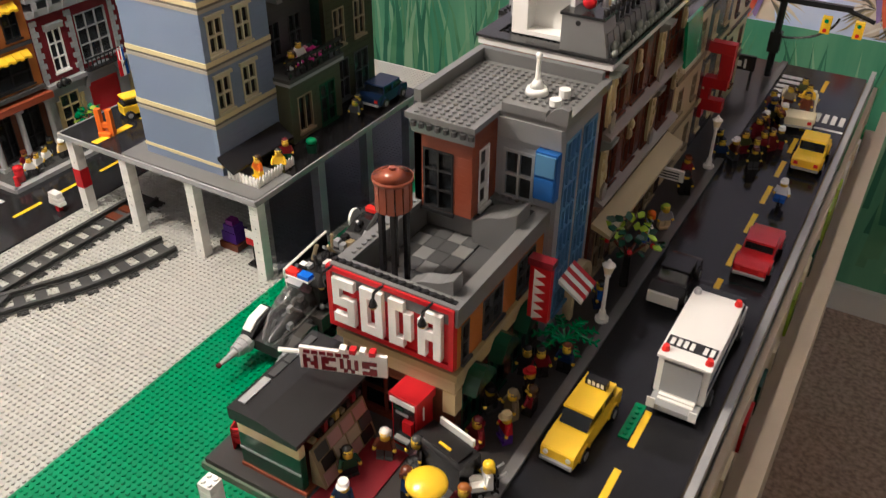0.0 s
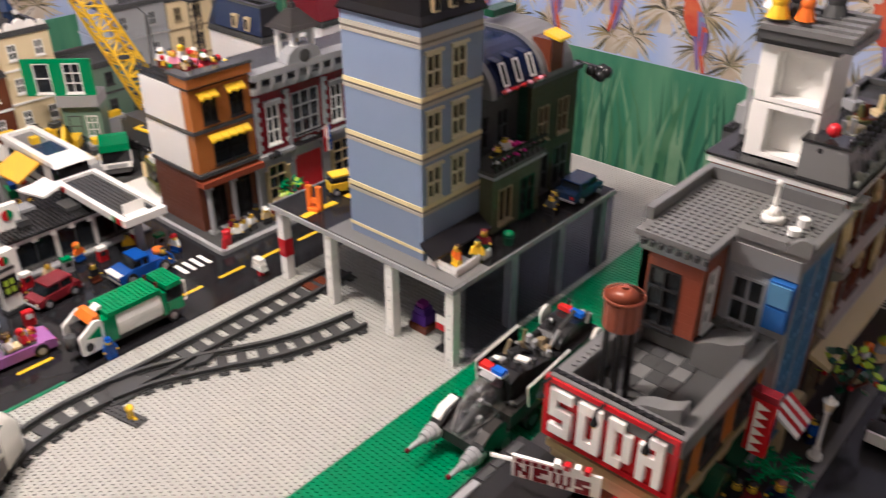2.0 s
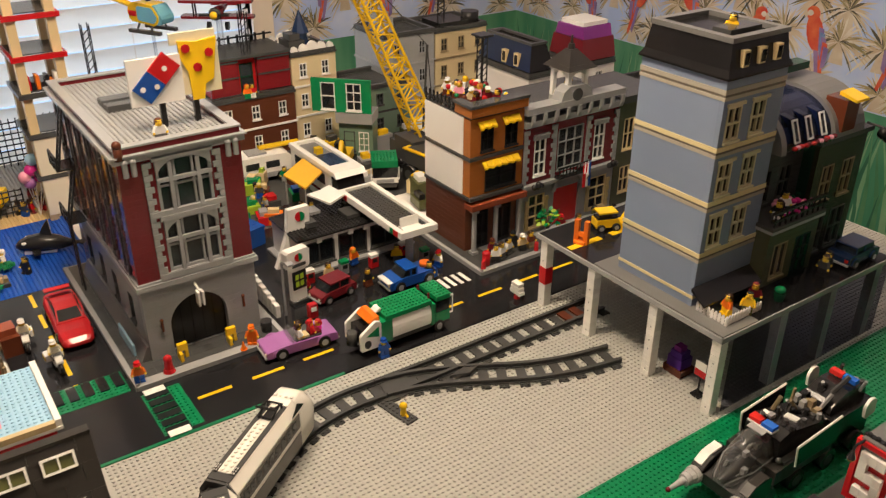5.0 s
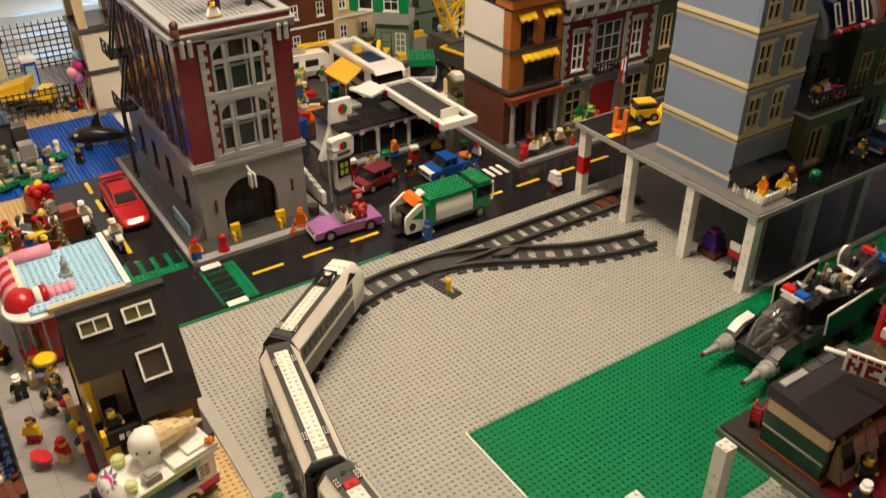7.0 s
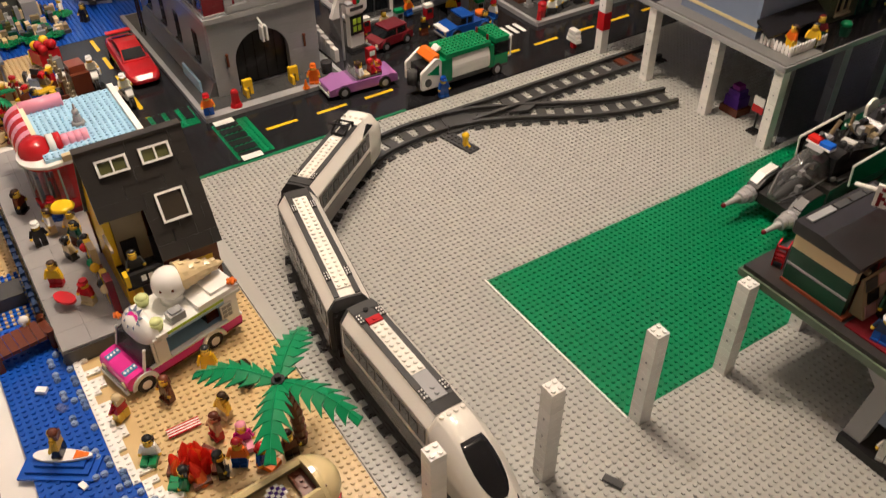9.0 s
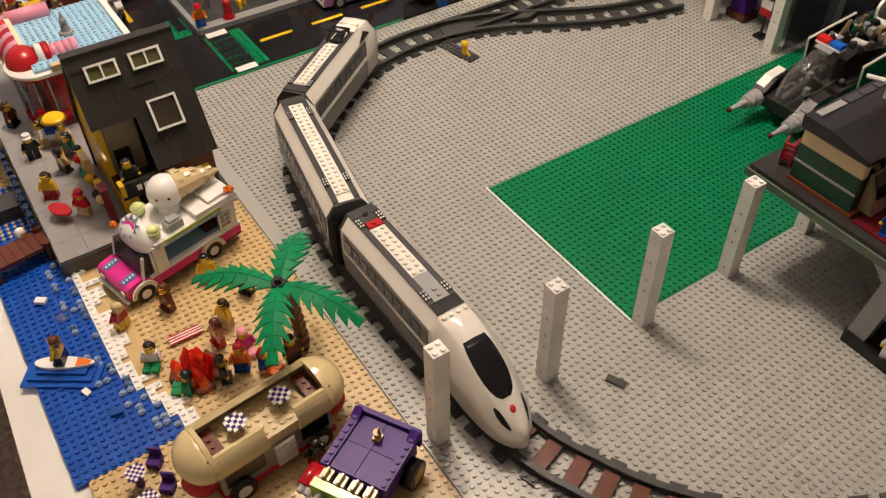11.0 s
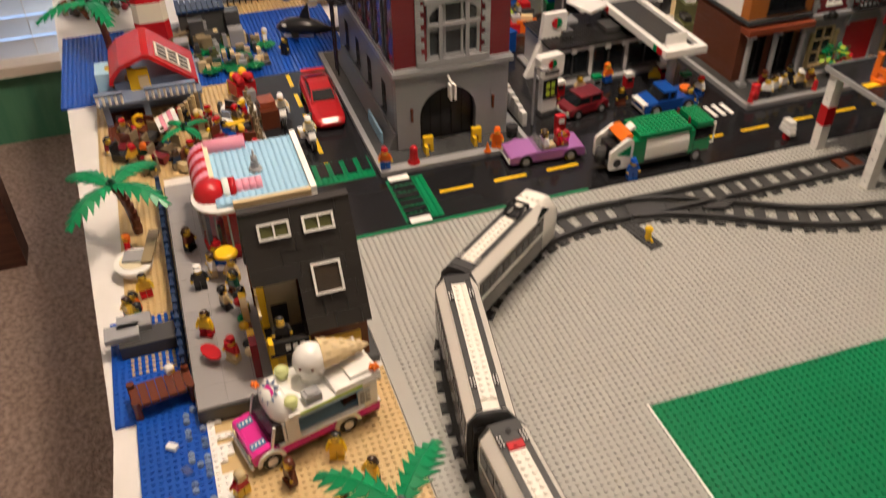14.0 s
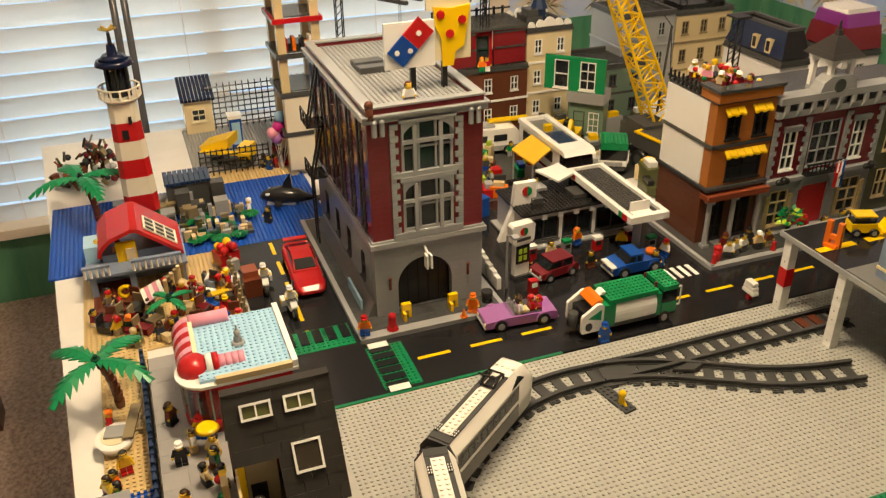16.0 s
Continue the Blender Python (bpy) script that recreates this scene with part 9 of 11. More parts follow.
part("pole", b, "white", ub)
b = bm_new()
loft(b, [[(r * math.cos(q), r * math.sin(q), z) for q in np.linspace(0, 2 * math.pi, 29)[:-1]] for r, z in ((.0165, .0440), (.0186, .0450), (.0180, .0472), (.0150, .0496), (.0100, .0516), (.0050, .0526), (.0012, .0530))])
for f in b.faces:
    f.smooth = len(f.verts) == 4
part("canopy", b, "yellow", ub)

def street_lamp(x, y, z=SZ + .004):
    t = thing("street_lamp", "white old-fashioned street lamp on the kerb", "street lamp", (x, y, z), 0, "street lamps")
    for (r0, r1, a, bz) in ((.008, .008, 0, .004), (.005, .004, .0042, .014), (.0026, .0022, .0142, .062), (.004, .0036, .0622, .066)):
        b = bm_new()
        cyl(b, (0, 0, a), r0, bz - a, r1, 10)
        part("pole", b, "white", t)
    b = bm_new()
    cyl(b, (0, 0, .0662), .0045, .010, .0068, 10)
    part("lantern", b, "cream", t)
    b = bm_new()
    cyl(b, (0, 0, .0764), .0078, .004, .003, 10)
    ball(b, (0, 0, .082), .0022)
    part("cap", b, "white", t)
street_lamp(.230, .532)
street_lamp(.232, .945)

def tree(at, h, r, label, leaf="green", fruit=None):
    t = thing("small_tree", label, "tree", at, 0, "street trees")
    b = bm_new()
    cyl(b, (0, 0, 0), .0055, h * .55, .0035, 8)
    part("trunk", b, "black", t)
    for k in range(5):
        b = bm_new()
        a = k * 1.26
        rod(b, (0, 0, h * .45), (r * .55 * math.cos(a), r * .55 * math.sin(a), h * .72), .0018)
        part("branch", b, "brown", t)
    b = bm_new()
    for k in range(46):
        a, e = random.uniform(0, 6.28), random.uniform(-.35, 1)
        rr = r * random.uniform(.45, 1.0)
        c = Vector((rr * math.cos(a) * math.cos(e * .9), rr * math.sin(a) * math.cos(e * .9), h * .72 + r * .75 * math.sin(e)))
        mm = pose(*c, random.uniform(-40, 40), random.uniform(-40, 40), math.degrees(a))
        prism(b, [(-.002, -.001), (.003, -.0048), (.0095, -.0015), (.0095, .0015), (.003, .0048), (-.002, .001)], 0, .0014, "z", random.choice((0, 0, 1)), mm)
    cr = part("crown", b, [leaf, "lime"], t)
    if fruit:
        b = bm_new()
        for k in range(5):
            a = k * 1.26
            ball(b, (r * .8 * math.cos(a), r * .8 * math.sin(a), h * .72), .0032, seg=8)
        part("fruit", b, fruit, t)
tree((.226, .612, SZ), .092, .034, "small leafy tree with red fruit in pavement", "dark_green", "red")
tree((-.838, .700, .0088), .055, .024, "small bright green bush tree before fire brigade", "green")

def fern(x, y, z, r, label="low dark green fern plant"):
    t = thing("fern", label, "plant", (x, y, z), 0, "ferns")
    for k in range(9):
        b = bm_new()
        a = k * 40 + random.uniform(-12, 12)
        m_ = pose(0, 0, .004, 0, 0, a)
        prism(b, [(0, .0), (r * .5, .009), (r, .004), (r, .002), (r * .5, .006)], -.0012, .0012, "y", 0, m_)
        for i in range(4):
            u = r * (.30 + .20 * i)
            for q in (-1, 1):
                prism(b, [(u, 0), (u + .004, q * .0060), (u + .0062, q * .0060), (u + .0032, 0)][::q], .0058 - i * .0008, .0074 - i * .0008, "z", 0, m_)
        part("leaf", b, "green", t)
fern(.212, .470, SZ + .010, .034)

# red striped hanging sign and awning, arch
hs = thing("hanging_sign", "tall red hanging sign with white zigzag", "sign", (.184, .420, SZ + .060), 0)
slab(hs, "red", .004, .026, -.004, .004, .012, .078, "panel")
for i in range(6):
    b = bm_new()
    prism(b, [(.009, .014 + i * .010), (.021, .019 + i * .010), (.009, .024 + i * .010)], -.0052, -.0042, "y")
    part("zigzag", b, "white", hs)
slab(hs, "dark_red", .002, .028, -.006, .006, .0782, .086, "top_block")
aw = thing("striped_awning", "red and white striped slanted awning on street wall", "awning", (.190, .490, SZ + .052), 0)
for i in range(6):
    b = bm_new()
    prism(b, [(0, .020), (.028, 0), (.028, -.003), (0, .015)], i * .0072, i * .0072 + .0070, "y")
    part("stripe", b, "red" if i % 2 else "white", aw)
ar = thing("stone_arch", "tan stone arch over shop entrance", "arch", (.188, .545, SZ), 0)
b = bm_new()
po = [(.028 * math.cos(q), .034 + .028 * math.sin(q)) for q in np.linspace(math.pi, 0, 13)]
pi_ = [(.020 * math.cos(q), .034 + .020 * math.sin(q)) for q in np.linspace(0, math.pi, 13)]
prism(b, [(-.028, 0)] + po + [(.028, 0), (.020, 0)] + pi_ + [(-.020, 0)], 0, .010, "x")
part("arch", b, "tan", ar)
es = thing("red_tall_sign", "tall red block sign of stacked stepped bars", "sign", (.180, 1.020, SZ), 0)
for x0, x1, z0, z1 in ((.006, .044, .150, .166), (.026, .044, .112, .1498), (-.004, .042, .096, .1118), (-.006, .018, .078, .0958), (-.006, .040, .060, .0778), (-.004, .012, .046, .0598)):
    slab(es, "red", x0, x1, -.008, .008, z0, z1, "block")
slab(es, "dark_red", -.010, -.0042, -.004, .004, .090, .150, "bracket")
bl_ = thing("blade_sign", "tall slate blue blade sign with pale bars on street corner", "sign", (.150, 1.290, SZ), 0)
slab(bl_, "sand_blue", -.004, .022, -.003, .003, .066, .150, "panel")
for i in range(5):
    slab(bl_, "white", .004, .014, -.0042, -.0032, .074 + i * .015, .083 + i * .015, "lettering")
slab(bl_, "dark_orange", -.016, -.0042, -.004, .004, .040, .150, "corner_pier")
slab(bl_, "tan", -.026, -.0162, -.004, .004, .040, .150, "corner_pier")
ks_ = thing("black_sign_board", "low black sign board with white bar by the crossing", "sign", (.180, 1.260, SZ), 0)
slab(ks_, "black", -.010, .034, -.003, .003, .036, .062, "board")
slab(ks_, "white", .002, .012, -.0042, -.0032, .042, .052, "lettering")
slab(ks_, "white", .016, .020, -.0042, -.0032, .040, .056, "lettering")
for x in (-.006, .030):
    slab(ks_, "dark_grey", x - .002, x + .002, -.002, .002, 0, .0358, "leg")
gb = thing("green_blind", "green shop blind hanging flat on street house", "awning", (.1905, .835, SZ + .190), 0)
b = bm_new()
prism(b, [(0, .060), (.004, .060), (.010, 0), (.006, 0)], 0, .066, "y")
part("cloth", b, "green", gb)
slab(gb, "cream", .0045, .011, -.001, .067, -.006, -.0004, "hem")
tb_ = thing("white_banner", "small white hanging banner with grey bars", "banner", (.212, .800, SZ + .050), 0)
slab(tb_, "white", -.020, .020, -.002, .002, 0, .016, "panel")
for i in range(3):
    slab(tb_, "dark_grey", -.015, .014, -.0028, -.0022, .003 + i * .004, .0046 + i * .004, "lettering")
sl_ = thing("traffic_signal", "black signal gantry with two yellow traffic lights", "traffic light", (.226, 1.335, SZ + .004), 0)
b = bm_new()
rod(b, (0, 0, 0), (0, 0, .135), .0062, 8)
part("pole", b, "black", sl_)
b = bm_new()
box(b, -.012, .110, -.005, .005, .1352, .1440)
rod(b, (.100, 0, .139), (.148, 0, .124), .0036)
part("arm", b, "black", sl_)
b = bm_new()
bow = [(.008 + .086 * math.sin(q), 0, .074 + .054 * (1 - math.cos(q))) for q in np.linspace(0, 1.45, 9)]
for p, q in zip(bow, bow[1:]):
    rod(b, p, q, .0022)
part("brace", b, "black", sl_)
b = bm_new()
box(b, -.010, .010, -.008, .008, .046, .082)
part("control_box", b, "black", sl_)
for x in (.075, .127):
    b = bm_new()
    box(b, x - .0075, x + .0075, -.006, .006, .094, .122)
    lt = part("signal_head", b, "yellow", sl_)
    for i, mt in enumerate(("green", "yellow", "trans_red")):
        b = bm_new()
        cyl(b, (x, -.0078, .116 - i * .008), .0034, .0016, n=10, axis="y")
        part("lens", b, mt, lt)
for i in range(6):
    mark(st, "white", .249, .284, 1.238 + i * .023, 1.250 + i * .023, .1299)
for i in range(4):
    mark(st, "white", .334 + i * .0125, .3415 + i * .0125, 1.195, 1.230, .1299)
mark(st, "white", .334, .383, 1.168, 1.174, .1299)
slab(thing("green_road_tile", "green studded plate beside road dash", "plate", (.3145, .405, .1291)), "green", -.006, .005, -.026, .026, 0, .002, "plate", stud="green")

# street people-like toy figures
def crowd(spots, z):
    for x, y, q, to, le, hr, hat in spots:
        figure((x, y, z), q, to, le, hr, hat)
crowd([(.210, .387, -60, "black", "black", "red", "red"), (.208, .350, -30, "dark_tan", "dark_tan", "dark_tan", None), (.217, .320, -40, "red", "purple", "tan", "tan"),
       (.196, .300, -20, "dark_red", "dark_red", "dark_red", None), (.130, .243, 20, "brown", "dark_grey", "white", None), (.132, .176, 10, "dark_blue", "blue", "white", "white"),
       (.113, .208, 60, "dark_green", "black", "black", None), (.224, .224, 0, "dark_red", "dark_tan", "dark_orange", None), (.172, .216, 100, "dark_blue", "black", "brown", None),
       (.160, .250, -20, "black", "black", "dark_grey", None), (.193, .414, 10, "black", "black", "black", None), (.206, .420, 40, "dark_red", "black", "black", None),
       (.226, .440, 0, "dark_blue", "black", "brown", None), (.222, .365, -90, "dark_red", "black", "hair", None), (.186, .345, 70, "black", "dark_grey", "black", "black"),
       (.222, .700, -90, "blue", "tan", "white", None), (.214, .735, -70, "white", "blue", "orange", None), (.226, .760, 40, "light_grey", "tan", "lime", None),
       (.215, .560, -60, "blue", "dark_blue", "black", None), (.222, .860, 30, "black", "black", "hair", "black"), (.210, .905, 60, "dark_red", "brown", "hair", "brown"),
       (.238, .985, 20, "dark_blue", "black", "black", None), (.226, 1.015, 80, "black", "dark_red", "black", None)], SZ)
pc_ = thing("push_chair", "small black toy push chair with grey wheels", "push chair", (.231, .256, SZ), -50)
slab(pc_, "black", -.006, .006, -.009, .007, .006, .0085, "seat")
slab(pc_, "black", -.006, .006, .0072, .0095, .0087, .024, "backrest")
for q in (-1, 1):
    b = bm_new()
    rod(b, (q * .0055, .008, .022), (q * .0055, .016, .028), .0011)
    part("handle", b, "light_grey", pc_)
    for y_ in (-.008, .006):
        wheel(pc_, q * .0072, y_, .0038, .0038, .0026, "x")
figure((.231, .256, SZ + .0088), -50, "white", "white", "yellow", seated=True)
random.seed(5)
cols = ["black", "brown", "dark_red", "black", "dark_blue", "brown", "olive", "dark_grey"]
crowd([(.252 + random.uniform(0, .055), .985 + i * .0145, random.uniform(-60, 60), random.choice(cols), random.choice(cols), random.choice(["hair", "black", "hair", "brown", "tan"]), random.choice([None, None, None, "white", "black", "brown"])) for i in range(18)], .1292)
crowd([(.290, 1.185, 0, "dark_tan", "brown", "hair", None), (.316, 1.205, 10, "yellow", "tan", "hair", None), (.304, 1.230, 0, "olive", "brown", "black", None), (.319, 1.172, 0, "brown", "brown", "black", None)], .150)
# terrace in front of the tower and shop things
fe = thing("picket_fence", "white picket fence round small garden", "fence", (-.338, .558, .1412))
def pickets(x0, y0, x1, y1, n):
    for i in range(n):
        f = i / (n - 1)
        b = bm_new()
        x, y = x0 + (x1 - x0) * f, y0 + (y1 - y0) * f
        prism(b, [(-.0022, 0), (.0022, 0), (.0022, .012), (0, .0155), (-.0022, .012)], -.001, .001, "y", 0, pose(x, y, 0, 0, 0, between((x0, y0), (x1, y1))))
        part("picket", b, "white", fe)
    b = bm_new()
    for z in (.004, .009):
        rod(b, (x0, y0, z), (x1, y1, z), .0011)
    part("rail", b, "white", fe)
pickets(.0, -.010, .052, -.010, 9)
pickets(.052, -.010, .052, .066, 13)
crowd([(-.305, .572, -20, "orange", "yellow", "hair", None), (-.292, .602, 30, "yellow", "olive", "black", None), (-.304, .632, 40, "dark_red", "dark_green", "dark_red", None)], .1412)
for x, y, mt in ((-.288, .672, "green"),):
    b = bm_new()
    cyl(b, (0, 0, 0), .008, .014, .010, 10)
    ball(b, (0, 0, .018), .009, 1, (1, 1, .6), 8)
    solid("plant_tub", b, ["dark_green", mt], f"small plant tub with {mt} blossom", "plant tub", (x, y, .1410), 0, "plant tubs")
for i in range(26):
    x, y = -.345 + random.uniform(-.02, .022), .682 + random.uniform(0, .11)
    b = bm_new()
    cyl(b, (0, 0, 0), .001, .012, n=5)
    ball(b, (0, 0, .013), .0052, 1, (1, 1, .7), 7)
    solid("terrace_flower", b, ["dark_green", random.choice(("pink", "pink", "magenta", "magenta", "dark_green", "white"))], "small flower on roof terrace", "flower", (x, y, .2457), 0, "terrace flowers")
crowd([(-.335, .700, 0, "black", "dark_grey", "hair", None), (-.350, .735, 60, "white", "black", "black", None)], .2456)
random.seed(31)
for i in range(12):
    b = bm_new()
    cyl(b, (0, 0, 0), .001, .006, n=5)
    ball(b, (0, 0, .008), .0048, 1, (1, 1, .7), 7)
    solid("eaves_flower", b, ["dark_green", random.choice(("red", "dark_red", "green", "pink"))], "small flower in box under the dormers", "flower", (-.339 + random.uniform(-.002, .002), .716 + i * .009, .3492), 0, "eaves flowers")
sc = car("blue_scooter_van", "dark blue toy van before restaurant", (-.300, .880, .1410), 90, "dark_blue", .085, .044, .008, (.2, .8), .036, .024)
crowd([(-.302, .812, 0, "black", "black", "black", None), (-.296, .795, 0, "dark_grey", "black", "hair", None)], .141)
dg = thing("orange_barrier", "orange plastic roadwork barrier on road plate", "barrier", (-.596, .556, .1398), 20)
for x in (-.009, .009):
    slab(dg, "orange", x - .004, x + .004, -.004, .004, 0, .042, "post")
slab(dg, "orange", -.0049, .0049, -.003, .003, .012, .020, "bar")
slab(dg, "orange", -.010, .010, -.010, .010, 0, .005, "foot")
lo_ = thing("yellow_loader", "yellow toy loader on road plate", "toy loader", (-.612, .630, .1398), 70, "toy vehicles")
lo_.scale = (.78, .78, .72)
slab(lo_, "yellow", -.030, .022, -.016, .016, .010, .030, "body")
slab(lo_, "black", -.028, .020, -.012, .012, .0302, .036, "seat_base")
slab(lo_, "yellow", -.026, .018, -.016, .016, .046, .050, "roof")
for x in (-.024, .016):
    for s in (-1, 1):
        b = bm_new()
        rod(b, (x, s * .014, .036), (x, s * .014, .046), .0016)
        part("roof_post", b, "black", lo_)
for x in (-.020, .016):
    for s in (-1, 1):
        wheel(lo_, x, s * .017, .010, .010, .008, "y")
b = bm_new()
prism(b, [(.030, .006), (.050, .006), (.052, .028), (.044, .012), (.032, .014)], -.022, .022, "y")
part("bucket", b, "yellow", lo_)
# things in the shade under the platform
sh_ = thing("purple_store", "dark purple bin with brown base under platform", "bin", (-.372, .572, .001))
slab(sh_, "brown", -.018, .018, -.016, .016, 0, .012, "base")
slab(sh_, "purple", -.014, .014, -.013, .013, .0122, .030, "bin")
slab(sh_, "purple", -.010, .012, -.012, .008, .0302, .042, "bin")
slab(sh_, "violet", -.006, .008, -.010, .004, .0422, .050, "lid")
sp = thing("crossing_sign", "white and red railway crossing sign on black pole", "sign", (-.312, .548, .001))
b = bm_new()
rod(b, (0, 0, 0), (0, 0, .060), .0018)
part("pole", b, "black", sp)
slab(sp, "black", -.008, .008, -.008, .008, 0, .004, "foot")
slab(sp, "white", -.010, .010, -.0035, -.0020, .048, .062, "plate")
slab(sp, "red", -.010, .010, -.0036, -.0020, .036, .0478, "lower_plate")
# lower storey room under the street platform
lr = thing("lower_garage", "grey framed garage under street shelf with black base", "garage", (.140, .165, 0), 0)
slab(lr, "black", 0, .24, -.006, .12, 0, .012, "base")
b = bm_new()
prism(b, [(0, .0122), (.020, .0122), (.030, .085), (.030, .105), (-.006, .105), (.010, .088)], 0, .014, "y")
part("frame", b, "light_grey", lr)
slab(lr, "dark_grey", .028, .24, .05, .058, .0122, .105, "rear_wall")
slab(lr, "sand_blue", .020, .034, .002, .010, .050, .080, "panel")
crowd([(.185, .170, 20, "white", "white", "white", "white"), (.225, .175, -20, "lime", "white", "black", None)], .0122)

# ---- filling station and yards ----
oc = thing("filling_station", "white filling station shop with black roof", "building", (-1.16, .215, .001), 0)
slab(oc, "light_grey", .040, .182, -.012, .25, 0, .004, "plinth")
wall(oc, "wall_white", (.165, 0), 90, .235, .0042, .068, [(.010, .076, .010, .058), (.084, .148, .006, .060), (.156, .226, .010, .058)])
for o in [(.010, .076, .010, .058), (.084, .148, .006, .060), (.156, .226, .010, .058)]:
    window(oc, (.165, 0), 90, *o, "dark_grey", 2, 1, pane="smoke")
wall(oc, "wall_white", (.048, 0), 0, .109, .0042, .068)
wall(oc, "wall_white", (.048, .235), -90, .227, .0042, .068)
wall(oc, "wall_white", (.157, .235), 180, .101, .0042, .068)
slab(oc, "black", .044, .172, -.004, .24, .0682, .0725, "roof", stud="black")
for i in range(7):
    slab(oc, "white", .1655, .170, .004 + i * .034, .014 + i * .034, .056, .068, "corbel")
slab(oc, "light_grey", .055, .085, .05, .09, .0727, .079, "roof_vent")
slab(oc, "dark_grey", .10, .14, .12, .15, .0727, .080, "roof_vent")
cp = thing("station_canopy", "grey studded fuel canopy with white and red edge", "canopy", (-1.088, .361, .001), 0)
slab(cp, "dark_grey", 0, .222, .006, .066, .092, .097, "deck", stud="dark_grey")
for a, nm in (((0, .222, -.004, .0058), "edge"), ((0, .222, .0662, .076), "edge"), ((-.006, -.0002, -.004, .076), "edge"), ((.2222, .234, -.004, .076), "edge")):
    slab(cp, "white", a[0], a[1], a[2], a[3], .090, .103, nm)
for x in (.014, .206):
    slab(cp, "red", x, x + .016, -.0052, -.0042, .091, .102, "red_patch")
    slab(cp, "green", x - .012, x - .0002, -.0052, -.0042, .091, .102, "green_patch")
for x in (.05, .20):
    b = bm_new()
    cyl(b, (x, .034, .0), .008, .0915, n=12)
    part("column", b, "light_grey", cp)
b = bm_new()
prism(b, [(-.015, -.070), (.050, -.052), (.026, -.006), (-.030, -.012), (-.018, -.040)], .1032, .1075, "z")
part("wing", b, "white", cp)
slab(cp, "white", .200, .225, .010, .050, .0972, .1015, "roof_sign_base")
b = bm_new()
box(b, .205, .208, .010, .050, .1016, .1200)
part("roof_sign", b, "white", cp)
fn_ = thing("station_fin", "tall white sloping fin with red and green round mark", "sign", (-1.045, .150, .001), 0)
b = bm_new()
prism(b, [(.034, 0), (.078, 0), (.084, .062), (.110, .070), (.110, .118), (.066, .118), (.060, .062)], 0, .012, "x")
part("fin", b, "white", fn_)
for s, mt in ((1, "green"), (-1, "red")):
    b = bm_new()
    q = [(.090 + .010 * math.cos(t) * s, .100 + .010 * math.sin(t)) for t in np.linspace(-math.pi / 2, math.pi / 2, 9)]
    prism(b, q, .0121, .0135, "x")
    part("round_mark", b, mt, fn_)
pl = thing("price_pylon", "white price sign pylon with dark number panel", "sign", (-.905, .168, .001), 8)
slab(pl, "dark_grey", -.010, .010, -.016, .016, 0, .006, "foot")
slab(pl, "white", -.006, .006, -.015, .015, .0062, .070, "pillar")
b = bm_new()
prism(b, rounded([(-.022, .0702), (.022, .0702), (.024, .108), (-.024, .108)], .004), -.009, .009, "x")
part("head", b, "white", pl)
slab(pl, "black", .0062, .0078, -.014, .014, .030, .066, "number_panel")
slab(pl, "dark_grey", .0091, .0098, -.014, .014, .076, .082, "lettering")
for i in range(4):
    slab(pl, "lime", .0080, .0088, -.009 + (i % 2) * .010, -.002 + (i % 2) * .010, .036 + (i // 2) * .014, .046 + (i // 2) * .014, "digit_bar")
for s, mt in ((1, "green"), (-1, "red")):
    b = bm_new()
    prism(b, [(.008 * math.cos(t) * s, .094 + .008 * math.sin(t)) for t in np.linspace(-math.pi / 2, math.pi / 2, 9)], .0091, .0102, "x")
    part("round_mark", b, mt, pl)
sw_ = thing("station_wall", "white stepped boundary wall of station", "wall", (-.985, .110, .001), 0)
for i in range(9):
    slab(sw_, "white", -.05 + i * .018, -.034 + i * .018, 0, .008, 0, .052 - i * .0036, "wall_block")
lp = thing("yard_lamp", "thin grey lamp post beside station", "lamp post", (-.875, .128, .001))
b = bm_new()
rod(b, (0, 0, 0), (0, 0, .105), .0022)
rod(b, (0, 0, .105), (.02, .004, .112), .0018)
part("post", b, "light_grey", lp)
slab(lp, "light_grey", .016, .030, -.002, .010, .110, .114, "head")
bn = thing("litter_bin", "black round litter bin", "bin", (-.838, .075, .0088))
b = bm_new()
cyl(b, (0, 0, 0), .009, .020, .010, 12)
part("drum", b, "black", bn)
pk = thing("petrol_pump", "red fuel pump with white label", "pump", (-.845, .165, .001))
slab(pk, "red", -.006, .006, -.008, .008, 0, .026, "cabinet")
slab(pk, "white", .0062, .0072, -.005, .005, .014, .022, "label_bar")
crowd([(-.965, .315, 100, "orange", "blue", "orange", None), (-.835, .405, 60, "black", "black", "black", None), (-.79, .110, 0, "white", "tan", "hair", None), (-.775, .140, 0, "magenta", "red", "red", None)], .006)
figure((-.765, .100, .024), 180, "white", "tan", "hair", seated=True)
figure((-.765, .122, .024), 180, "red", "dark_red", "red", seated=True)
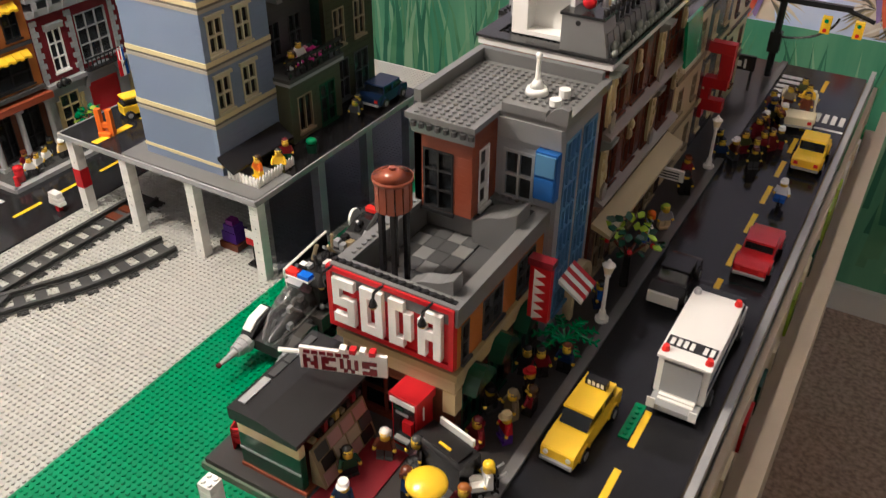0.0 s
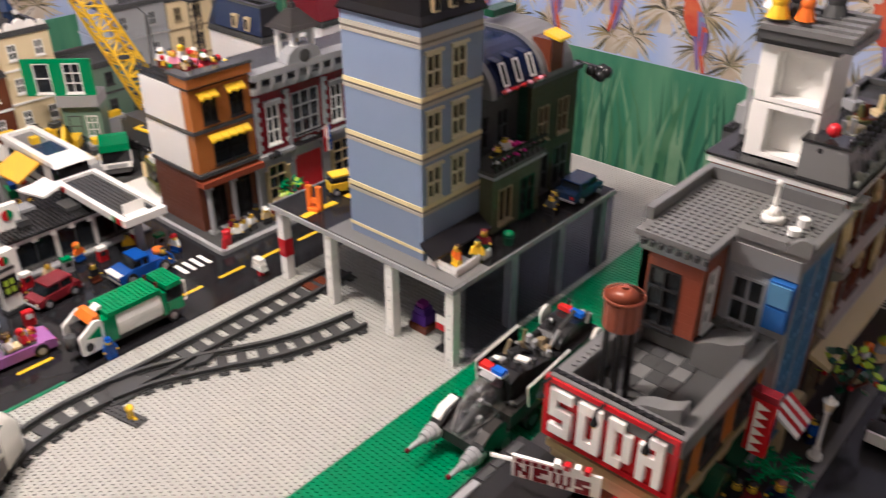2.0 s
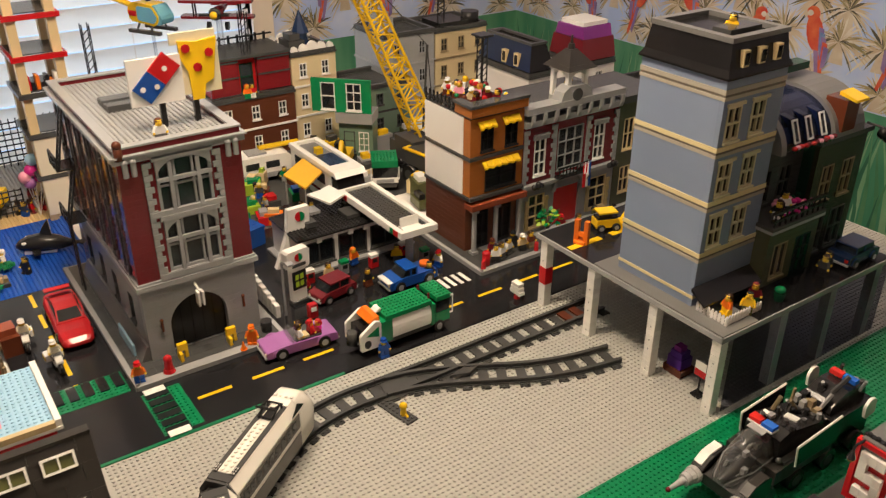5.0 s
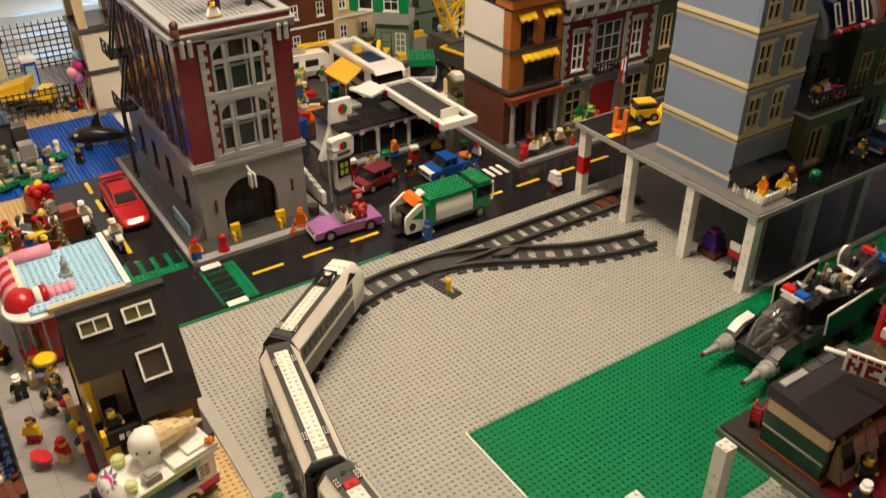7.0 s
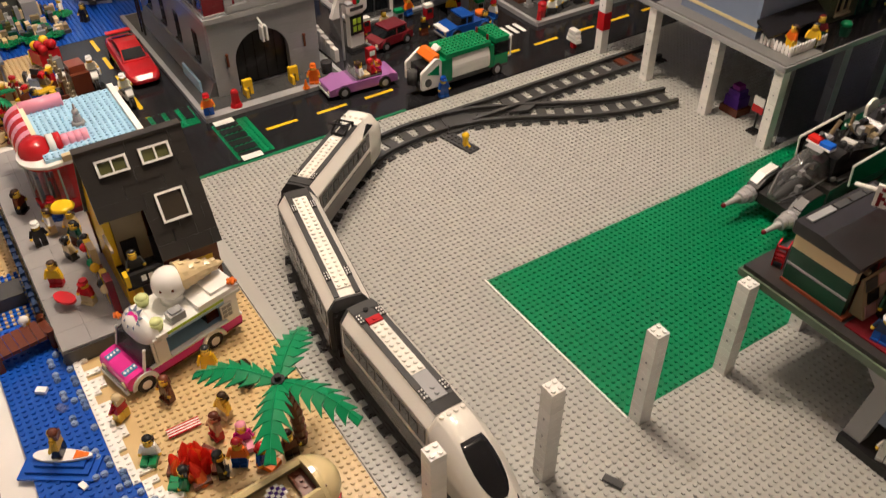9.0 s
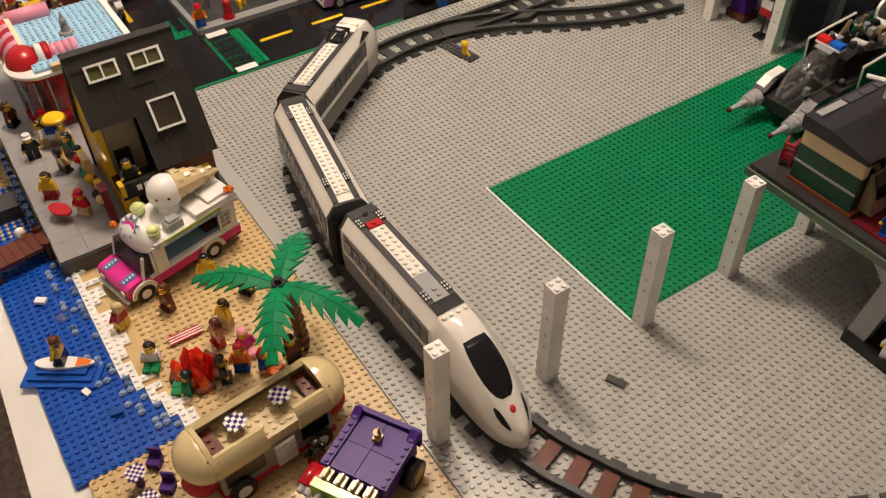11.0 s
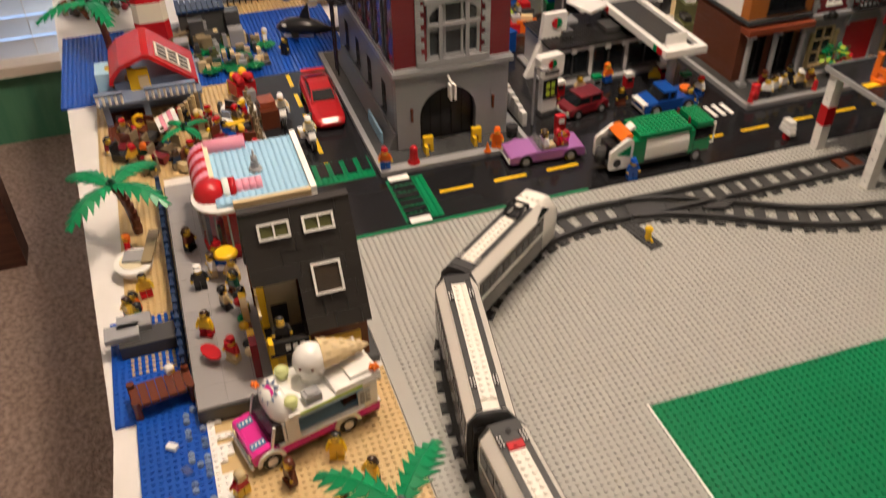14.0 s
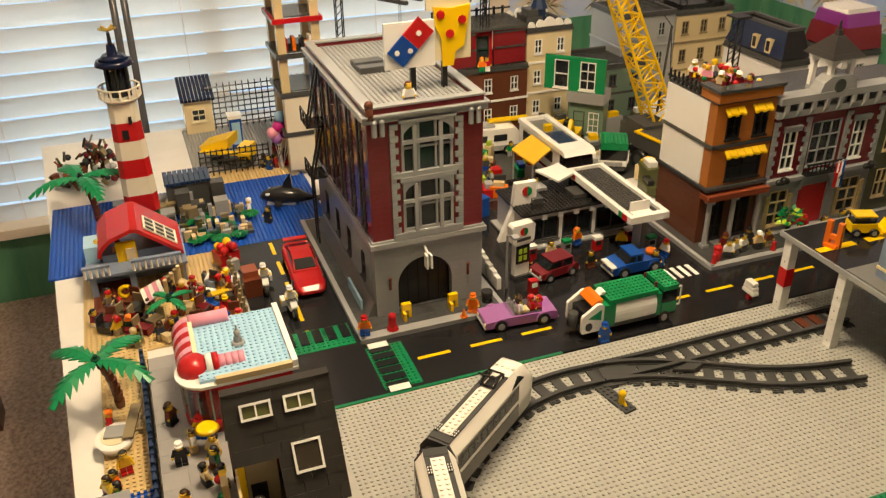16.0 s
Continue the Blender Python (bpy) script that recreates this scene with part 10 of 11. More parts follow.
# figures and fittings on the station pavement
crowd([(-.818, -.146, 80, "orange", "blue", "red", "red"), (-.816, .040, 60, "orange", "orange", "hair", "orange")], .0094)
for x, y in ((-.816, -.100),):
    hy = thing("red_hydrant", "red and grey street hydrant", "hydrant", (x, y, .0094))
    b = bm_new()
    cyl(b, (0, 0, 0), .010, .006, .008, 10)
    cyl(b, (0, 0, .006), .007, .016, .006, 10)
    ball(b, (0, 0, .024), .0068)
    part("body", b, "red", hy)
for y in (-.068, .014):
    yb = thing("yellow_barrier", "bright yellow folded pavement barrier", "barrier", (-.842, y, .0094), 0, "yellow barriers")
    slab(yb, "yellow", -.004, .004, -.008, .008, .014, .026, "panel")
    slab(yb, "yellow", -.004, .014, -.008, -.003, 0, .0138, "leg")
    slab(yb, "yellow", -.004, .004, .003, .008, 0, .0138, "leg")
cone = thing("traffic_cone", "small orange traffic cone on the pavement", "traffic cone", (-.806, .020, .0094))
b = bm_new()
cyl(b, (0, 0, 0), .006, .002, n=10)
cyl(b, (0, 0, .002), .0042, .014, .0008, 10)
part("cone", b, "orange", cone)
# cafe pavement
crowd([(-.812, .545, 60, "white", "black", "black", None), (-.815, .562, 100, "white", "dark_grey", "hair", None), (-.820, .618, 80, "tan", "black", "white", "white")], .0094)
mb = thing("red_post_box", "round red post box on pavement", "post box", (-.812, .522, .0094))
b = bm_new()
cyl(b, (0, 0, 0), .008, .024, n=14)
ball(b, (0, 0, .024), .009, 0, (1, 1, .6))
part("body", b, "red", mb)
for y in (.508, .640):
    hy = thing("red_post", "short red pavement post", "post", (-.802, y, .0094), 0, "red posts")
    b = bm_new()
    cyl(b, (0, 0, 0), .005, .014, .004, 8)
    ball(b, (0, 0, .015), .0045, seg=8)
    part("body", b, "red", hy)
fg = thing("wall_flag", "red white and blue flag hung on facade", "flag", (-.850, .800, .095), 0)
b = bm_new()
rod(b, (0, 0, 0), (.022, 0, .034), .0012)
part("pole", b, "dark_grey", fg)
for i, mt in enumerate(("red", "white", "blue")):
    slab(fg, mt, .010, .012, -.010 + i * .007, -.0032 + i * .007, .0, .030, "stripe")
pig = thing("white_signal_arm", "white paper-like trestle by striped post", "trestle", (-.690, .500, .001), 0)
for i in range(3):
    slab(pig, "white", -.014 + i * .002, .014 - i * .002, -.006, .006, .012 + i * .008, .018 + i * .008, "board")
slab(pig, "red", -.004, .004, -.004, .004, 0, .012, "base")

# gear on the station roof and forecourt
random.seed(14)
for i in range(5):
    x, y = -1.10 + random.uniform(0, .08), .235 + random.uniform(0, .21)
    mt = random.choice(("black", "dark_grey", "black", "light_grey", "black", "dark_grey"))
    t = thing("roof_unit", f"{mt.replace('_', ' ')} vent or plate on station roof", "roof unit", (x, y, .0752), 0, "station roof units")
    w_, l_ = random.uniform(.006, .016), random.uniform(.006, .02)
    slab(t, mt, -w_, w_, -l_, l_, 0, random.uniform(.004, .012), "box")
for k, (x, y) in enumerate(((-.955, .215), (-.950, .285), (-.940, .345), (-.905, .440), (-.950, .420))):
    t = thing("fuel_pump", "green red and white fuel pump on forecourt", "pump", (x, y, .0014), 0, "fuel pumps")
    slab(t, ("red", "light_grey")[k % 2], -.006, .006, -.008, .008, 0, .022, "cabinet")
    slab(t, ("white", "green")[k % 2], -.0064, .0064, -.0084, .0084, .0222, .028, "top")
    slab(t, "black", .0062, .0070, -.005, .005, .012, .020, "dial")
crowd([(-.945, .250, 80, "tan", "olive", "hair", None), (-.935, .395, 60, "yellow", "dark_grey", "black", None), (-.885, .300, 90, "black", "brown", "hair", None), (-.870, .450, 20, "white", "blue", "red", "red"), (-.925, .190, 60, "red", "black", "black", None)], .0014)

crowd([(-.838, .556, 70, "dark_red", "black", "hair", "brown"), (-.822, .585, 100, "white", "dark_grey", "black", None), (-.842, .612, 60, "black", "black", "hair", "black"), (-.820, .640, 90, "brown", "dark_tan", "hair", None),
       (-.845, .742, 80, "red", "dark_grey", "black", "red"), (-.826, .775, 110, "dark_blue", "black", "hair", None), (-.836, .830, 90, "olive", "brown", "black", None), (-.818, .868, 60, "yellow", "black", "black", "black")], .0094)

# roof clutter on the cafe
random.seed(18)
for i in range(11):
    figure((-.998 + .0112 * i, .545 + random.uniform(0, .075), .2928), random.uniform(-90, 90), random.choice(("black", "dark_red", "white", "tan", "pink", "olive")), random.choice(("black", "brown", "tan", "dark_blue")),
           random.choice(("hair", "black", "yellow", "dark_orange")), random.choice((None, None, "red", "white")))
random.seed(8)
for i in range(15):
    b = bm_new()
    mt = random.choice(("red", "dark_red", "dark_green", "brown", "white", "pink", "light_blue", "yellow", "tan", "black", "hair"))
    cyl(b, (0, 0, 0), .004, random.uniform(.008, .02), .003, 8)
    ball(b, (0, 0, .018), random.uniform(.004, .007), 1, seg=8)
    solid("roof_bloom", b, [mt, random.choice(("green", mt, "yellow", "red"))], f"{mt.replace('_', ' ')} plant or ornament on cafe roof", "ornament", (-1.005 + random.uniform(0, .12), .535 + random.uniform(0, .10), .2928), 0, "roof ornaments")
lt_ = thing("lattice_mast", "black lattice mast with round signal", "mast", (-.985, .632, .291))
b = bm_new()
for sx in (-.007, .007):
    for sy in (-.007, .007):
        rod(b, (sx, sy, 0), (sx, sy, .11), .0014)
for i in range(9):
    z = .004 + i * .012
    rod(b, (-.007, -.007, z), (.007, -.007, z + .012), .001, 5)
    rod(b, (.007, -.007, z), (.007, .007, z + .012), .001, 5)
part("lattice", b, "black", lt_)
slab(lt_, "black", -.016, .016, -.016, .016, .11, .114, "platform")

# lattice crane
cr = thing("mobile_crane", "large yellow mobile crane with lattice boom", "crane", (-1.31, .690, .001), 0)
slab(cr, "black", -.06, .06, -.05, .05, .012, .030, "chassis")
slab(cr, "dark_grey", -.055, .050, -.045, .045, .0302, .072, "house")
slab(cr, "dark_grey", -.03, .05, -.046, .02, .0722, .090, "engine_cover")
for x in (-.045, .045):
    for s in (-1, 1):
        wheel(cr, x, s * .050, .020, .020, .016, "y")
A, Z = Vector((0, .022, .088)), Vector((.0, -.172, .520))
d = (Z - A).normalized()
px_ = Vector((1, 0, 0))
py_ = d.cross(px_).normalized()
NB = 16
def bo(f, sx, sy):
    w = .026 * (1 - .35 * f)
    return A + (Z - A) * f + px_ * sx * w + py_ * sy * w
for sx in (-1, 1):
    for sy in (-1, 1):
        b = bm_new()
        rod(b, bo(0, sx, sy), bo(1, sx, sy), .0034)
        part("boom_chord", b, "yellow", cr)
for i in range(NB):
    f0, f1 = i / NB, (i + 1) / NB
    for (p, q) in (((-1, -1), (1, -1)), ((1, -1), (1, 1)), ((1, 1), (-1, 1)), ((-1, 1), (-1, -1))):
        if i % 2:
            p, q = q, p
        b = bm_new()
        rod(b, bo(f0, *p), bo(f1, *q), .0019, 5)
        part("boom_brace", b, "yellow", cr)
        b = bm_new()
        rod(b, bo(f1, *p), bo(f1, *q), .0017, 5)
        part("boom_tie", b, "yellow", cr)
b = bm_new()
rod(b, (0, .03, .30), Z, .0012)
rod(b, (-.02, .03, .09), (0, .03, .30), .003)
rod(b, (0, .03, .30), (0, .05, .09), .0012)
part("stay_cable", b, "dark_grey", cr)

def camper(name, label, at, rz, body, trim, L=.13, W=.056, H=.060):
    t = thing(name, label, "toy camper", at, rz, "toy vehicles")
    slab(t, trim, -L / 2, L / 2, -W / 2, W / 2, .010, .022, "skirt")
    b = bm_new()
    prism(b, rounded([(-L / 2, .0222), (L / 2, .0222), (L / 2 + .006, .040), (L / 2 - .012, H), (-L / 2 + .004, H), (-L / 2 - .004, .05)], .006), -W / 2, W / 2, "y")
    part("body", b, body, t)
    for s in (-1, 1):
        for x in (-L * .28, L * .05):
            b = bm_new()
            box(b, x, x + L * .22, s * W / 2 - .0008, s * W / 2 + .0008, .034, .050)
            part("side_window", b, "smoke", t)
    for x in (-L * .25, L * .28):
        for s in (-1, 1):
            wheel(t, x, s * (W / 2 - .002), .0105, .0105, .008, "y")
    slab(t, "light_grey", -L * .2, L * .1, -W * .3, W * .3, H + .0002, H + .005, "roof_hatch")
    return t
camper("white_camper", "white toy camper van with yellow board on top", (-1.470, .345, .001), 85, "white", "light_grey", .15, .06, .064)
slab(thing("yellow_board", "long yellow board on camper roof", "board", (-1.475, .400, .0702), 85), "yellow", -.05, .05, -.008, .008, 0, .006, "board")
rv = thing("white_motor_home", "large white motor home with black windscreen and blue roof window", "toy camper", (-1.285, .432, .001), 0, "toy vehicles")
slab(rv, "white", -.118, .112, -.034, .034, .014, .050, "lower_body")
for s in (-1, 1):
    slab(rv, "dark_red", -.116, .100, s * .0345 - .0004, s * .0345 + .0004, .030, .036, "side_stripe")
    for x in (-.095, -.040, .015):
        b = bm_new()
        box(b, x, x + .036, s * .0345 - .0008, s * .0345 + .0008, .054, .078)
        part("side_window", b, "smoke", rv)
    for x in (-.075, .070):
        wheel(rv, x, s * .031, .013, .013, .009, "y")
b = bm_new()
prism(b, [(-.118, .0502), (.080, .0502), (.080, .0880), (-.118, .0880)], -.034, .034, "y")
part("upper_body", b, "white", rv)
b = bm_new()
prism(b, [(.0803, .0502), (.115, .0502), (.104, .086), (.0803, .086)], -.0325, .0325, "y")
part("windscreen", b, "screen_black", rv, "large black sloping windscreen")
b = bm_new()
for y0_, y1_ in ((-.037, -.024), (.024, .037)):
    prism(b, [(-.120, .0882), (.112, .0882), (.100, .0985), (-.120, .0985)], y0_, y1_, "y")
prism(b, [(.058, .0884), (.1118, .0884), (.0998, .0983), (.058, .0983)], -.0239, .0239, "y")
box(b, -.1198, -.108, -.0239, .0239, .0884, .0983)
part("roof_frame", b, "white", rv)
slab(rv, "dark_blue", -.020, .0578, -.0238, .0238, .0884, .0945, "roof_glass")
slab(rv, "mid_grey", -.1078, -.0202, -.0238, .0238, .0884, .0915, "roof_bay")
slab(rv, "yellow", -.046, -.030, -.010, .006, .0916, .106, "roof_box")
yg = thing("side_awning", "square orange yellow awning held out from the motor home", "awning", (-1.25, .358, .001), 0)
b = bm_new()
qa = [(-.018, -.042, .086), (-.068, .030, .091), (.014, .036, .086), (.064, -.030, .081)]
top = [b.verts.new(p) for p in qa]
low = [b.verts.new((p[0], p[1], p[2] - .004)) for p in qa]
b.faces.new(top), b.faces.new(low[::-1])
for i in range(4):
    b.faces.new((top[i], top[(i + 1) % 4], low[(i + 1) % 4], low[i]))
part("panel", b, "awning_yellow", yg)
for x, y, z in ((-.016, -.038, .082), (.058, -.028, .077)):
    b = bm_new()
    rod(b, (x, y, 0), (x, y, z), .002)
    part("post", b, "light_grey", yg)
gl = thing("green_cab_lorry", "green and white toy lorry cab with black windows", "toy lorry", (-1.262, .566, .001), -28, "toy vehicles")
slab(gl, "dark_grey", -.10, .034, -.026, .026, .010, .022, "chassis")
slab(gl, "white", -.020, .036, -.030, .030, .0222, .034, "bumper")
slab(gl, "light_grey", .0362, .0385, -.020, .020, .024, .032, "grille")
slab(gl, "screen_black", -.018, .033, -.028, .028, .0342, .060, "cab_glass")
slab(gl, "green", -.020, .036, -.030, .030, .0602, .076, "cab_roof", stud="green")
slab(gl, "green", -.034, -.0202, -.030, .030, .0222, .076, "cab_back")
slab(gl, "dark_grey", -.10, -.0342, -.028, .028, .0222, .050, "load_bed")
for s in (-1, 1):
    b = bm_new()
    rod(b, (.034, s * .032, .030), (.034, s * .032, .060), .0016)
    part("mirror_bar", b, "white", gl)
    for x in (.012, -.075):
        wheel(gl, x, s * .026, .012, .012, .008, "y")
tp = thing("dark_tipper", "dark grey dump truck with large black tyres", "toy truck", (-1.215, .668, .001), 10, "toy vehicles")
slab(tp, "dark_grey", -.05, .05, -.026, .026, .026, .044, "chassis")
b = bm_new()
prism(b, [(-.052, .0442), (.040, .0442), (.060, .078), (-.060, .078)], -.034, .034, "y")
part("tipper_body", b, "dark_grey", tp)
slab(tp, "yellow", -.062, .062, -.036, .036, .0782, .082, "rim")
slab(tp, "dark_grey", -.052, .052, -.028, .028, .0822, .0826, "load")
for x in (-.036, .036):
    for s in (-1, 1):
        wheel(tp, x, s * .034, .022, .022, .016, "y", "dark_grey")
dg_ = thing("excavator", "yellow and black toy excavator with raised arm", "excavator", (-1.42, .545, .001), -40, "toy vehicles")
slab(dg_, "black", -.035, .035, -.026, .026, 0, .020, "crawler_track")
slab(dg_, "yellow", -.028, .022, -.020, .020, .0202, .042, "body")
slab(dg_, "smoke", -.010, .018, -.018, .002, .0422, .066, "cab")
for p, q in (((.02, .008, .04), (.055, .008, .085)), ((.055, .008, .085), (.085, .008, .050))):
    b = bm_new()
    rod(b, p, q, .006)
    part("arm", b, "yellow", dg_)
b = bm_new()
prism(b, [(.078, .030), (.100, .030), (.098, .052), (.080, .052)], -.006, .022, "y")
part("bucket", b, "black", dg_)
rh = thing("red_roof_hut", "small white hut with bright red roof", "hut", (-1.500, .262, .001))
slab(rh, "white", -.03, .03, -.026, .026, 0, .040, "wall")
b = bm_new()
prism(b, [(-.036, .0402), (.036, .0402), (.02, .075), (-.02, .075)], -.032, .032, "y")
part("roof", b, "red", rh)
bs = thing("blue_shed", "bright blue toy skip with corrugated lid", "skip", (-1.175, .175, .001), 15)
slab(bs, "blue", -.035, .035, -.03, .03, 0, .036, "body")
for i in range(7):
    slab(bs, "blue", -.037 + i * .0105, -.0275 + i * .0105, -.032, .032, .0362, .0405, "lid_rib")
random.seed(11)
pal = ["red", "yellow", "blue", "green", "white", "orange", "dark_grey", "tan", "lime", "light_grey", "brown", "black"]
for i in range(46):
    x, y = random.uniform(-1.52, -1.20), random.uniform(.13, .42)
    mt = random.choice(pal)
    kind = i % 3
    if kind == 0:
        figure((x, y, .001), random.uniform(0, 360), mt, random.choice(pal), random.choice(("hair", "black", "tan", "red")), random.choice((None, None, "white", "blue")))
    else:
        t = thing("yard_crate", f"{mt.replace('_', ' ')} plastic crate with parts in yard", "crate", (x, y, .001), random.uniform(0, 90), "yard crates")
        w_, l_, h_ = random.uniform(.008, .02), random.uniform(.010, .026), random.uniform(.010, .034)
        slab(t, mt, -w_, w_, -l_, l_, 0, h_, "box")
        slab(t, random.choice(pal), -w_ * .6, w_ * .6, -l_ * .6, l_ * .6, h_ + .0002, h_ + .010, "load", stud=None)
for i in range(22):
    x, y = random.uniform(-1.55, -1.08), random.uniform(.47, .80)
    mt = random.choice(("dark_grey", "black", "olive", "green", "tan", "yellow", "light_grey"))
    t = thing("yard_crate", f"{mt.replace('_', ' ')} plastic building part in crane yard", "crate", (x, y, .001), random.uniform(0, 90), "yard crates")
    w_, l_, h_ = random.uniform(.01, .02), random.uniform(.012, .03), random.uniform(.012, .05)
    slab(t, mt, -w_, w_, -l_, l_, 0, h_, "box")
    slab(t, random.choice(("black", "dark_grey", "yellow", "white")), -w_ * .6, w_ * .6, -l_ * .6, l_ * .6, h_ + .0002, h_ + .012, "load")
bm = bm_new()
box(bm, -1.60, -1.21, .10, .83, -.0044, -.0002)
solid("yard_ground", bm, "dark_grey", "dark grey plates of the vehicle yard", "baseplate", kind="structure")
bm = bm_new()
box(bm, -1.2098, -.804, .10, .497, -.0044, .0003)
solid("forecourt_ground", bm, "road_black", "black road plates before filling station", "road", kind="structure")

# ---- sea corner ----
lh = thing("lighthouse", "red and white striped lighthouse with dark lantern", "lighthouse", (-1.400, -.450, .032))
m8 = pose(0, 0, 0, 0, 0, 45)
for i in range(6):
    b = bm_new()
    r0, r1 = .0335 - .0011 * i, .0335 - .0011 * (i + 1)
    c_ = .010
    def octo(r):
        return [(r, -r + c_), (r, r - c_), (r - c_, r), (-r + c_, r), (-r, r - c_), (-r, -r + c_), (-r + c_, -r), (r - c_, -r)]
    loft(b, [[(x, y, .0375 * i + .0001) for x, y in octo(r0)], [(x, y, .0375 * (i + 1) - .0001) for x, y in octo(r1)]])
    part("stripe", b, "red" if i % 2 == 0 else "cream_white", lh)
slab(lh, "black", .0250, .0325, -.010, .002, .156, .174, "window")
slab(lh, "black", .0250, .0335, .006, .012, .186, .200, "wall_lamp")
b = bm_new()
cyl(b, (0, 0, .2252), .030, .010, .040, 16)
part("gallery", b, "cream_white", lh)
for k in range(14):
    a = k * math.pi / 7
    a2 = a + math.pi / 7
    b = bm_new()
    rod(b, (.038 * math.cos(a), .038 * math.sin(a), .2352), (.038 * math.cos(a), .038 * math.sin(a), .254), .0024)
    rod(b, (.038 * math.cos(a), .038 * math.sin(a), .253), (.038 * math.cos(a2), .038 * math.sin(a2), .253), .0018)
    part("rail", b, "cream_white", lh)
b = bm_new()
cyl(b, (0, 0, .2354), .020, .060, .019, 10)
part("lantern", b, "smoke", lh)
b = bm_new()
cyl(b, (0, 0, .2356), .010, .045, .008, 8)
part("lens", b, "dark_tan", lh)
for k in range(6):
    a = k * math.pi / 3
    b = bm_new()
    rod(b, (.0215 * math.cos(a), .0215 * math.sin(a), .2354), (.0205 * math.cos(a), .0205 * math.sin(a), .2954), .0032)
    part("lantern_bar", b, "black", lh)
b = bm_new()
cyl(b, (0, 0, .2956), .036, .009, .032, 16)
cyl(b, (0, 0, .3048), .027, .010, .018, 14)
cyl(b, (0, 0, .3150), .010, .018, .008, 10)
part("cap", b, "roof_blue", lh)
b = bm_new()
cyl(b, (0, 0, .3332), .004, .022, .003, 8)
part("mast", b, "black", lh)
b = bm_new()
for q in range(5):
    box(b, .001, .018, -.0020, .0020, 0, .004, m=pose(0, 0, .356, 0, -20, q * 72))
part("weather_vane", b, "gold", lh)
rk = thing("lighthouse_rock", "grey and brown stone base under lighthouse", "rock", (-1.405, -.455, .001))
random.seed(21)
for i in range(26):
    x, y = random.uniform(-.05, .05), random.uniform(-.055, .16)
    b = bm_new()
    h_ = random.uniform(.014, .029) if abs(y) < .05 else random.uniform(.01, .06)
    box(b, x - .014, x + .014, y - .014, y + .014, -.0008, h_ - .0001 * i)
    part("stone", b, random.choice(("dark_grey", "light_grey", "dark_grey", "dark_tan")), rk)
wk = thing("grey_boathouse", "long dark grey shed roof with blue ribs", "shed", (-1.44, -.36, .001))
slab(wk, "dark_grey", -.03, .03, -.04, .05, 0, .060, "wall")
for i in range(9):
    slab(wk, "dark_blue", -.034, .034, -.042 + i * .0105, -.033 + i * .0105, .0602, .0665, "roof_rib")
# rider blobs at the back: a heap of dark shapes
hp = thing("dark_rock_heap", "heap of dark rock and brown toy parts", "rock heap", (-1.66, -.540, -.004))
for i in range(110):
    b = bm_new()
    a, r = random.uniform(0, 6.28), random.uniform(0, .095)
    c = (r * .8 * math.cos(a), r * math.sin(a), random.uniform(.006, .095 - r * .6))
    if i % 3 == 0:
        ball(b, c, random.uniform(.005, .010), seg=7)
    elif i % 3 == 1:
        box(b, -.008, .008, -.005, .005, -.005, .005, m=pose(*c, random.uniform(0, 90), random.uniform(0, 90), random.uniform(0, 90)))
    else:
        rod(b, c, (c[0] + random.uniform(-.012, .012), c[1] + random.uniform(-.012, .012), c[2] + random.uniform(.008, .022)), random.uniform(.002, .004))
    part("lump", b, random.choice(("black", "hair", "dark_grey", "brown", "dark_tan", "black", "dark_red", "light_grey", "rust", "olive")), hp)
hh = thing("beach_house", "blue grey beach house with red roof and white railings", "house", (-1.178, -.474, .001))
slab(hh, "sand_blue", -.07, .075, -.085, .085, .040, .045, "deck")
slab(hh, "sand_blue", -.065, .020, -.080, .080, 0, .0398, "lower_room")
slab(hh, "brown", .021, .130, -.080, -.010, 0, .0032, "lower_deck", stud="brown")
for x in (-.06, .065):
    for y in (-.075, -.01, .075):
        slab(hh, "sand_blue", x - .005, x + .005, y - .005, y + .005, 0, .0398, "stilt")
slab(hh, "sand_blue", -.055, .030, -.055, .070, .0452, .060, "room")
slab(hh, "yellow", .0302, .036, -.030, .004, .0452, .082, "door_frame")
slab(hh, "tan", .0362, .039, -.014, .002, .047, .070, "doorway")
b = bm_new()
pf = [(-.062, .066), (-.058, .080), (-.040, .098), (.0, .112), (.012, .110), (.082, .054), (.082, .047), (.010, .103), (.0, .105), (-.037, .091), (-.052, .076), (-.056, .066)]
prism(b, [(p[0], p[1]) for p in pf], -.070, .050, "x", 0, pose(0, .0, 0))
part("roof", b, "red", hh)
b = bm_new()
mr_ = pose(-.016, .012, .1112, -38.6, 0, 0)
lattice(b, .052, .012, .078, [(.003 + .0165 * i, .0165 + .0165 * i, .016 + .0205 * k, .033 + .0205 * k) for i in range(3) for k in range(3)], 0, .0024, mr_ @ Matrix(((1, 0, 0, 0), (0, 0, 1, 0), (0, 1, 0, 0), (0, 0, 0, 1))))
part("roof_window", b, "cream_white", hh)
b = bm_new()
box(b, .002, .050, .014, .076, .0002, .0010, m=mr_)
part("pane", b, "smoke", hh)
for y0_, n in ((-.085, 5), (-.005, 9)):
    for i in range(n):
        b = bm_new()
        rod(b, (.076, y0_ + i * .0098, .045), (.076, y0_ + i * .0098, .062), .0026)
        part("baluster", b, "white", hh)
    slab(hh, "sand_blue", .072, .080, y0_ - .003, y0_ + (n - 1) * .0098 + .003, .0622, .0665, "handrail")
slab(hh, "light_blue", -.03, .02, -.083, -.060, .0452, .075, "slide")
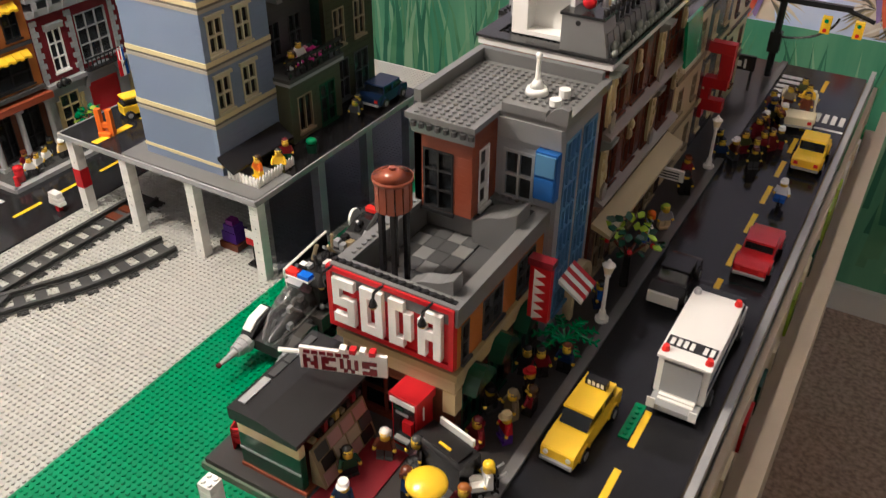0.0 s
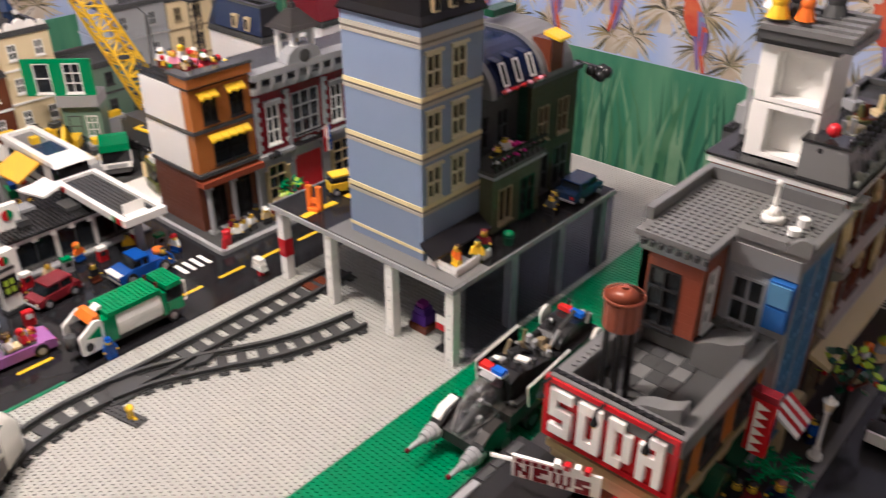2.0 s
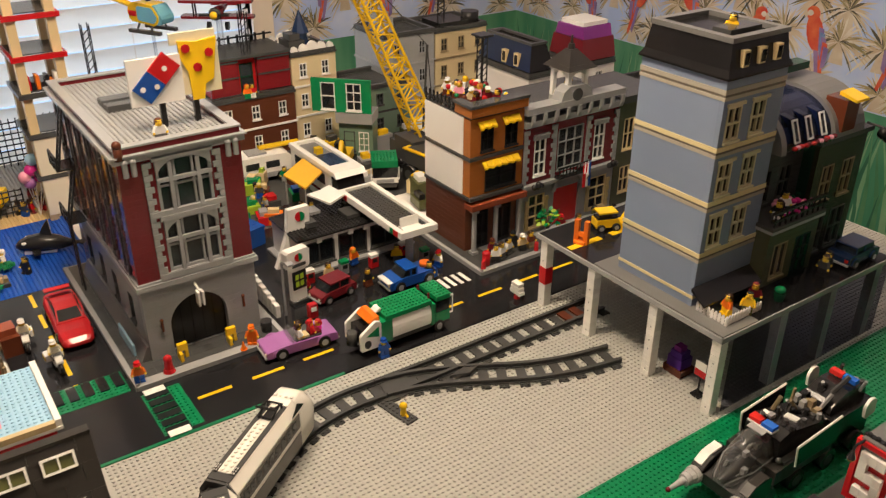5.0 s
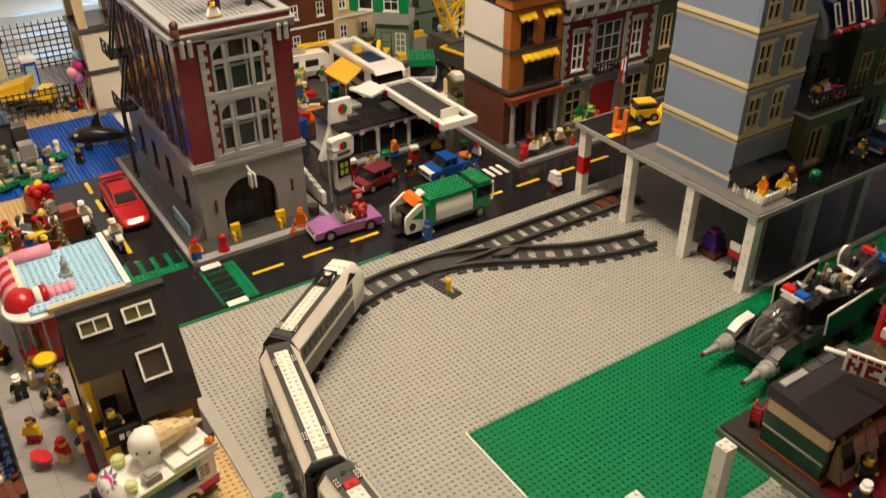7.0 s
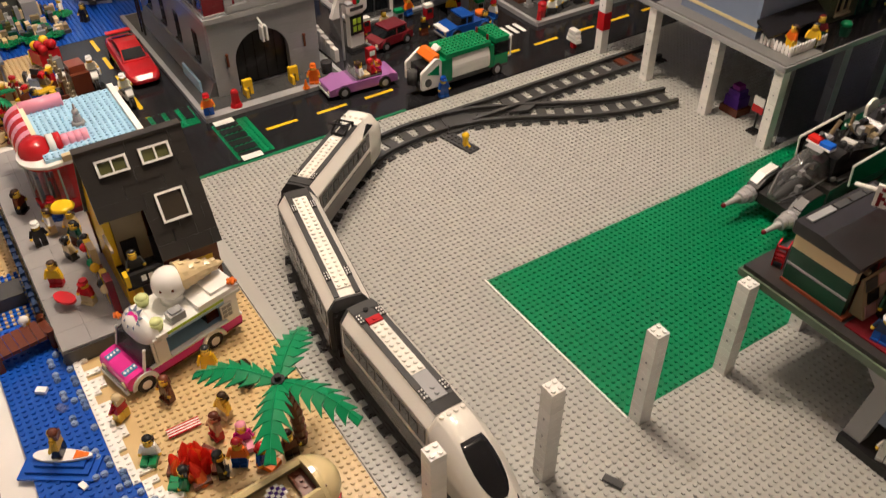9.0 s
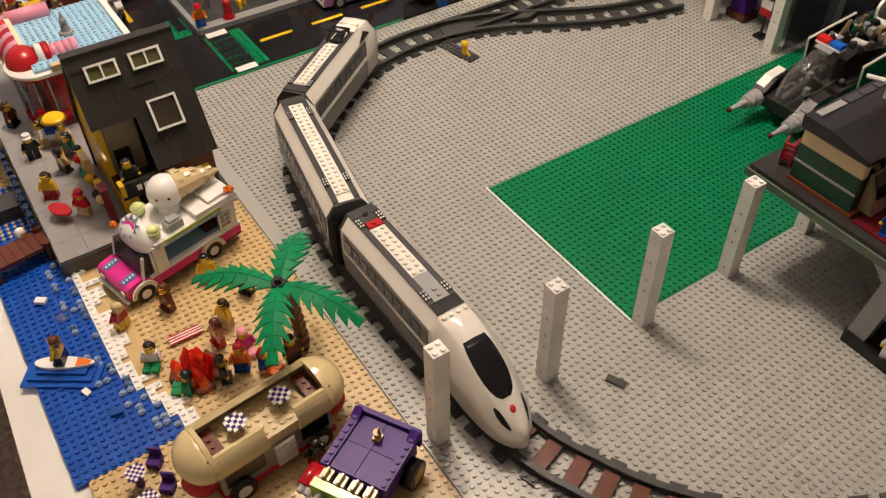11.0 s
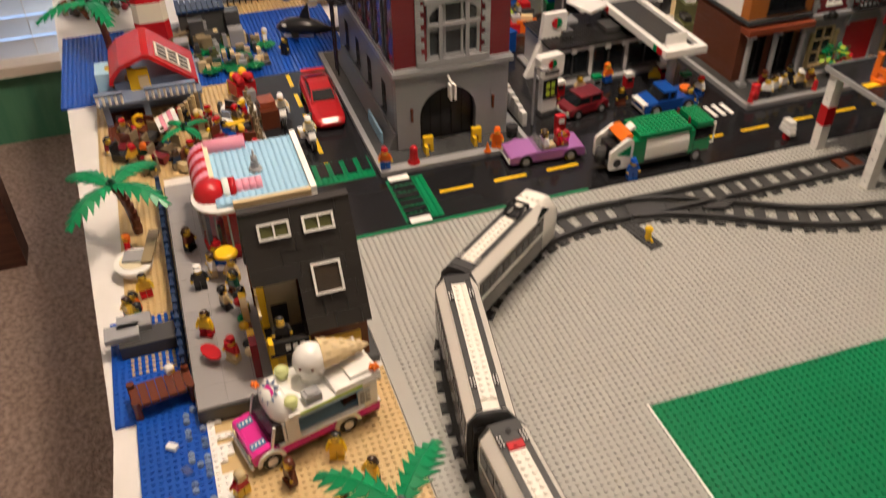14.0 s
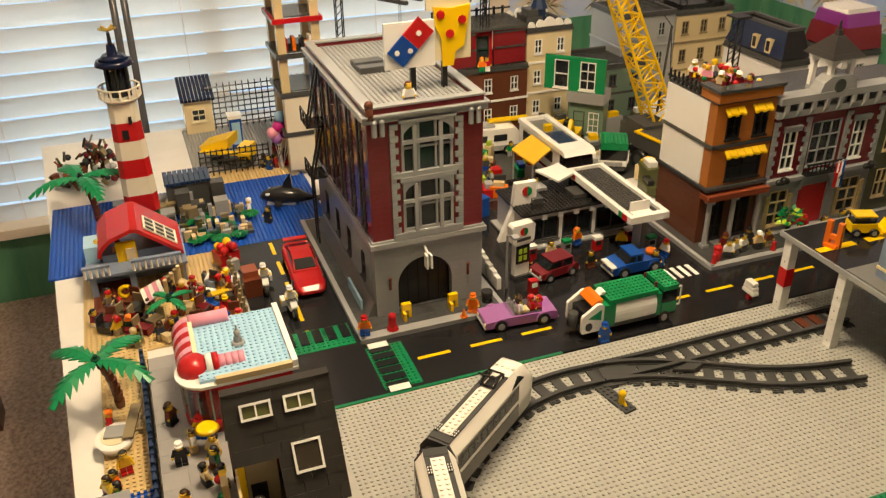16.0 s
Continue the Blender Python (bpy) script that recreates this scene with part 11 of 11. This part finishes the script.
crowd([(-1.175, -.535, 60, "gold", "tan", "gold", None), (-1.160, -.500, 90, "flesh", "tan", "hair", None)], .046)
random.seed(31)
bp = ["red", "skin", "brown", "blue", "dark_red", "tan", "dark_green", "white", "dark_blue", "black", "brown", "dark_tan"]
for i in range(30):
    x, y = random.uniform(-1.09, -.90), random.uniform(-.555, -.325)
    if abs(x + 1.0) < .03 and abs(y + .415) < .03:
        continue
    figure((x, y, .001), random.uniform(0, 360), random.choice(bp), random.choice(bp), random.choice(("hair", "black", "tan", "red", "orange")), random.choice((None, None, None, "red", "yellow")), seated=i % 3 == 0)
for i in range(30):
    x, y = random.uniform(-1.09, -.91), random.uniform(-.55, -.325)
    mt = random.choice(("brown", "dark_red", "tan", "dark_tan", "dark_grey", "brown", "sand_blue", "black"))
    t = thing("beach_gear", f"{mt.replace('_', ' ')} beach chair or crate on sand", "beach gear", (x, y, .001), random.uniform(0, 180), "beach gear")
    slab(t, mt, -.009, .009, -.0119, .0119, .002, .014, "seat")
    slab(t, random.choice(("dark_tan", mt, "brown")), -.009, .009, .0122, .0150, .002, .030, "back")
    slab(t, "brown", -.009, .009, -.012, -.010, 0, .0018, "foot")
pr_ = thing("striped_parasol", "pink and white striped parasol tilted", "parasol", (-1.035, -.455, .001))
for i in range(5):
    b = bm_new()
    box(b, -.016, .016, -.018 + i * .0074, -.0110 + i * .0074, 0, .003, m=pose(0, 0, .034, 25, 20, 10))
    part("stripe", b, "pink" if i % 2 else "white", pr_)
b = bm_new()
rod(b, (0, 0, 0), (0, 0, .034), .0016)
part("pole", b, "white", pr_)
lb = thing("life_ring", "yellow ring leaning on post", "life ring", (-1.085, -.500, .018))
b = bm_new()
for k in range(14):
    a0, a1 = k * math.pi / 7, (k + 1) * math.pi / 7
    rod(b, (0, .010 * math.cos(a0), .010 * math.sin(a0)), (0, .010 * math.cos(a1), .010 * math.sin(a1)), .0034, 6)
part("ring", b, "yellow", lb)
wl = thing("brown_wattle_fence", "low brown bamboo fence beside beach road", "fence", (-1.17, -.318, .001))
for i in range(16):
    b = bm_new()
    rod(b, (i * .015, .004 * (i % 2), 0), (i * .015 + .003, .004 * (i % 2), .028), .0028)
    part("stake", b, "dark_tan", wl)
rm_ = thing("red_beach_machine", "large red and yellow toy machine on sand", "toy machine", (-1.140, -.318, .001), 20)
slab(rm_, "red", -.018, .016, -.020, .018, .010, .034, "body")
slab(rm_, "yellow", -.022, -.0182, -.020, .010, .004, .030, "side_panel")
slab(rm_, "light_grey", .0162, .028, -.010, .010, .0, .022, "step")
for q in range(6):
    b = bm_new()
    ball(b, (-.010 + (q % 3) * .012, -.010 + (q // 3) * .018, .040 + .004 * (q % 2)), .0085, seg=10)
    part("dome", b, "red" if q % 3 else "yellow", rm_)
bx_ = thing("brown_crate", "brown crate with orange lid beside beach road", "crate", (-1.030, -.292, .001), 4)
slab(bx_, "brown", -.020, .020, -.015, .015, 0, .034, "crate_body")
slab(bx_, "rust", -.018, .010, -.013, .013, .0342, .046, "lid")
sb_ = thing("speed_boat", "grey and brown small boat on sand", "toy boat", (-1.080, -.335, .001), 68)
b = bm_new()
prism(b, [(-.030, -.012), (.016, -.014), (.038, 0), (.016, .014), (-.030, .012)], .0, .014, "z")
part("hull", b, "white", sb_)
slab(sb_, "brown", -.022, .012, -.008, .008, .0142, .020, "bench")
slab(sb_, "dark_grey", -.036, -.0302, -.006, .006, .004, .022, "motor")
bf_ = thing("bamboo_screen", "leaning tan bamboo screen between beach things", "screen", (-1.120, -.395, .001), -32)
for q in range(7):
    b = bm_new()
    rod(b, (q * .012, 0, 0), (q * .012 + .006, .004, .044), .0038)
    part("cane", b, "dark_tan" if q % 2 else "tan", bf_)
for q, (x, y, a) in enumerate(((-1.062, -.395, 20), (-1.045, -.380, 60), (-1.020, -.365, 100))):
    t = thing("surfboard", "tan and white surfboard lying on sand", "surfboard", (x, y, .016), a, "beach surfboards")
    b = bm_new()
    prism(b, [(.034 * math.cos(w), .0075 * math.sin(w)) for w in np.linspace(0, 2 * math.pi, 17)[:-1]], 0, .003, "z")
    part("board", b, ("tan", "white", "yellow")[q], t)
# reef and sea life
rf = thing("reef", "grey and tan stepped reef with green plants", "reef", (-1.315, -.405, .0012))
random.seed(41)
for i in range(80):
    x, y = random.uniform(-.065, .06), random.uniform(-.01, .15)
    h_ = max(.004, (.036 - .18 * abs(y - .05)) * random.uniform(.5, 1.1) * (1 - (x + .065) * 3.5))
    b = bm_new()
    w1, w2 = random.choice(((.008, .008), (.008, .016), (.016, .008))), 0
    box(b, x - w1[0] / 2, x + w1[0] / 2, y - w1[1] / 2, y + w1[1] / 2, 0, h_ + .00004 * i)
    part("stone", b, random.choice(("dark_grey", "light_grey", "tan", "olive", "dark_grey", "dark_tan", "dark_green", "dark_tan", "tan")), rf)
for i in range(12):
    x, y = random.uniform(-1.42, -1.23), random.uniform(-.42, -.22)
    fern(x, y, .0016, random.uniform(.010, .016), "small green sea plant on blue plate")
wh_ = thing("toy_whale", "smooth black toy whale with white belly on the sea plates", "toy whale", (-1.365, -.160, .004), -112)
wh_.scale = (.9, .9, .9)
b = bm_new()
prof_ = ((-.068, .003, .003, .012), (-.052, .008, .008, .012), (-.026, .019, .016, .016), (.006, .025, .021, .020), (.036, .021, .018, .019), (.056, .013, .011, .016), (.064, .005, .005, .014))
loft(b, [[(x, w * math.cos(q), c_ + h_ * math.sin(q)) for q in np.linspace(0, 2 * math.pi, 15)[:-1]] for x, w, h_, c_ in prof_])
for f in b.faces:
    f.smooth = len(f.verts) == 4
part("body", b, "black", wh_)
b = bm_new()
prism(b, [(-.014, .036), (.012, .036), (.004, .054), (-.012, .074)], -.003, .003, "y")
part("fin", b, "black", wh_)
for s_ in (-1, 1):
    b = bm_new()
    prism(b, [(.010, s_ * .018), (.030, s_ * .018), (.020, s_ * .046), (.006, s_ * .044)], .008, .012, "z")
    part("flipper", b, "black", wh_)
    b = bm_new()
    ball(b, (.042, s_ * .0165, .026), .0045, 0, (1.5, .5, .8), 8)
    part("eye_patch", b, "white", wh_)
b = bm_new()
prism(b, [(-.062, 0), (-.090, .026), (-.080, 0), (-.090, -.026)], .010, .014, "z")
part("tail", b, "black", wh_)
slab(wh_, "white", -.02, .046, -.014, .014, -.002, .005, "belly")
crowd([(-1.345, -.245, 0, "white", "brown", "white", None), (-1.29, -.215, 40, "black", "black", "black", None)], .0016)
# fenced play yard behind the sea
hu = thing("small_hut", "cream hut with black corrugated roof and window", "hut", (-1.896, -.288, -.001))
wall(hu, "wall_cream", (.03, -.03), 90, .07, 0, .086, [(.018, .052, .032, .064)])
window(hu, (.03, -.03), 90, .018, .052, .032, .064, "cream")
wall(hu, "wall_cream", (-.04, -.03), 0, .062, 0, .086)
for i in range(9):
    b = bm_new()
    prism(b, [(-.050, .122), (.040, .0865), (.040, .0925), (-.050, .129)], -.036 + i * .0095, -.0275 + i * .0095, "y")
    part("roof_rib", b, "roof_blue", hu)
yf = thing("yard_fence", "black barred yard fence on dark posts", "fence", (-1.575, -.315, .0))
for i in range(13):
    b = bm_new()
    rod(b, (0, i * .013, 0), (0, i * .013, .062), .0016)
    part("post", b, "black", yf)
for k in range(5):
    b = bm_new()
    rod(b, (0, 0, .010 + k * .012), (0, .156, .010 + k * .012), .0016)
    part("bar", b, "black", yf)
bf = thing("back_fence", "long black barred fence behind yard", "fence", (-1.88, -.26, .0))
for i in range(20):
    b = bm_new()
    rod(b, (0, i * .016, 0), (0, i * .016, .12), .0016)
    part("post", b, "black", bf)
for k in range(8):
    b = bm_new()
    rod(b, (0, 0, .012 + k * .014), (0, .305, .012 + k * .014), .0018)
    part("bar", b, "black", bf)
yt = thing("yellow_tipper", "yellow toy dump lorry with raised tray", "toy lorry", (-1.63, -.235, -.001), 60, "toy vehicles")
slab(yt, "dark_grey", -.05, .05, -.02, .02, .012, .022, "chassis")
b = bm_new()
prism(b, [(-.045, .026), (.012, .026), (.022, .050), (-.055, .050)], -.030, .030, "y", 0, pose(0, 0, .02, 0, -18, 0))
part("tray", b, "yellow", yt)
slab(yt, "yellow", .022, .05, -.022, .022, .0222, .052, "cab")
for x in (-.034, .036):
    for s in (-1, 1):
        wheel(yt, x, s * .022, .012, .012, .009, "y")
slab(yt, "yellow", -.06, .06, -.045, -.032, .040, .046, "plank")
pt = thing("blue_toilet_cabin", "blue cabin with white roof", "cabin", (-1.74, -.21, -.001))
slab(pt, "blue", -.014, .014, -.014, .014, 0, .075, "cabin")
slab(pt, "white", -.017, .017, -.017, .017, .0752, .084, "roof")
slab(pt, "light_blue", .0142, .0152, -.010, .010, .010, .066, "door")
ba = thing("balloon_bunch", "bunch of pink and purple balloon shapes", "balloons", (-1.55, -.135, .0))
for i, (y, z, mt) in enumerate(((0, .105, "magenta"), (.016, .088, "magenta"), (-.014, .092, "pink"), (.006, .128, "light_blue"), (.024, .112, "purple"), (-.006, .078, "lavender"), (.030, .096, "pink"))):
    b = bm_new()
    ball(b, (0, y, z), .0135)
    part("balloon", b, mt, ba)
    b = bm_new()
    rod(b, (0, y, z - .01), (0, 0, .0), .0006, 4)
    part("string", b, "white", ba)
for i in range(10):
    figure((-1.62 + random.uniform(-.05, .06), -.17 + random.uniform(-.03, .06), -.001), random.uniform(0, 360), random.choice(bp), random.choice(bp), "hair")
# tower under construction
ct = thing("construction_tower", "tan tower frame with red and black floor beams", "tower", (-1.515, -.115, .0))
for x in (-.0, -.10):
    for y in (.0, .075):
        slab(ct, "tan", x - .009, x + .009, y - .009, y + .009, 0, .52, "pillar")
for z in (.10, .19):
    slab(ct, "cream_white", .0094, .014, -.008, .083, z - .085, z - .006, "wall_panel")
for k, z in enumerate((.095, .185, .270, .345, .425, .50)):
    for a in ((-.11, .016, -.016, -.0092), (-.11, .016, .0842, .091), (.0094, .016, -.009, .084), (-.116, -.1094, -.009, .084)):
        slab(ct, "red" if k > 2 else "dark_grey", *a, z, z + .010, "beam")
    slab(ct, "dark_grey", -.100, .008, -.009, .084, z + .0105, z + .0135, "floor")
for i in range(7):
    slab(ct, random.choice(("white", "orange", "black", "red")), -.02, .004, .006 + i * .009, .013 + i * .009, .284, .284 + random.uniform(.012, .034), "block")
# toy aircraft on clear stands
he = thing("toy_helicopter", "yellow and light blue toy helicopter on clear stand", "toy helicopter", (-1.66, .198, .345), 30)
b = bm_new()
rod(b, (0, 0, -.345), (0, 0, .0), .004)
part("stand", b, "clear", he)
b = bm_new()
prism(b, rounded([(-.040, .012), (.034, .006), (.046, .024), (.030, .052), (-.030, .056), (-.046, .040)], .006), -.022, .022, "y")
part("cabin", b, "yellow", he)
for s_ in (-1, 1):
    b = bm_new()
    prism(b, rounded([(-.016, .016), (.032, .012), (.040, .024), (.027, .046), (-.016, .048)], .004), s_ * .0232 - .0010, s_ * .0232 + .0010, "y")
    part("side_glass", b, "trans_sky", he)
b = bm_new()
prism(b, rounded([(.028, .008), (.048, .010), (.052, .026), (.034, .052), (.026, .052)], .004), -.0205, .0205, "y")
part("canopy", b, "trans_sky", he)
slab(he, "red", -.042, -.020, -.0228, .0228, .024, .036, "stripe")
b = bm_new()
rod(b, (-.044, 0, .040), (-.110, 0, .054), .0065)
part("tail_boom", b, "yellow", he)
b = bm_new()
prism(b, [(-.118, .046), (-.100, .050), (-.108, .078), (-.120, .078)], -.003, .003, "y")
part("tail_fin", b, "yellow", he)
b = bm_new()
cyl(b, (0, 0, .0562), .006, .014, n=10)
part("rotor_mast", b, "black", he)
slab(he, "black", -.07, .07, -.004, .004, .0704, .0724, "rotor_blade")
slab(he, "black", -.004, .004, -.07, .07, .0726, .0746, "rotor_blade")
for s in (-1, 1):
    b = bm_new()
    box(b, -.042, .048, s * .026 - .005, s * .026 + .005, -.012, -.004)
    rod(b, (-.020, s * .024, -.004), (-.016, s * .018, .012), .0026)
    rod(b, (.022, s * .024, -.004), (.018, s * .018, .010), .0026)
    part("skid", b, "dark_grey", he)
pln = thing("toy_biplane", "dark red toy biplane with yellow hub on clear stand", "toy plane", (-1.70, .372, .335), -35)
b = bm_new()
cyl(b, (0, 0, -.081), .010, .080, .007, 8)
part("stand", b, "clear", pln)
b = bm_new()
cyl(b, (-.085, 0, .014), .006, .115, .015, 12, "x")
part("fuselage", b, "dark_red", pln)
for z, x in ((.000, .000), (.038, .006)):
    b = bm_new()
    prism(b, rounded([(x - .014, -.088), (x + .018, -.088), (x + .022, 0), (x + .018, .088), (x - .014, .088), (x - .020, 0)], .005), z, z + .006, "z")
    part("wing", b, "dark_red", pln)
for y in (-.055, .055):
    for x in (-.006, .014):
        b = bm_new()
        rod(b, (x, y, .006), (x + .004, y, .038), .0022)
        part("strut", b, "black", pln)
slab(pln, "dark_red", -.092, -.070, -.034, .034, .014, .018, "tailplane")
b = bm_new()
prism(b, [(-.092, .018), (-.066, .018), (-.084, .046), (-.094, .046)], -.002, .002, "y")
part("tail_fin", b, "dark_red", pln)
b = bm_new()
cyl(b, (.0302, 0, .014), .016, .010, .012, 12, "x")
part("engine", b, "dark_grey", pln)
b = bm_new()
ball(b, (.044, 0, .014), .0095)
part("hub", b, "yellow", pln)
slab(pln, "black", .0405, .042, -.036, .036, .011, .017, "propeller")
for s_ in (-1, 1):
    b = bm_new()
    cyl(b, (.010, s_ * .022 - .004, -.018), .010, .008, n=12, axis="y")
    part("wheel", b, "black", pln)
for i, (x, y, z, h_) in enumerate(((-1.70, .06, .0, .36), (-1.72, -.02, .0, .40), (-1.62, .40, .26, .10))):
    t = thing("lattice_mast", "thin black lattice mast", "mast", (x, y, z), 0, "masts")
    b = bm_new()
    for sx in (-.008, .008):
        for sy in (-.008, .008):
            rod(b, (sx, sy, 0), (sx, sy, h_), .0015)
    for k in range(int(h_ / .016)):
        rod(b, (-.008, -.008, k * .016), (.008, -.008, (k + 1) * .016), .001, 4)
        rod(b, (.008, -.008, k * .016), (.008, .008, (k + 1) * .016), .001, 4)
    part("lattice", b, "black", t)
# roof items on the back row
for i, (x, y, z, mt) in enumerate(((-1.67, .545, .2352, "dark_grey"), (-1.72, .84, .2352, "light_grey"))):
    t = thing("roof_unit", f"{mt.replace('_', ' ')} roof structure on back house", "roof unit", (x, y, z), 0, "roof units")
    slab(t, mt, -.03, .03, -.022, .022, 0, .03 + .01 * (i % 3), "box")
    slab(t, mt, -.02, .02, -.014, .014, .03 + .01 * (i % 3) + .0002, .045 + .01 * (i % 3), "cap", stud=None)
crowd([(-1.60, .385, 80, "orange", "green", "orange", None), (-1.60, .398, 80, "red", "white", "hair", None)], .156)
figure((-.892, -.035, .3625), 90, "white", "black", "brown", seated=True)
# thin metal pipes leaning by the window
for y in (-.452, -.425):
    b = bm_new()
    rod(b, (-1.99, y, -.62), (-2.02, y + .02, .62), .009, 12)
    solid("metal_pole", b, "pole_dark", "tall grey metal pole by the blinds", "pole", (0, 0, 0), 0, "metal poles")
b = bm_new()
box(b, -1.72, -1.64, -1.22, -.885, FLOOR, -.05)
solid("dark_cabinet", b, "dark_wood", "dark brown wooden furniture end by the window", "cabinet")
# finial blobs on white tower roof and emporium roof: small dark clutter
random.seed(51)
for i in range(18):
    x, y = random.uniform(.07, .155), random.uniform(.66, .84)
    mt = random.choice(("black", "dark_grey", "light_grey", "brown", "tan", "olive", "white"))
    b = bm_new()
    box(b, -.008, .008, -.010, .010, 0, random.uniform(.008, .022))
    cyl(b, (0, 0, .005), .004, .024, .003, 8)
    solid("roof_clutter", b, mt, f"{mt.replace('_', ' ')} gear on flat black roof", "roof gear", (x, y, .4136), random.uniform(0, 90), "roof gear")
for (x, y, z, r, mt) in ((.085, .625, .5625, .016, "black"), (.115, .640, .5625, .014, "dark_grey"), (.075, .600, .5625, .012, "yellow"), (.062, .640, .5625, .018, "white"), (.10, .605, .5625, .010, "orange")):
    b = bm_new()
    cyl(b, (0, 0, 0), r, .012, r * .6, 10)
    ball(b, (0, 0, .016), r * .7, seg=10)
    solid("roof_ornament", b, mt, f"{mt} rounded ornament on tower roof", "ornament", (x, y, z), 0, "tower ornaments")
dish = thing("grey_dish", "grey round dish beside white tower", "dish", (.044, .648, .4178))
b = bm_new()
rod(b, (0, 0, 0), (0, 0, .052), .003)
part("pole", b, "light_grey", dish)
b = bm_new()
cyl(b, (0, 0, .066), .014, .004, .012, 18, "y")
part("disc", b, "light_grey", dish)
b = bm_new()
cyl(b, (-.004, .022, 0), .006, .020, .005, 10)
ball(b, (-.004, .022, .024), .006)
part("lamp", b, "white", dish)
for p in ((-.405, .612, .519),):
    figure(p, 20, "yellow", "dark_blue", "black")
hk = thing("black_lanterns", "black hanging lantern cluster on restaurant corner", "lantern", (-.320, .930, .345))
for i in range(5):
    b = bm_new()
    ball(b, (.006 * i, -.01 + .007 * (i % 3), -.006 * (i % 2)), .010, seg=8)
    part("globe", b, "black", hk)
b = bm_new()
rod(b, (-.03, -.01, .01), (.02, 0, .004), .002)
part("bracket", b, "black", hk)
